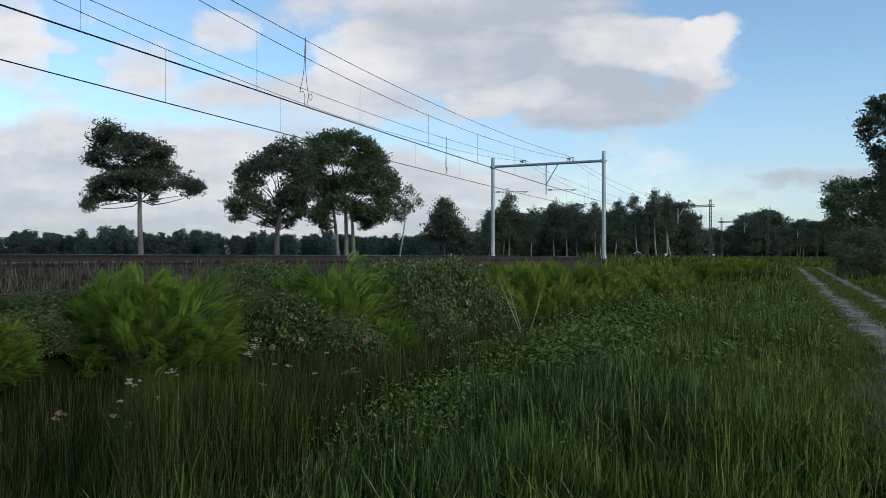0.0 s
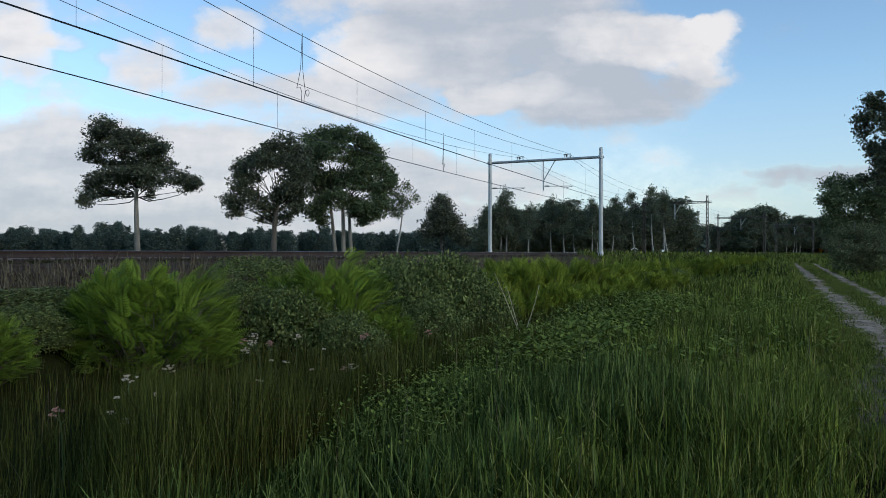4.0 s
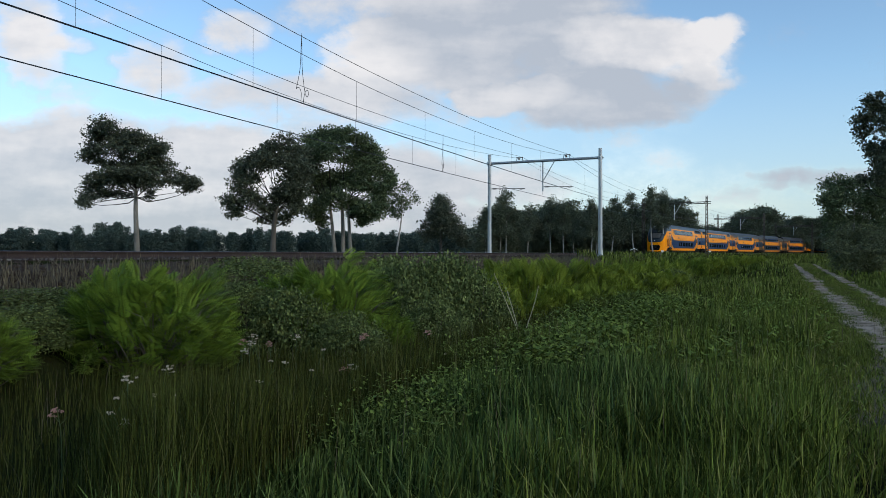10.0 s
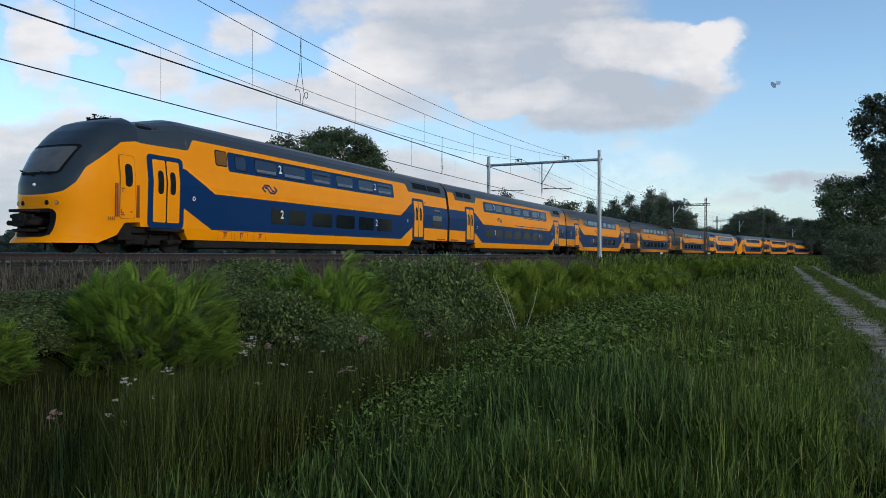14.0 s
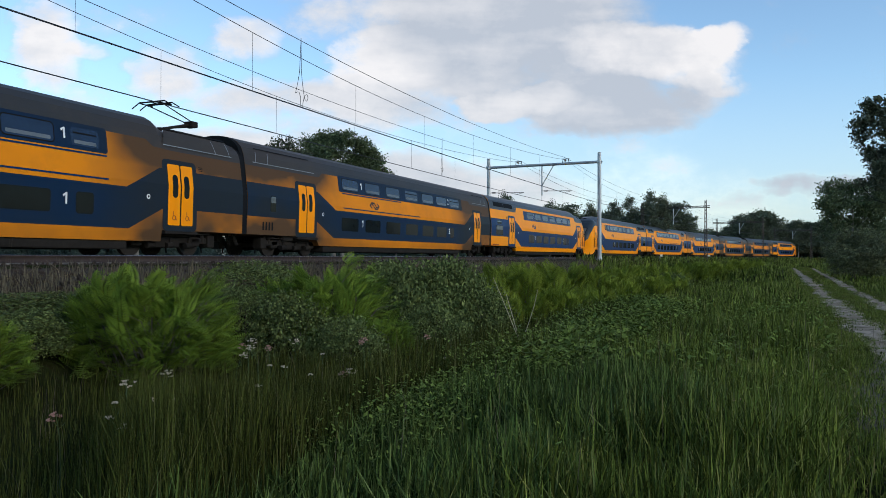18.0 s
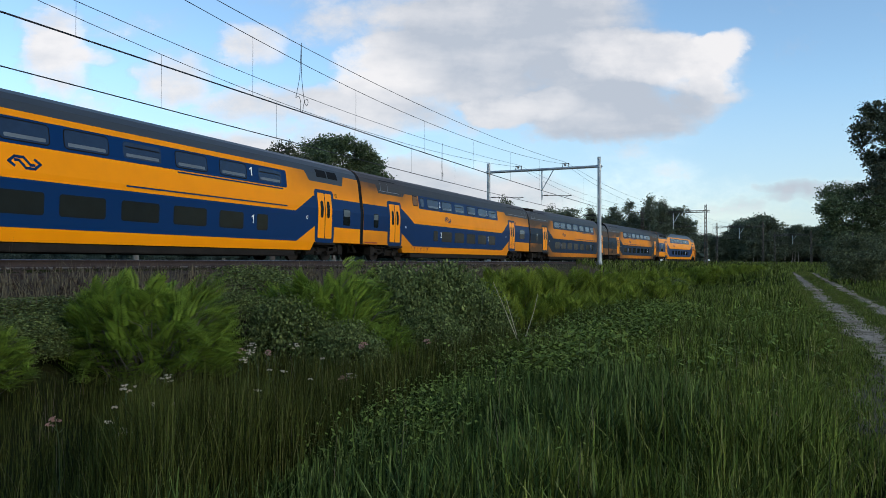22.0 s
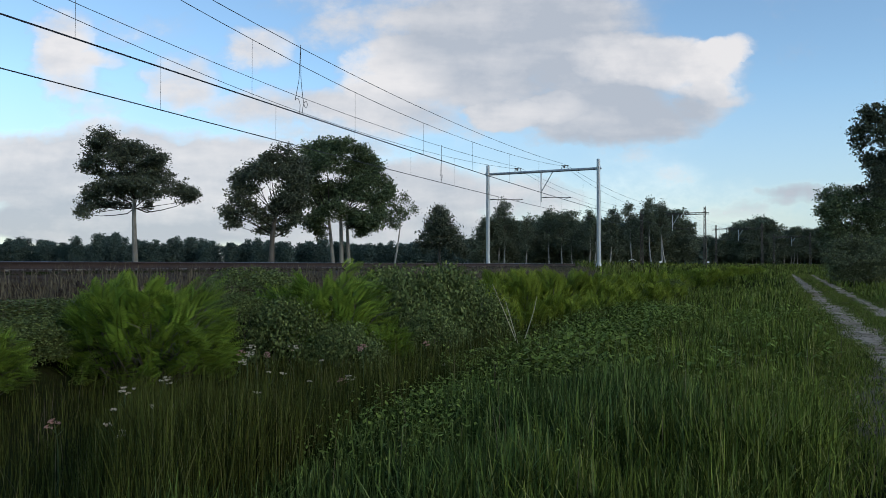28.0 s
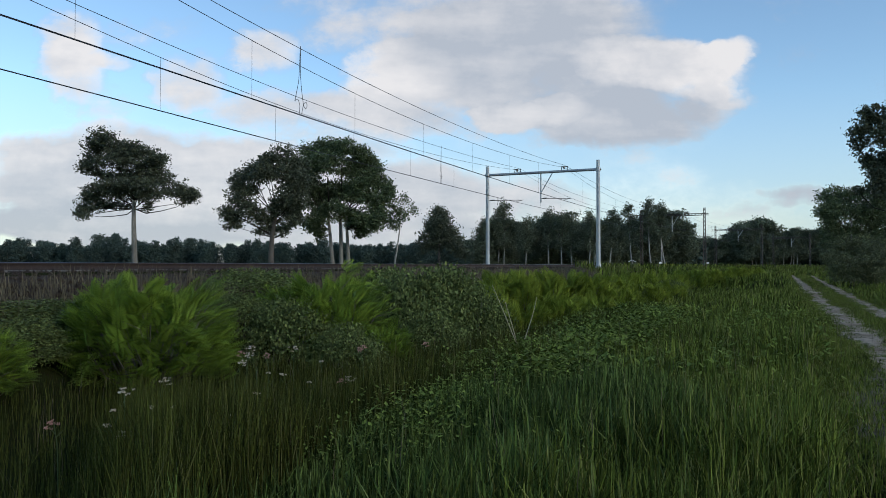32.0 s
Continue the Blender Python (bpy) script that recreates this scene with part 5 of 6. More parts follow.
def off_path(x, y, bare=0.32):
    l, r = np.abs(x - (1.85 + 0.455 * y)), np.abs(x - (3.0 + 0.47 * y))
    wob = 0.06 * np.sin(y * 1.7) + 0.05 * np.sin(y * 4.1 + 1)
    bare = bare + np.where(l < r, 0.5 * (1 - step(y, 8.0, 12.5)), 0.0)
    bare = bare * RNG.uniform(0.3, 1.7, len(x)) * (0.75 + 0.5 * clumpy(x, y, 2.6))
    return (l > bare + 0.02 + wob) & (r > bare - 0.04 + wob)


def clumpy(x, y, f=0.8):
    return 0.5 + 0.25 * np.sin(x * f * 2.1 + 1.7 * np.sin(y * f)) + 0.25 * np.sin(y * f * 1.7 + 2.3 * np.sin(x * f * 0.8) + 0.7)


def meadow():
    for n, d0, d1, w, hh in ((100000, 2.6, 9.0, 0.0115, 0.40), (105000, 9.0, 20.0, 0.015, 0.38), (90000, 20.0, 45.0, 0.030, 0.36), (70000, 45.0, 150.0, 0.085, 0.36)):
        x, y = scatter(n, d0, d1)
        s, q = unline(x, y)
        edge = 15.2 + 0.3 * np.sin(s * 0.8)
        lane = np.abs(x - path_x(y)) < 1.7 + 0.3 * step(y, 15.0, 10.0)
        keep = (q > edge) & off_path(x, y) & (RNG.uniform(0, 1, n) < 0.35 + 0.75 * clumpy(x, y))
        keep &= ~lane
        x, y = x[keep], y[keep]
        h = hh * RNG.uniform(0.45, 1.3, len(x)) * (0.6 + 0.7 * clumpy(x, y, 0.55)) * (0.75 + 0.5 * clumpy(x + 3, y, 1.9))
        s, q = unline(x, y)
        rich = (q + RNG.normal(0, 0.35, len(x)) < 17.6 + 0.5 * np.sin(s * 1.1)) & (s < 11)
        wide = w * RNG.uniform(0.6, 1.4, len(x))
        for kind, pick, lab in ((GRASS, ~rich, "tall uncut green meadow grass beside the sandy track"), (LUSH, rich, "lush broad-bladed dark green grass along the ditch edge")):
            if pick.sum() < 50:
                continue
            ob = part("meadow_grass" if kind is GRASS else "lush_grass", blades("meadow_grass", x[pick], y[pick], h[pick], wide[pick] * (1.0 if kind is GRASS else 1.2), kind, lean=0.34, droop=0.8))
            tagged(ob, lab, "grass", kind="stuff")


def meadow_around():
    """The same grass behind and beside the onlooker."""
    n = 70000
    a, d = RNG.uniform(0, 2 * np.pi, n), 1.2 + 33 * RNG.uniform(0, 1, n) ** 0.6
    x, y = np.sin(a) * d, np.cos(a) * d
    s, q = unline(x, y)
    keep = (q > 14.6) & ~((np.abs(x) < 0.66 * y) & (d > 2.6)) & (np.abs(x - path_x(y)) > 1.6)
    x, y = x[keep], y[keep]
    ob = part("meadow_grass", blades("meadow_grass", x, y, RNG.uniform(0.18, 0.45, len(x)), RNG.uniform(0.012, 0.03, len(x)), GRASS, lean=0.4))
    tagged(ob, "tall uncut green meadow grass beside the sandy track", "grass", kind="stuff")


def verge():
    """Short grass along and between the wheel ruts."""
    for n, d0, d1, w in ((90000, 3.0, 16.0, 0.008), (70000, 16.0, 40.0, 0.016), (40000, 40.0, 120.0, 0.05)):
        y = np.sqrt(RNG.uniform(d0 * d0, d1 * d1, n))
        x = path_x(y) + RNG.uniform(-2.1, 2.0, n)
        keep = off_path(x, y, 0.36) & (np.abs(x) < 0.68 * y)
        x, y = x[keep], y[keep]
        far = np.minimum(np.abs(x - (1.85 + 0.455 * y)), np.abs(x - (3.0 + 0.47 * y)))
        h = RNG.uniform(0.03, 0.11, len(x)) * (0.6 + 1.4 * step(far, 0.3, 1.2)) * (0.6 + 0.9 * clumpy(x, y, 1.6))
        ob = part("verge_grass", blades("verge_grass", x, y, h, w * RNG.uniform(0.6, 1.4, len(x)), VERGE, lean=0.6))
        tagged(ob, "short trodden yellowish-green grass between the wheel ruts", "grass", kind="stuff")


def ditch_grass():
    for n, d0, d1, w in ((100000, 2.6, 10.0, 0.0065), (75000, 10.0, 24.0, 0.011), (40000, 24.0, 70.0, 0.03)):
        x, y = scatter(n, d0, d1)
        s, q = unline(x, y)
        keep = (q < 15.6 + 0.3 * np.sin(s * 0.8)) & (q > 9.6) & (RNG.uniform(0, 1, n) < 0.5 + 0.6 * clumpy(x, y))
        hollow = step(-x / y, 0.40, 0.50) * (y < 11)
        keep &= RNG.uniform(0, 1, n) > 0.8 * hollow
        x, y, q, hollow = x[keep], y[keep], q[keep], hollow[keep]
        h = RNG.uniform(0.42, 0.9, len(x)) * (1 - 0.4 * hollow) * (1 - 0.3 * step(y, 7.0, 9.5)) * (0.7 + 0.5 * clumpy(x, y, 1.1))
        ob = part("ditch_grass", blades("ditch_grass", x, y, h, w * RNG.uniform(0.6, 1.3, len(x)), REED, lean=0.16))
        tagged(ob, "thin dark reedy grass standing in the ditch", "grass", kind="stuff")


def bank_far_grass():
    """Rough grass on the bank where the line bends away."""
    n = 34000
    s, q = 55 + 270 * RNG.uniform(0, 1, n) ** 1.3, RNG.uniform(6.0, 17.0, n)
    x, y = line(s, q).T
    keep = np.minimum(np.abs(x - (1.85 + 0.455 * y)), np.abs(x - (3.0 + 0.47 * y))) > np.where(y < 112, 0.5, -1.0)
    x, y, q = x[keep], y[keep], q[keep]
    h = RNG.uniform(0.35, 0.85, len(x)) * np.where(q < 7, 0.7, 1.0)
    ob = part("bank_grass", blades("bank_grass", x, y, h, RNG.uniform(0.05, 0.14, len(x)), GRASS, lean=0.3))
    tagged(ob, "rough green grass on the distant railway bank", "grass", kind="stuff")


def rut_tufts():
    """Small tufts and dead bits that break up the wheel ruts."""
    n, per = 1000, 26
    y = 8.0 + 40.0 * RNG.uniform(0, 1, n) ** 1.6
    x = np.where(RNG.uniform(0, 1, n) < 0.7, 1.85 + 0.455 * y, 3.0 + 0.47 * y) + RNG.choice((-1, 1), n) * RNG.uniform(0.0, 0.62, n) ** 0.7
    X, Y = np.repeat(x, per) + RNG.normal(0, 0.05, n * per), np.repeat(y, per) + RNG.normal(0, 0.06, n * per)
    ob = part("rut_tufts", blades("rut_tufts", X, Y, RNG.uniform(0.02, 0.07, n * per), RNG.uniform(0.006, 0.016, n * per), GRASS, lean=0.8))
    tagged(ob, "small dark grass tufts growing in the sandy ruts", "grass", kind="stuff")


meadow()
meadow_around()
bank_far_grass()
rut_tufts()
verge()
ditch_grass()


def leaf_cloud(centres, radius, per, size, flat=0.75, squash=0.8):
    """Leaf quads in clumps round the centres."""
    n = len(centres) * per
    c = np.repeat(centres, per, 0) + np.clip(RNG.normal(0, 1, (n, 3)), -1.7, 1.7) * np.repeat(radius, per)[:, None] * np.array([1, 1, squash])
    u = RNG.normal(0, 1, (n, 3))
    u[:, 2] *= flat
    u /= np.linalg.norm(u, axis=1)[:, None]
    v = np.cross(u, RNG.normal(0, 1, (n, 3)))
    v /= np.maximum(np.linalg.norm(v, axis=1), 1e-6)[:, None]
    sz = (size * RNG.uniform(0.6, 1.3, n))[:, None]
    p = np.stack([c - u * sz * 0.5, c + v * sz * 0.32, c + u * sz * 0.5, c - v * sz * 0.32], 1).reshape(-1, 3)
    return p, np.arange(n * 4).reshape(-1, 4)


def limbs(trunks, ends, bend=0.25):
    """Tapered limbs from trunk points to crown points, as one bmesh of bent bars."""
    verts, faces, k = [], [], 0
    for (a, b, r0, r1) in trunks + ends:
        a, b = np.array(a, float), np.array(b, float)
        m = (a + b) / 2 + RNG.normal(0, 1, 3) * bend * np.linalg.norm(b - a) * 0.25
        pts = [a, (a + m) / 2 + (m - (a + b) / 2) * 0.4, m, (b + m) / 2 + (m - (a + b) / 2) * 0.4, b]
        d = b - a
        d /= max(np.linalg.norm(d), 1e-6)
        e = np.cross(d, (0.3, 0.9, 0.2))
        e /= np.linalg.norm(e)
        g = np.cross(d, e)
        n = 7 if r0 > 0.06 else 4
        for i, pnt in enumerate(pts):
            r = r0 + (r1 - r0) * i / 4
            for j in range(n):
                an = 2 * math.pi * j / n
                verts.append(pnt + r * (math.cos(an) * e + math.sin(an) * g))
        for i in range(4):
            for j in range(n):
                faces.append((k + i * n + j, k + i * n + (j + 1) % n, k + (i + 1) * n + (j + 1) % n, k + (i + 1) * n + j))
        k += 5 * n
    return np.array(verts), np.array(faces)


def tree(name, at, lobes, trunks, leaf, bark, label, category="tree", dense=1.0, per=26, size=0.15, spread=0.26, deep=0.55, group="", fork=0.78):
    """A tree: bent trunks, a limb into each pad of the crown, twigs out to leafy sprays, with gaps of sky between the pads.
    lobes: (x, z, rx, rz) pads of the crown; trunks: (x0, y0, x1, y1, z1, r)."""
    top = empty(name, pose(at[0], at[1], float(height(at[0], at[1])) - 0.05), label, category, group)
    half = max(abs(p[0]) + p[2] for p in lobes)
    tb = [((x0, y0, 0), (x1, y1, z1), r, r * 0.55) for x0, y0, x1, y1, z1, r in trunks]
    lb, tw, cen, rad = [], [], [], []
    for x, z, rx, rz in lobes:
        ry = 0.5 * (rx + rz) + 0.25 * rx
        y = RNG.uniform(-1, 1) * deep * math.sqrt(max(0.0, half * half - x * x)) * 0.75
        t = min(trunks, key=lambda q: abs(q[2] - x) - 0.2 * q[4])
        f = min(1.0, max(fork, (z - 0.75 * abs(x - t[2]) - 0.3 * abs(y)) / t[4]))
        a = np.array((t[0] + (t[2] - t[0]) * f, t[1] + (t[3] - t[1]) * f, t[4] * f))
        c = np.array((x, y, z - 0.25 * rz))
        lb.append((a, c, min(t[5] * 0.26, 0.016 + 0.007 * np.linalg.norm(c - a)), 0.014))
        n = max(5, int(dense * 46 * (rx * rz) ** 0.8 / (spread / 0.26) ** 2 + 4))
        d = RNG.normal(0, 1, (n, 3))
        d /= np.linalg.norm(d, axis=1)[:, None]
        p = np.array((x, y, z)) + d * (RNG.uniform(0.02, 1.0, (n, 1)) ** 0.45) * np.array((rx, ry, rz)) * 1.06
        cen.append(p)
        rad.append(RNG.uniform(0.5, 1.3, n) * spread)
        tw += [(c, q, 0.012, 0.004) for q in p[::5]]
    mid = [p.mean(0) for p in cen]
    for i, p in enumerate(mid):
        near = sorted((float(np.linalg.norm((p - q) * (1, 0.2, 1.3))), j) for j, q in enumerate(mid) if j != i)[:3]
        for dist, j in near:
            n = int(len(cen[i]) * 0.3)
            if dist < 1.9 * (lobes[i][2] + lobes[j][2]):
                f = RNG.uniform(0.3, 0.7, (n, 1))
                cen.append(p * f + mid[j] * (1 - f) + RNG.normal(0, 0.4, (n, 3)) * np.array((lobes[i][2], lobes[i][2], lobes[i][3])))
                rad.append(RNG.uniform(0.5, 1.2, n) * spread)
    cen, rad = np.concatenate(cen), np.concatenate(rad)
    v, fc = limbs(tb, [], 0.10)
    part("trunk", sheet("trunk", v, fc, bark, True), None, top)
    v, fc = limbs([], lb, 0.35)
    k = len(v)
    v2, f2 = limbs([], tw, 0.4)
    tagged(part("branch_work", sheet("branch_work", np.concatenate([v, v2]) if len(v2) else v, np.concatenate([fc, f2 + k]) if len(v2) else fc, DARKBARK, True), None, top), kind="stuff")
    v, fc = leaf_cloud(cen, rad, per, size, squash=0.7)
    part("crown", sheet("crown", v, fc, leaf), None, top)
    return top


def px(x, d):
    """World x, y of a bearing given on the wide view, d metres ahead."""
    return ((x - 791.4) / FOCAL * d, d)


def trees_behind_railway():
    tree("alder_tree", px(248, 60), [(-1.73, 11.86, 1.22, 0.61), (-2.64, 11.33, 1.22, 0.61), (-3.25, 11.41, 0.91, 0.61), (-4.01, 10.27, 0.84, 0.76), (-4.16, 9.58, 0.68, 0.43), (-0.82, 10.95, 1.52, 0.84), (0.39, 10.95, 0.91, 0.68),
                                     (-2.04, 10.19, 1.52, 0.68), (-0.06, 10.04, 1.67, 0.68), (1.46, 10.5, 0.91, 0.53), (2.45, 10.04, 0.84, 0.43), (1.61, 9.58, 1.22, 0.53), (-1.28, 9.13, 1.67, 0.53), (0.7, 8.98, 1.82, 0.61), (2.29, 8.67, 0.99, 0.43),
                                     (-3.4, 7.69, 1.14, 0.43), (-2.04, 8.07, 1.37, 0.49), (-0.52, 8.14, 1.37, 0.46), (1.31, 7.99, 1.6, 0.49), (2.98, 7.91, 1.22, 0.49), (4.04, 7.58, 0.91, 0.43), (4.88, 7.28, 0.43, 0.24), (3.89, 6.85, 0.68, 0.24),
                                     (-3.1, 6.7, 1.22, 0.36), (-4.31, 6.27, 0.91, 0.3), (-4.92, 5.91, 0.38, 0.18), (-3.43, 5.56, 0.46, 0.3), (-2.04, 6.52, 0.91, 0.18), (-4.16, 7.23, 0.68, 0.33), (0.7, 6.32, 0.49, 0.24), (-1.4, 7.4, 1.3, 0.4), (0.3, 7.45, 1.3, 0.4), (2.1, 7.25, 1.3, 0.35), (-3.0, 9.0, 0.9, 0.4)],
         [(0.12, 0, -0.1, 0, 6.9, 0.26)], ALDER, GREYBARK, "lone dark-leaved tree with a bare grey trunk and a layered crown", dense=0.72, per=20, size=0.165, spread=0.20, fork=0.9)
    tree("oak_tree", px(493, 58), [(-2.48, 8.73, 0.88, 0.56), (-2.85, 8.14, 0.62, 0.53), (-1.6, 9.32, 0.88, 0.62), (-0.28, 9.76, 0.95, 0.62), (0.9, 10.2, 0.88, 0.7), (-1.01, 8.58, 1.03, 0.59), (-2.63, 6.97, 0.81, 0.66), (-3.22, 5.79, 0.85, 0.59),
                                   (-3.83, 5.62, 0.32, 0.35), (-3.07, 4.77, 0.76, 0.38), (-1.6, 7.56, 0.73, 0.44), (0.01, 8.73, 1.03, 0.66), (1.34, 8.73, 1.17, 0.88), (-1.6, 5.94, 1.1, 0.5), (-0.35, 5.35, 1.1, 0.53), (-0.87, 4.4, 0.85, 0.41),
                                   (0.68, 4.4, 0.56, 0.47), (1.12, 5.65, 1.03, 0.7), (1.26, 7.12, 1.03, 0.88), (0.31, 6.38, 0.66, 0.47), (1.92, 5.21, 0.59, 0.53), (1.95, 9.6, 0.9, 0.7), (2.3, 8.1, 0.9, 0.8), (2.0, 6.6, 0.9, 0.7)],
         [(0, 0, 0.15, 0, 5.4, 0.28)], ALDER, BARK, "broad dark green oak with a low crown beyond the railway", dense=0.85, per=22, size=0.175, spread=0.22, group="tree clump beyond the railway", fork=0.7)
    tree("oak_tree", px(608, 62), [(-2.73, 11.5, 0.86, 0.66), (-1.48, 11.81, 1.02, 0.6), (-0.53, 11.66, 0.86, 0.63), (0.72, 11.34, 0.94, 0.66), (1.98, 10.95, 0.86, 0.57), (2.76, 10.16, 0.75, 0.66), (3.27, 9.54, 0.5, 0.31), (-2.73, 10.01, 1.33, 0.94),
                                   (-0.85, 10.01, 1.65, 1.02), (1.04, 9.69, 1.49, 1.02), (2.29, 8.6, 1.18, 0.86), (3.55, 8.44, 0.86, 0.53), (4.05, 7.34, 0.57, 0.69), (-2.42, 8.28, 1.33, 0.86), (-0.53, 7.97, 1.57, 0.86), (1.35, 7.65, 1.33, 0.86),
                                   (2.92, 7.03, 1.18, 0.71), (-1.79, 6.87, 1.18, 0.71), (-0.06, 6.4, 0.94, 0.55), (-1.48, 5.46, 0.91, 0.71), (-1.71, 4.17, 0.41, 0.53), (1.35, 5.77, 0.97, 0.71), (2.29, 5.3, 1.18, 0.63), (1.85, 4.36, 0.5, 0.47),
                                   (3.08, 4.83, 0.6, 0.53), (3.7, 5.77, 0.6, 0.69), (-2.73, 4.98, 0.44, 0.47), (0.72, 5.3, 0.41, 0.41), (4.36, 7.97, 0.28, 0.19)],
         [(-0.35, 0, -0.85, 0, 5.6, 0.21), (0.08, 0.3, -0.05, 0.3, 7.4, 0.22), (0.95, 0, 0.65, 0, 6.2, 0.2)], OAK, GREYBARK, "tall green oak with three grey trunks beyond the railway", dense=1.2, per=22, size=0.18, spread=0.23, group="tree clump beyond the railway", fork=0.75)
    tree("birch_tree", px(697, 64), [(1.22, 7.55, 0.59, 0.43), (1.82, 6.34, 0.7, 0.54), (0.63, 6.39, 0.59, 0.65), (0.55, 5.04, 0.65, 0.54), (-0.07, 5.53, 0.65, 0.81), (1.22, 5.66, 0.49, 0.38), (0.2, 6.88, 0.38, 0.38)],
         [(0.0, 0, 1.0, 0, 6.6, 0.09)], OAK, BIRCH, "slender leaning birch with a white trunk beyond the railway", dense=0.3, per=18, size=0.14, spread=0.18, fork=0.5)
    tree("lime_tree", px(785, 92), [(0, 5.2, 2.0, 1.8), (0.1, 7.0, 1.6, 1.3), (0.2, 8.3, 1.0, 0.8), (2.2, 4.2, 1.4, 1.2), (-1.6, 4.0, 1.3, 0.9), (1.3, 5.8, 1.0, 0.8), (-1.0, 6.3, 0.9, 0.8), (3.0, 3.0, 0.9, 0.7)],
         [(0, 0, 0, 0, 6, 0.2)], ALDER, BARK, "small dense round-topped tree beyond the railway", dense=1.1, size=0.24, spread=0.34, fork=0.35)


def wood_edge():
    """Birch and oak wood beyond the railway: a dozen kinds, repeated."""
    kinds, slim = [], []
    for i in range(8):
        w, h = (3.0, 2.5, 3.5, 2.7, 3.3, 2.4, 2.9, 3.7)[i], 10.0
        lobes = []
        for j in range(17):
            t = j / 16
            r = w * (0.22 + 0.22 * math.sin(math.pi * (0.12 + 0.8 * t))) * RNG.uniform(0.7, 1.25)
            side = RNG.uniform(0.2, 0.85) * w * (1 - 0.65 * t) * (1 if j % 2 else -1)
            lobes.append((side, h * (0.24 + 0.72 * t) - 0.4 * r, r, r * RNG.uniform(0.55, 0.8)))
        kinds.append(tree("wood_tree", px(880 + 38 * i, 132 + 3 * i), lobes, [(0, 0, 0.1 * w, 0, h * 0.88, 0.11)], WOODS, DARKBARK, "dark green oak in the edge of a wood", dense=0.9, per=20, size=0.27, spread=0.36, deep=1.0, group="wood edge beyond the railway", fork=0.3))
    for i in range(3):
        h, lean, lobes = 10.0, (0.5, -0.3, 0.9)[i], []
        for j in range(15):
            t = j / 14
            lobes.append((lean * t + RNG.uniform(-1.1, 1.1) * (1 - 0.55 * t), h * (0.42 + 0.56 * t), RNG.uniform(0.35, 0.75), RNG.uniform(0.35, 0.65)))
        slim.append(tree("birch_tree", px((888, 981, 1084)[i], 111 + i), lobes, [(0, 0, lean * 0.6, 0, h * 0.6, 0.12)], WOODS, BIRCH, "slender birch with a white trunk at the edge of a wood", dense=0.4, per=16, size=0.2, spread=0.28, deep=0.8, group="birches at the edge of the wood", fork=0.4))

    def put(kind, x, d, top, wide=1.0):
        p = px(x, d)
        c = copy_thing(kind, pose(p[0], p[1], float(height(*p)) - 0.05, 0, 0, RNG.uniform(-35, 35) + RNG.choice((0, 180))))
        k = top / 9.9
        c.scale = (k * wide, k * wide, k)

    # heights of the wood's ragged top along its edge
    bearing = (855, 866, 882, 903, 918, 937, 950, 973, 984, 1007, 1020, 1040, 1053, 1073, 1083, 1103, 1117, 1130, 1157, 1177, 1200, 1213, 1225, 1230, 1245, 1262)
    crest = (5.2, 8.2, 9.0, 9.6, 7.9, 8.3, 8.0, 10.0, 10.4, 8.9, 7.6, 8.8, 9.0, 10.2, 10.8, 9.4, 7.6, 10.4, 11.0, 11.4, 11.2, 10.2, 8.9, 6.4, 6.4, 6.8)
    k = 0
    for x in range(868, 1232, 13):
        for row in range(2):
            d = 114 + max(0, (x - 880)) * 0.07 + row * 10 + RNG.uniform(-3, 3)
            put(kinds[(k * 5 + row) % 8], x + RNG.uniform(-5, 5), d, float(np.interp(x, bearing, crest)) * RNG.uniform(0.80, 1.02) * (1.0 + 0.07 * row), RNG.uniform(1.0, 1.35))
            k += 1
    for i, (x, top) in enumerate(((937, 8.6), (900, 11.0), (1025, 8.0), (1050, 9.4), (1061, 8.4), (1130, 9.6), (1162, 9.8), (1181, 9.4), (1187, 8.8), (868, 8.4), (1004, 9.2))):
        put(slim[i % 3], x, 110 + i % 3, top)
    # the wood further along the line
    bearing2 = (1225, 1240, 1255, 1278, 1297, 1309, 1328, 1347, 1366, 1382, 1389, 1401, 1412, 1431, 1455, 1500, 1620)
    crest2 = (10.5, 11.0, 11.4, 10.6, 10.2, 13.0, 15.8, 16.2, 15.2, 14.2, 12.4, 13.0, 11.8, 12.2, 11.8, 12.0, 12.0)
    for x in range(1226, 1620, 11):
        for row in range(2):
            d = 226 + row * 15 + RNG.uniform(-5, 5)
            put(kinds[(k * 5 + row) % 8], x + RNG.uniform(-4, 4), d, float(np.interp(x, bearing2, crest2)) * RNG.uniform(0.84, 1.02), RNG.uniform(1.0, 1.4))
            k += 1
    for i, x in enumerate((1349, 1396, 1408, 1413, 1420, 1343)):
        put(slim[i % 3], x, 218, 8.5)


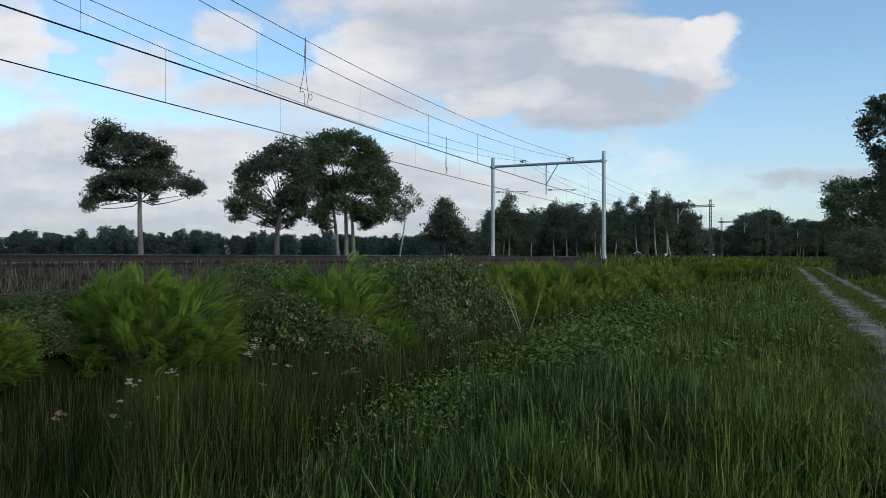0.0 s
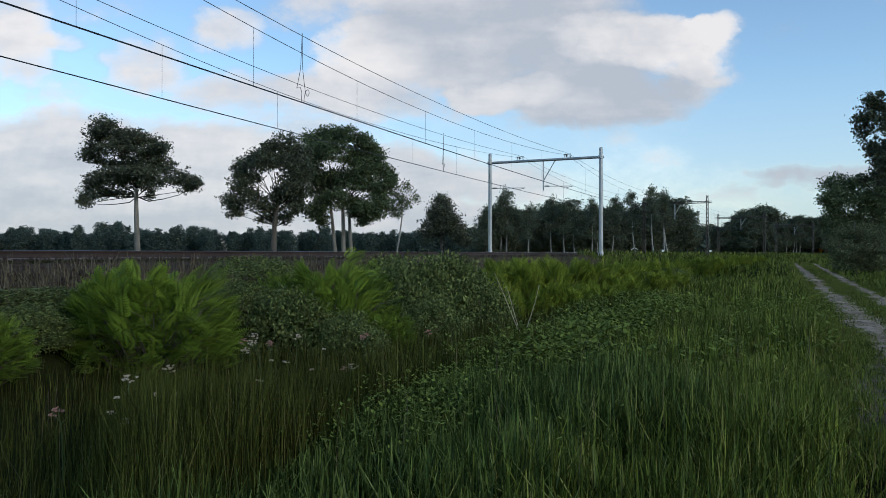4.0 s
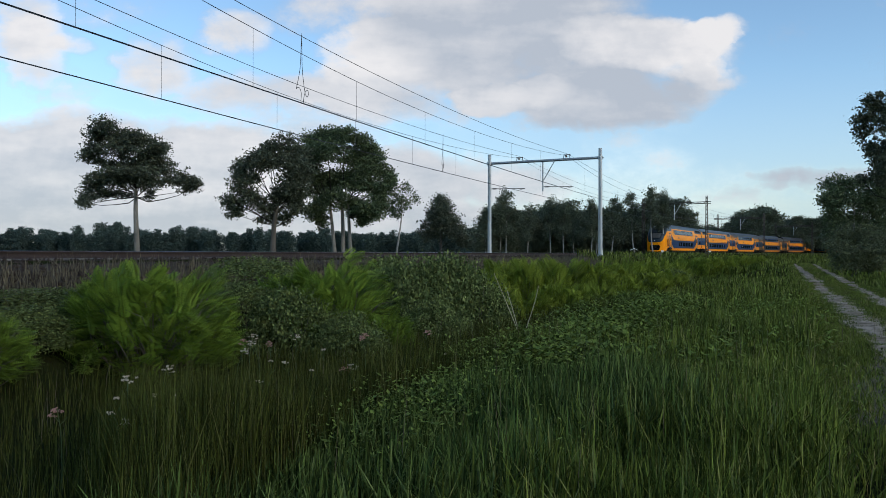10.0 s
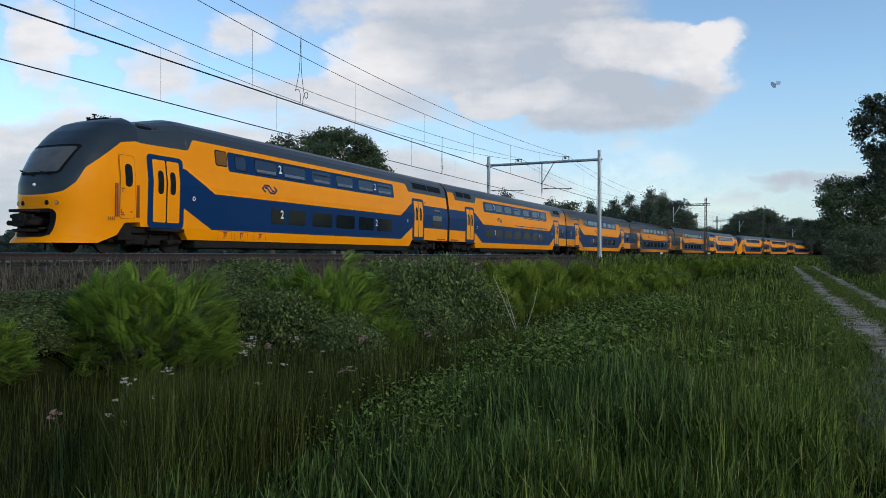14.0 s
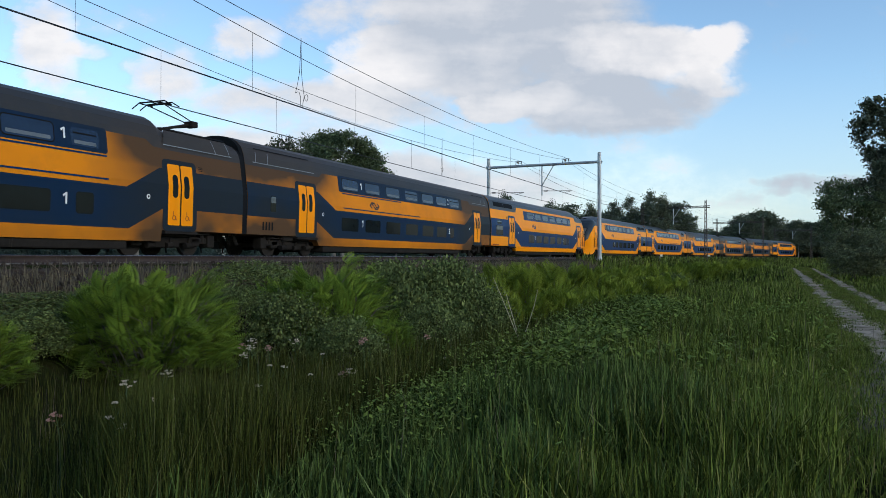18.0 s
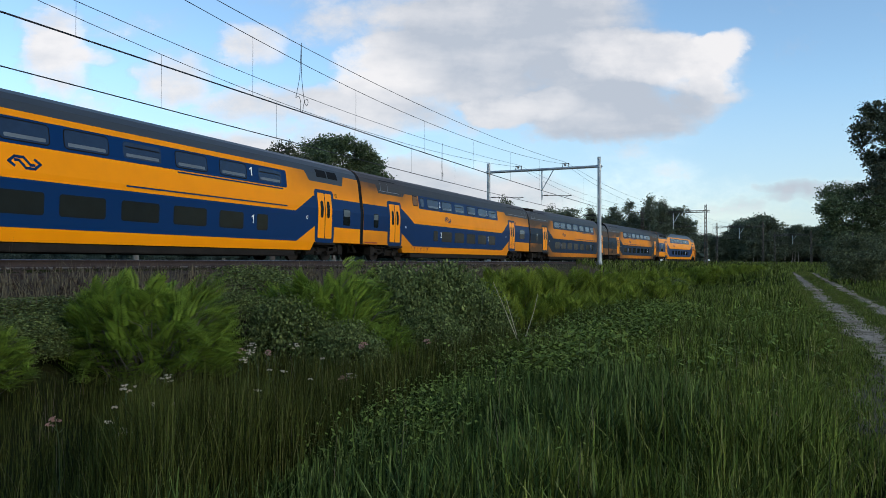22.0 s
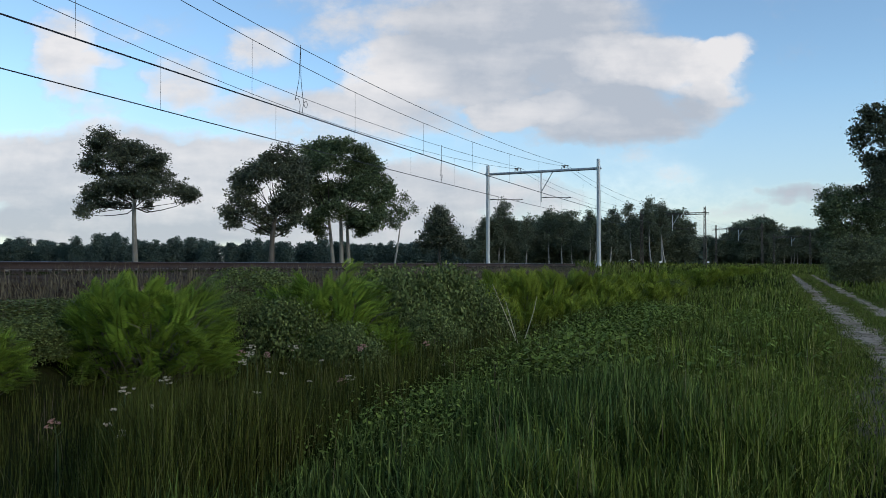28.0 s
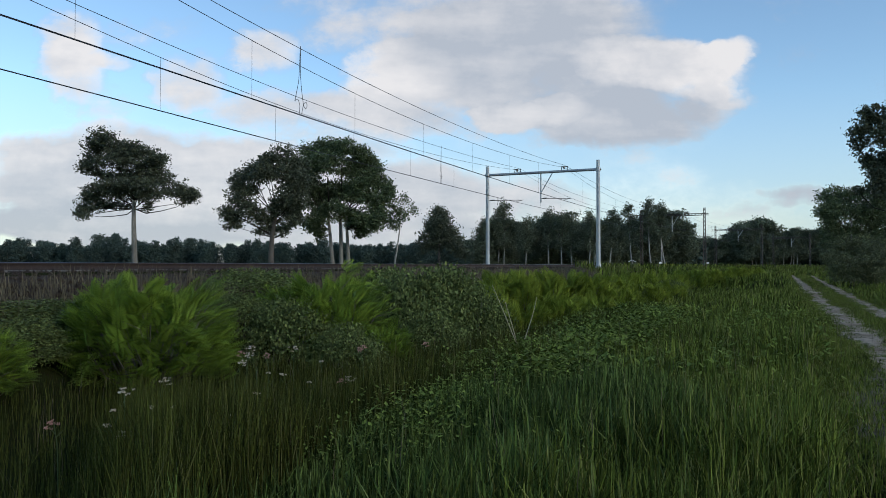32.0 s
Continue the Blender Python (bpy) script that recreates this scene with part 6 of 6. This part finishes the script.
def far_tree_line():
    x = np.arange(-330, 110, 1.9)
    x = x + RNG.uniform(-1.5, 1.5, len(x))
    y = 420 + RNG.uniform(-20, 25, len(x))
    top = 13.0 + 1.6 * np.sin(x * 0.11) * np.sin(x * 0.047 + 1) + RNG.uniform(-0.8, 1.2, len(x)) + 4.2 * np.clip((-x - 95) / 60, 0, 1) * np.sin(x * 0.061 + 0.6) ** 4
    cen, rad = [], []
    for i in range(len(x)):
        for z in np.arange(0.4, top[i], 1.1):
            w = 2.3 * math.sqrt(max(0.06, 1 - (z / (top[i] + 0.4)) ** 3))
            for _ in range(5):
                cen.append((x[i] + RNG.normal(0, 0.8 * w), y[i] + RNG.normal(0, 0.8 * w), z + RNG.uniform(-0.5, 0.5)))
                rad.append(0.8)
    n = 7500
    cen += list(np.stack([RNG.uniform(-335, 130, n), 428 + RNG.uniform(-12, 12, n), RNG.uniform(0.3, 11.8, n)], -1))
    rad += [1.0] * n
    # undergrowth of the woods further along the line
    for n, x0, x1, d0, d1, zt in ((2200, 845, 1250, 128, 150, 5.0), (2600, 1150, 1640, 255, 262, 8.5)):
        f = RNG.uniform(0, 1, n)
        d = d0 + (d1 - d0) * f + RNG.uniform(-4, 4, n)
        cen += list(np.stack([(x0 + (x1 - x0) * f - 791.4) / FOCAL * d, d, RNG.uniform(0.1, zt, n)], -1))
        rad += [0.7] * n
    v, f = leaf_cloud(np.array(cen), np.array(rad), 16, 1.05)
    tagged(part("far_wood", sheet("far_wood", v, f, FARWOODS)), "long low line of far dark green woodland, haze put into its colour", "woods", kind="stuff")


def trees_by_path():
    tree("birch_tree", px(1535, 68), [(-2.57, 7.99, 1.15, 0.83), (-0.99, 8.18, 1.39, 0.63), (0.59, 7.59, 1.19, 0.89), (-3.36, 6.6, 0.95, 0.91), (-4.04, 6.4, 0.44, 0.51), (-1.78, 6.4, 1.48, 1.09), (0.2, 6.2, 1.58, 1.19), (1.78, 6.8, 1.09, 1.39),
                                      (3.17, 6.01, 1.39, 1.39), (-2.97, 5.02, 0.95, 0.75), (-1.38, 4.82, 1.39, 0.89), (0.59, 4.62, 1.58, 0.99), (2.57, 4.03, 1.58, 1.19), (-2.2, 3.4, 1.2, 0.9), (0.2, 3.0, 1.6, 1.0)],
         [(-1.3, 0, -1.0, 0, 7, 0.14), (-0.5, 0.4, 0.6, 0.4, 7, 0.13)], OAK, BIRCH, "leafy dark birch at the edge of the sandy track", dense=0.95, per=22, size=0.19, spread=0.26, fork=0.4)
    tree("willow_bush", px(1528, 58), [(-1.89, 2.24, 0.61, 0.61), (-0.53, 3.33, 0.93, 0.76), (0.82, 3.0, 1.18, 0.93), (-1.21, 1.81, 1.27, 0.76), (0.48, 1.65, 1.52, 0.93), (1.83, 2.32, 1.1, 1.27), (-0.2, 2.32, 1.01, 0.68), (3.01, 1.98, 1.35, 1.18),
                                       (-1.7, 1.0, 0.9, 0.7), (0.0, 0.8, 1.3, 0.7), (1.5, 0.8, 1.3, 0.7)],
         [(0.2, 0, 0, 0, 2.4, 0.06), (-0.2, 0.2, -0.9, 0, 2.2, 0.05)], WILLOW, BARK, "low spreading grey-green willow bush beside the sandy track", "bush", dense=0.9, per=22, size=0.13, spread=0.22, fork=0.2)
    tree("oak_tree", (24.4, 37.0), [(-3.29, 9.22, 0.45, 0.32), (-2.84, 8.84, 0.32, 0.39), (-3.81, 8.33, 0.32, 0.17), (-3.4, 8.25, 0.37, 0.24), (-2.84, 7.98, 0.43, 0.39), (-3.2, 7.75, 0.24, 0.26), (-2.73, 6.91, 0.37, 0.37), (-2.58, 6.21, 0.26, 0.37),
                                    (-2.86, 5.72, 0.37, 0.15), (-3.05, 5.4, 0.26, 0.19), (-2.58, 5.18, 0.24, 0.24), (-1.78, 9.17, 0.75, 0.65), (-1.67, 7.98, 0.86, 0.75), (-1.78, 6.8, 0.75, 0.65), (-1.67, 5.61, 0.65, 0.65), (-0.92, 8.52, 0.86, 0.86),
                                    (-0.81, 6.91, 0.86, 0.97), (0.6, 9.8, 1.6, 1.2), (0.9, 7.8, 1.8, 1.4), (2.4, 8.8, 1.5, 1.4), (0.6, 6.2, 1.6, 1.0), (2.6, 6.8, 1.6, 1.2), (-0.4, 10.2, 1.0, 0.7)],
         [(0.5, 0, 0.2, 0, 8.0, 0.26)], ALDER, BARK, "dark oak reaching over the verge of the sandy track", dense=0.62, per=18, size=0.14, spread=0.15, deep=0.5, fork=0.55)


trees_behind_railway()
wood_edge()
far_tree_line()
trees_by_path()


# ---------------------------------------------------------------- shrubs, herbs, flowers
def frond_mesh(name, count, high, wide, leaf_len, seed, leaf=None, upright=0.0):
    """A shrub: a lumpy dome of feather-shaped leaves, each with two rows of narrow leaflets, on stems from the ground."""
    rng = np.random.default_rng(seed)
    own = rng.integers(0, count // 7, count)
    a = rng.uniform(0, 2 * np.pi, count // 7)[own] + rng.normal(0, 0.075, count)
    el = np.clip(np.arcsin(rng.uniform(0.0, 0.98, count // 7) ** 0.9)[own] + rng.normal(0, 0.06, count), 0.0, 1.45)
    stray = rng.normal(0, 0.3, (count // 7, 3))[own] + rng.normal(0, 0.14, (count, 3))
    ph = rng.uniform(0, 6.3, 4)
    lump = 1 + 0.06 * np.sin(3 * a + ph[0] + 2 * el) + 0.05 * np.sin(7 * a + ph[1]) * np.cos(5 * el + ph[2]) + 0.04 * np.sin(11 * a + 9 * el + ph[3])
    r = lump * np.where(rng.uniform(0, 1, count) < 0.7, rng.uniform(0.90, 1.03, count // 7)[own] * rng.uniform(0.94, 1.02, count), rng.uniform(0.45, 0.86, count))
    out = np.stack([np.cos(a), np.sin(a), np.zeros(count)], -1)
    tipp = out * (np.cos(el) ** 0.55 * r * wide)[:, None]
    tipp[:, 2] = high * np.maximum(0.02, (0.16 + 0.80 * np.sin(el)) * r)
    d = out * (np.cos(el) * 0.95 * (1 - upright) + 0.05)[:, None] + np.array((0, 0, 1.0)) * (0.30 + 0.55 * np.sin(el) + upright)[:, None] + stray
    d /= np.linalg.norm(d, axis=1)[:, None]
    L = leaf_len * rng.uniform(0.65, 1.2, count)
    A = d * L[:, None]
    B = tipp - A
    S = np.stack([-np.sin(a), np.cos(a), np.zeros(count)], -1) + rng.normal(0, 0.35, (count, 3))
    S -= d * np.sum(S * d, 1)[:, None]
    S /= np.linalg.norm(S, axis=1)[:, None]
    up = np.cross(S, A)
    up /= np.linalg.norm(up, axis=1)[:, None]
    up *= np.where(up[:, 2:3] < 0, -1, 1)
    pairs, vs = 9, []
    for i in range(pairs):
        t = (i + 0.9) / pairs
        ln = L * 0.31 * math.sin(math.pi * (0.20 + 0.74 * t)) ** 0.8
        c = B + A * t - up * (0.24 * L * t * t)[:, None]
        vs += [c, c + S * 0.004]
        for sg in (-1, 1):
            tipv = c + S * (sg * ln)[:, None] + A * 0.10 + up * (ln * 0.15)[:, None]
            m, w = c * 0.55 + tipv * 0.45, A * 0.040
            vs += [m - w, tipv, m + w]
    V = np.stack(vs, 1).reshape(-1, 3)
    k0 = np.arange(count)[:, None] * (8 * pairs)
    pat = []
    for i in range(pairs):
        o = 8 * i
        pat += [(o, o + 2, o + 3, o + 4), (o, o + 5, o + 6, o + 7)]
        if i + 1 < pairs:
            pat.append((o, o + 1, o + 9, o + 8))
    F = (k0[:, :, None] + np.array(pat)[None]).reshape(-1, 4)
    sv, sf = limbs([], [((p[0] * 0.35, p[1] * 0.35, 0), p, 0.011, 0.005) for p in B[::14]], 0.3)
    return sheet(name, V, F, leaf or FERN), sheet(name + "_stems", sv, sf, BARK)


def bright_shrubs():
    kinds = [frond_mesh("shrub_leaves", 2300, 1.60, 1.38, 0.28, 1), frond_mesh("shrub_leaves", 1500, 1.62, 1.24, 0.30, 2), frond_mesh("shrub_leaves", 1150, 1.48, 1.12, 0.30, 3)]
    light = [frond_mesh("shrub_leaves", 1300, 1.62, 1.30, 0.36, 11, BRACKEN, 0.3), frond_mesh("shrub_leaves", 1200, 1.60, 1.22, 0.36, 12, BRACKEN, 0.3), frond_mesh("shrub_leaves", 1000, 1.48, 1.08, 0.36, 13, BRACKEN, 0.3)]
    lst = [(-72, 8.8, 0.62, 0), (275, 11.2, 1.02, 0), (600, 15.2, 1.08, 1), (685, 14.6, 0.66, 2), (520, 15.8, 0.86, 2),
           (868, 23, 0.98, 2), (930, 24, 1.04, 1), (985, 24.5, 1.06, 0), (1045, 26, 1.04, 1), (1090, 28, 1.0, 2), (1120, 31, 0.9, 0), (1165, 37, 0.98, 1), (1200, 42, 1.0, 2), (1232, 46, 0.95, 0),
           (1262, 52, 1.0, 1), (1290, 60, 0.95, 2), (1150, 33, 0.6, 2), (1010, 22, 0.55, 2), (1090, 25, 0.5, 1), (1312, 70, 1.0, 0), (1330, 82, 1.05, 1), (905, 27, 1.0, 0), (1350, 98, 1.1, 2), (898, 20.0, 0.72, 2), (948, 20.5, 0.76, 1), (1003, 21, 0.76, 0), (1058, 22.5, 0.72, 2), (1108, 25, 0.74, 1), (1156, 29, 0.72, 0), (1196, 33, 0.74, 2)]
    for i, (x, d, sc, k) in enumerate(lst):
        p = px(x, d)
        z = float(height(*p))
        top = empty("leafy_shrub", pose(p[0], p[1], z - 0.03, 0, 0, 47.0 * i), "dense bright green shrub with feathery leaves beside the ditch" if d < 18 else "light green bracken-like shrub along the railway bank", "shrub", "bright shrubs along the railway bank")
        fit = sc if d < 10 or sc < 0.8 else min(sc, 1.0)
        top.scale = (sc, sc, (1.58 - z) / 1.62 * min(1.0, fit) if sc > 0.8 else sc * 0.95)
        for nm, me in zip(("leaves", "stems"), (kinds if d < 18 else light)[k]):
            ob = tagged(new("foliage" if nm == "leaves" else "branch_work", me), kind="stuff" if nm == "stems" else "")
            ob.parent = top


def dark_shrubs():
    kinds = []
    for seed in range(2):
        n = 330
        d = RNG.normal(0, 1, (n, 3))
        d /= np.linalg.norm(d, axis=1)[:, None]
        d[:, 2] = np.abs(d[:, 2])
        c = d * np.array([1.35, 1.35, 1.35]) * RNG.uniform(0.55, 1.0, (n, 1)) ** 0.5
        v, f = leaf_cloud(c, np.full(n, 0.13), 34, 0.075)
        st = [((x * 0.4, y * 0.4, 0), (x, y, z), 0.012, 0.004) for x, y, z in c[::9]]
        sv, sf = limbs([], st, 0.5)
        kinds.append((sheet("bramble_leaves", v, f, BRAMBLE), sheet("bramble_stems", sv, sf, BARK)))
    for i, (x, d, w, h) in enumerate([(40, 11.6, 0.9, 0.42), (-40, 11.2, 1.0, 0.42), (78, 10.6, 0.5, 0.46), (20, 10.2, 0.6, 0.42), (455, 17.0, 0.95, 0.98), (430, 14.6, 0.6, 0.62), (740, 17.5, 1.0, 1.0), (800, 18.5, 1.0, 1.02), (845, 18.0, 0.8, 0.75), (690, 19.5, 0.9, 1.0), (770, 15.8, 0.7, 0.55),
                                      (530, 14.2, 0.75, 0.7), (620, 13.6, 0.6, 0.5), (1140, 30, 0.8, 0.6), (1195, 36, 0.8, 0.6), (110, 11.8, 0.8, 0.42)]):
        p = px(x, d)
        z = float(height(*p))
        top = empty("bramble_bush", pose(p[0], p[1], z - 0.05, 0, 0, 71.0 * i), "dark tangled bramble bush on the railway bank", "shrub", "dark bushes along the railway bank")
        top.scale = (w, w, h * (1.6 - z) / 1.4)
        for nm, me in zip(("foliage", "branch_work"), kinds[i % 2]):
            ob = tagged(new(nm, me), kind="stuff" if nm == "branch_work" else "")
            ob.parent = top


def herbs():
    """Broad-leaved weeds along the ditch edge."""
    n = 5200
    s = 4.6 + 19.0 * RNG.uniform(0, 1, n) ** 1.15
    q = 15.55 + RNG.normal(0, 0.28 + 0.02 * s, n) + (RNG.uniform(0, 1, n) < 0.12) * RNG.uniform(0, 4.5, n)
    x, y = line(s, q).T
    keep = (RNG.uniform(0, 1, n) < (0.1 + 1.1 * clumpy(x, y, 1.1)) * (0.5 + 0.5 * step(y, 6.5, 9.5))) & off_path(x, y, 0.9)
    x, y = x[keep], y[keep]
    n = len(x)
    hh = RNG.uniform(0.22, 0.48, n) + 0.14 * clumpy(x, y, 1.3)
    per = 17
    X, Y, H = np.repeat(x, per), np.repeat(y, per), np.repeat(hh, per)
    m = n * per
    a = np.tile(np.arange(per) * 2.4, n) + np.repeat(RNG.uniform(0, 6, n), per)
    lv = np.tile((np.arange(per) + 1) / per, n)
    r0 = 0.03 + RNG.uniform(0, 0.13, m)
    base = np.stack([X + np.cos(a) * r0, Y + np.sin(a) * r0, height(X, Y) + H * lv], -1)
    ln = RNG.uniform(0.065, 0.125, m) * (1.25 - 0.5 * lv) * np.repeat((0.55 + 0.6 * step(y, 7.0, 10.0)) * RNG.uniform(0.7, 1.3, n), per)
    d = np.stack([np.cos(a), np.sin(a), RNG.uniform(-0.7, 0.8, m)], -1)
    d /= np.linalg.norm(d, axis=1)[:, None]
    sd = np.stack([-np.sin(a), np.cos(a), RNG.normal(0, 0.2, m)], -1)
    L = ln[:, None]
    P = [base, base + d * L * 0.4 + sd * L * 0.27, base + d * L * 0.45 - np.array([0, 0, 1]) * L * 0.06, base + d * L * 0.4 - sd * L * 0.27, base + d * L]
    V = np.stack(P, 1).reshape(-1, 3)
    i = np.arange(m)[:, None] * 5
    F = np.concatenate([i + np.array([[0, 1, 4, 2]]), i + np.array([[0, 2, 4, 3]])], 1).reshape(-1, 4)
    tagged(part("herb_patch", sheet("herb_patch", V, F, DOCK)), "low broad-leaved green weeds along the ditch edge", "weeds", kind="stuff")


def seed_grass():
    """Dry flowering grass on the bank shoulder."""
    n = 36000
    s = -8 + 83 * RNG.uniform(0, 1, n) ** 1.2
    q = 6.75 + np.abs(RNG.normal(0, 1.1, n))
    p = line(s, q)
    h = RNG.uniform(0.22, 0.55, n) * np.where(RNG.uniform(0, 1, n) < 0.08, 1.25, 1.0)
    ob = part("bank_grass", blades("bank_grass", p[:, 0], p[:, 1], h, RNG.uniform(0.006, 0.014, n), SEED, lean=0.3))
    tagged(ob, "thin brownish flowering grass on the railway bank", "grass", kind="stuff")
    n = 220
    x, y = scatter(n, 4.0, 14, 0.6)
    ob = part("flowering_grass", blades("flowering_grass", x, y, RNG.uniform(0.55, 0.8, n), np.full(n, 0.004), SEED, lean=0.12))
    tagged(ob, "scattered thin flowering grass stalks in the meadow", "grass", kind="stuff")


PETAL = leafy("pale_petals", (0.50, 0.42, 0.32), (0.74, 0.62, 0.47), patch=2.0)
PINK = leafy("pink_petals", (0.42, 0.20, 0.17), (0.58, 0.36, 0.30), patch=2.0)
STALK = leafy("flower_stalk", (0.06, 0.09, 0.03), (0.09, 0.13, 0.045), patch=1.0)


def flower_heads(mat, rad):
    k = 9
    c = np.stack([RNG.normal(0, rad, k), RNG.normal(0, rad, k), RNG.uniform(-0.9, 0.7, k) * rad], -1)
    v, f = leaf_cloud(c, np.full(k, rad * 0.28), 16, 0.014, 1.0, 0.6)
    return sheet("flower_head", v, f, mat)


def wild_flowers():
    big, small, pink = flower_heads(PETAL, 0.028), flower_heads(PETAL, 0.016), flower_heads(PINK, 0.026)
    v, f = limbs([((0, 0, 0), (0.02, 0, 1.0), 0.006, 0.003)], [((0.01, 0, 0.86), (0.06, 0.02, 0.95), 0.003, 0.002), ((0.01, 0, 0.82), (-0.05, 0.0, 0.9), 0.003, 0.002)], 0.1)
    stem = sheet("stem", v, f, STALK)
    lst = [(298, 657, 7.6, 0), (228, 676, 7.0, 0), (236, 753, 5.9, 0), (208, 737, 6.2, 1), (113, 730, 6.0, 2), (215, 709, 6.6, 1), (435, 625, 9.6, 0), (450, 600, 10.4, 0), (480, 612, 10.2, 2), (455, 612, 10.0, 0), (442, 608, 10.1, 2), (533, 600, 10.6, 0), (578, 624, 9.6, 1),
           (610, 657, 8.2, 2), (623, 655, 8.2, 0), (645, 602, 10.8, 2), (655, 598, 10.9, 2), (515, 647, 8.6, 1), (489, 644, 8.7, 1), (417, 718, 6.7, 1), (350, 740, 6.3, 1), (311, 706, 6.9, 1), (278, 706, 6.8, 1), (405, 760, 6.0, 1), (470, 680, 7.6, 1), (560, 660, 8.2, 1), (760, 592, 11.2, 2), (788, 632, 9.2, 1), (1375, 742, 6.4, 2), (1318, 712, 6.8, 2)]
    for i, (x, y, d, k) in enumerate(lst):
        X, Y = px(x, d)
        z = 1.6 - (y - 455.2) / FOCAL * d
        g = float(height(X, Y))
        top = empty("wild_flower", pose(X, Y, g, 0, 0, 53.0 * i), "tall stalk with a pale pinkish-white flower cluster" if k < 2 else "tall stalk with a faded pink flower cluster", "flower", "wild flowers in the ditch")
        st = new("stalk", stem)
        st.parent, st.scale = top, (1, 1, max(0.3, z - g))
        hd = tagged(new("flower_head", (big, small, pink)[k]), kind="stuff")
        hd.parent, hd.location = top, (0.02, 0, max(0.3, z - g))
        if k != 1:
            h2 = new("side_flower", small if k == 0 else pink)
            h2.parent, h2.location, h2.scale = top, (0.06, 0.02, max(0.3, z - g) * 0.95), (0.7, 0.7, 0.7)


STRAW = surface("bleached_straw", (0.36, 0.32, 0.20), 0.8, vary=0.2, bump=0)


def dead_stalks():
    top = empty("dead_stalk", pose(*px(926, 12.5), 0.0), "two bare pale dead stalks leaning apart in the grass", "dead plant")
    for a, b in (((0.04, 0, 0.1), (-0.43, 0.1, 1.27)), ((0.0, 0.05, 0.1), (0.30, -0.1, 1.07)), ((0.03, 0.1, 0.15), (-0.20, 0.2, 0.98))):
        v, f = limbs([], [(a, b, 0.008, 0.005)], 0.1)
        part("stalk", sheet("stalk", v, f, STRAW), None, top)


bright_shrubs()
dark_shrubs()
herbs()
seed_grass()
wild_flowers()
dead_stalks()


def line_side_markers():
    for x, d, w, h in ((1262, 112, 0.38, 0.24), (1178, 108, 0.36, 0.3)):
        p = px(x, d)
        g = float(height(*p))
        top = empty("trackside_marker", pose(p[0], p[1], g), "small white trackside marker board on a short post", "marker")
        z = 1.95 - g
        bm = box(bmesh.new(), -w / 2, w / 2, -0.03, 0.03, z - h / 2, z + h / 2, 0.02)
        part("board", bm, NUMWHITE, top)
        part("post", rod(bmesh.new(), (0, 0.05, -0.1), (0, 0.05, z), 0.03), OLDSTEEL, top)
    p = px(1128, 110)
    g = float(height(*p))
    top = empty("trackside_sign", pose(p[0], p[1], g), "white roof-shaped trackside sign", "sign")
    for sg in (-1, 1):
        bm = bmesh.new()
        rod(bm, (0, 0, 2.4 - g), (sg * 0.55, 0, 2.12 - g), 0.04, n=6)
        part("arm", bm, NUMWHITE, top)
    part("post", rod(bmesh.new(), (0, 0, -0.1), (0, 0, 2.45 - g), 0.03), OLDSTEEL, top)


line_side_markers()


def see_through(name, col, clear):
    k = Net(name)
    b, t, m = k.n("ShaderNodeBsdfDiffuse"), k.n("ShaderNodeBsdfTransparent"), k.n("ShaderNodeMixShader")
    b.inputs["Color"].default_value = (*col, 1)
    m.inputs[0].default_value = clear
    k.link(b.outputs[0], m.inputs[1]), k.link(t.outputs[0], m.inputs[2]), k.link(m.outputs[0], k.out.inputs["Surface"])
    return k.m


BLUR = see_through("gauzy_wing", (0.12, 0.16, 0.2), 0.55)


def flying_insect():
    top = empty("flying_insect", None, "tiny grey flying insect passing close by", "insect")
    bm = bmesh.new()
    bmesh.ops.create_icosphere(bm, subdivisions=2, radius=0.0028)
    for v in bm.verts:
        v.co.x *= 2.2
    part("body", bm, BLUR, top, smooth=True)
    for sg in (-1, 1):
        bm = bmesh.new()
        bm.faces.new([bm.verts.new(p) for p in ((0.001, sg * 0.001, 0.001), (0.004, sg * 0.006, 0.004), (-0.003, sg * 0.010, 0.005), (-0.006, sg * 0.006, 0.003))])
        part("wing", bm, BLUR, top)
    return top


insect = flying_insect()


# ---------------------------------------------------------------- movement
V_TRAIN, S_AT_14 = 24.93, 14.4


def carriage_pose(t, off, turned):
    """Pose of a carriage whose middle is off metres behind the train's nose, at t seconds."""
    s = S_AT_14 - V_TRAIN * (t - 14.0) + off
    a, b = line(s - 9.5, 0.0), line(s + 9.5, 0.0)
    mid = (a + b) / 2
    return pose(float(mid[0]), float(mid[1]), RAIL, 0, 0, math.degrees(math.atan2(b[1] - a[1], b[0] - a[0])) + (180 if turned else 0))


def motions():
    for ob, off, turned in CARS:
        walk(ob, [(t, carriage_pose(t, off, turned)) for t in [k * 0.5 for k in range(65)]])
    walk(clouds, [(0.0, pose(0, 0, 1.6, 0.0, 0, 0.0)), (32.0, pose(0, 175, 1.6, 0.0, 1.06, -2.26))])

    walk(insect, [(0.0, pose(2.5, -1.0, 2.6)), (13.7, pose(1.4, 0.5, 2.6)), (13.9, pose(0.62, 0.92, 2.2)), (14.0, pose(0.445, 1.0, 1.83, 20, 30, 40)), (14.1, pose(0.80, 1.05, 1.72)), (14.3, pose(1.6, 0.8, 1.8)), (32.0, pose(3.5, -1.0, 2.2))])


motions()
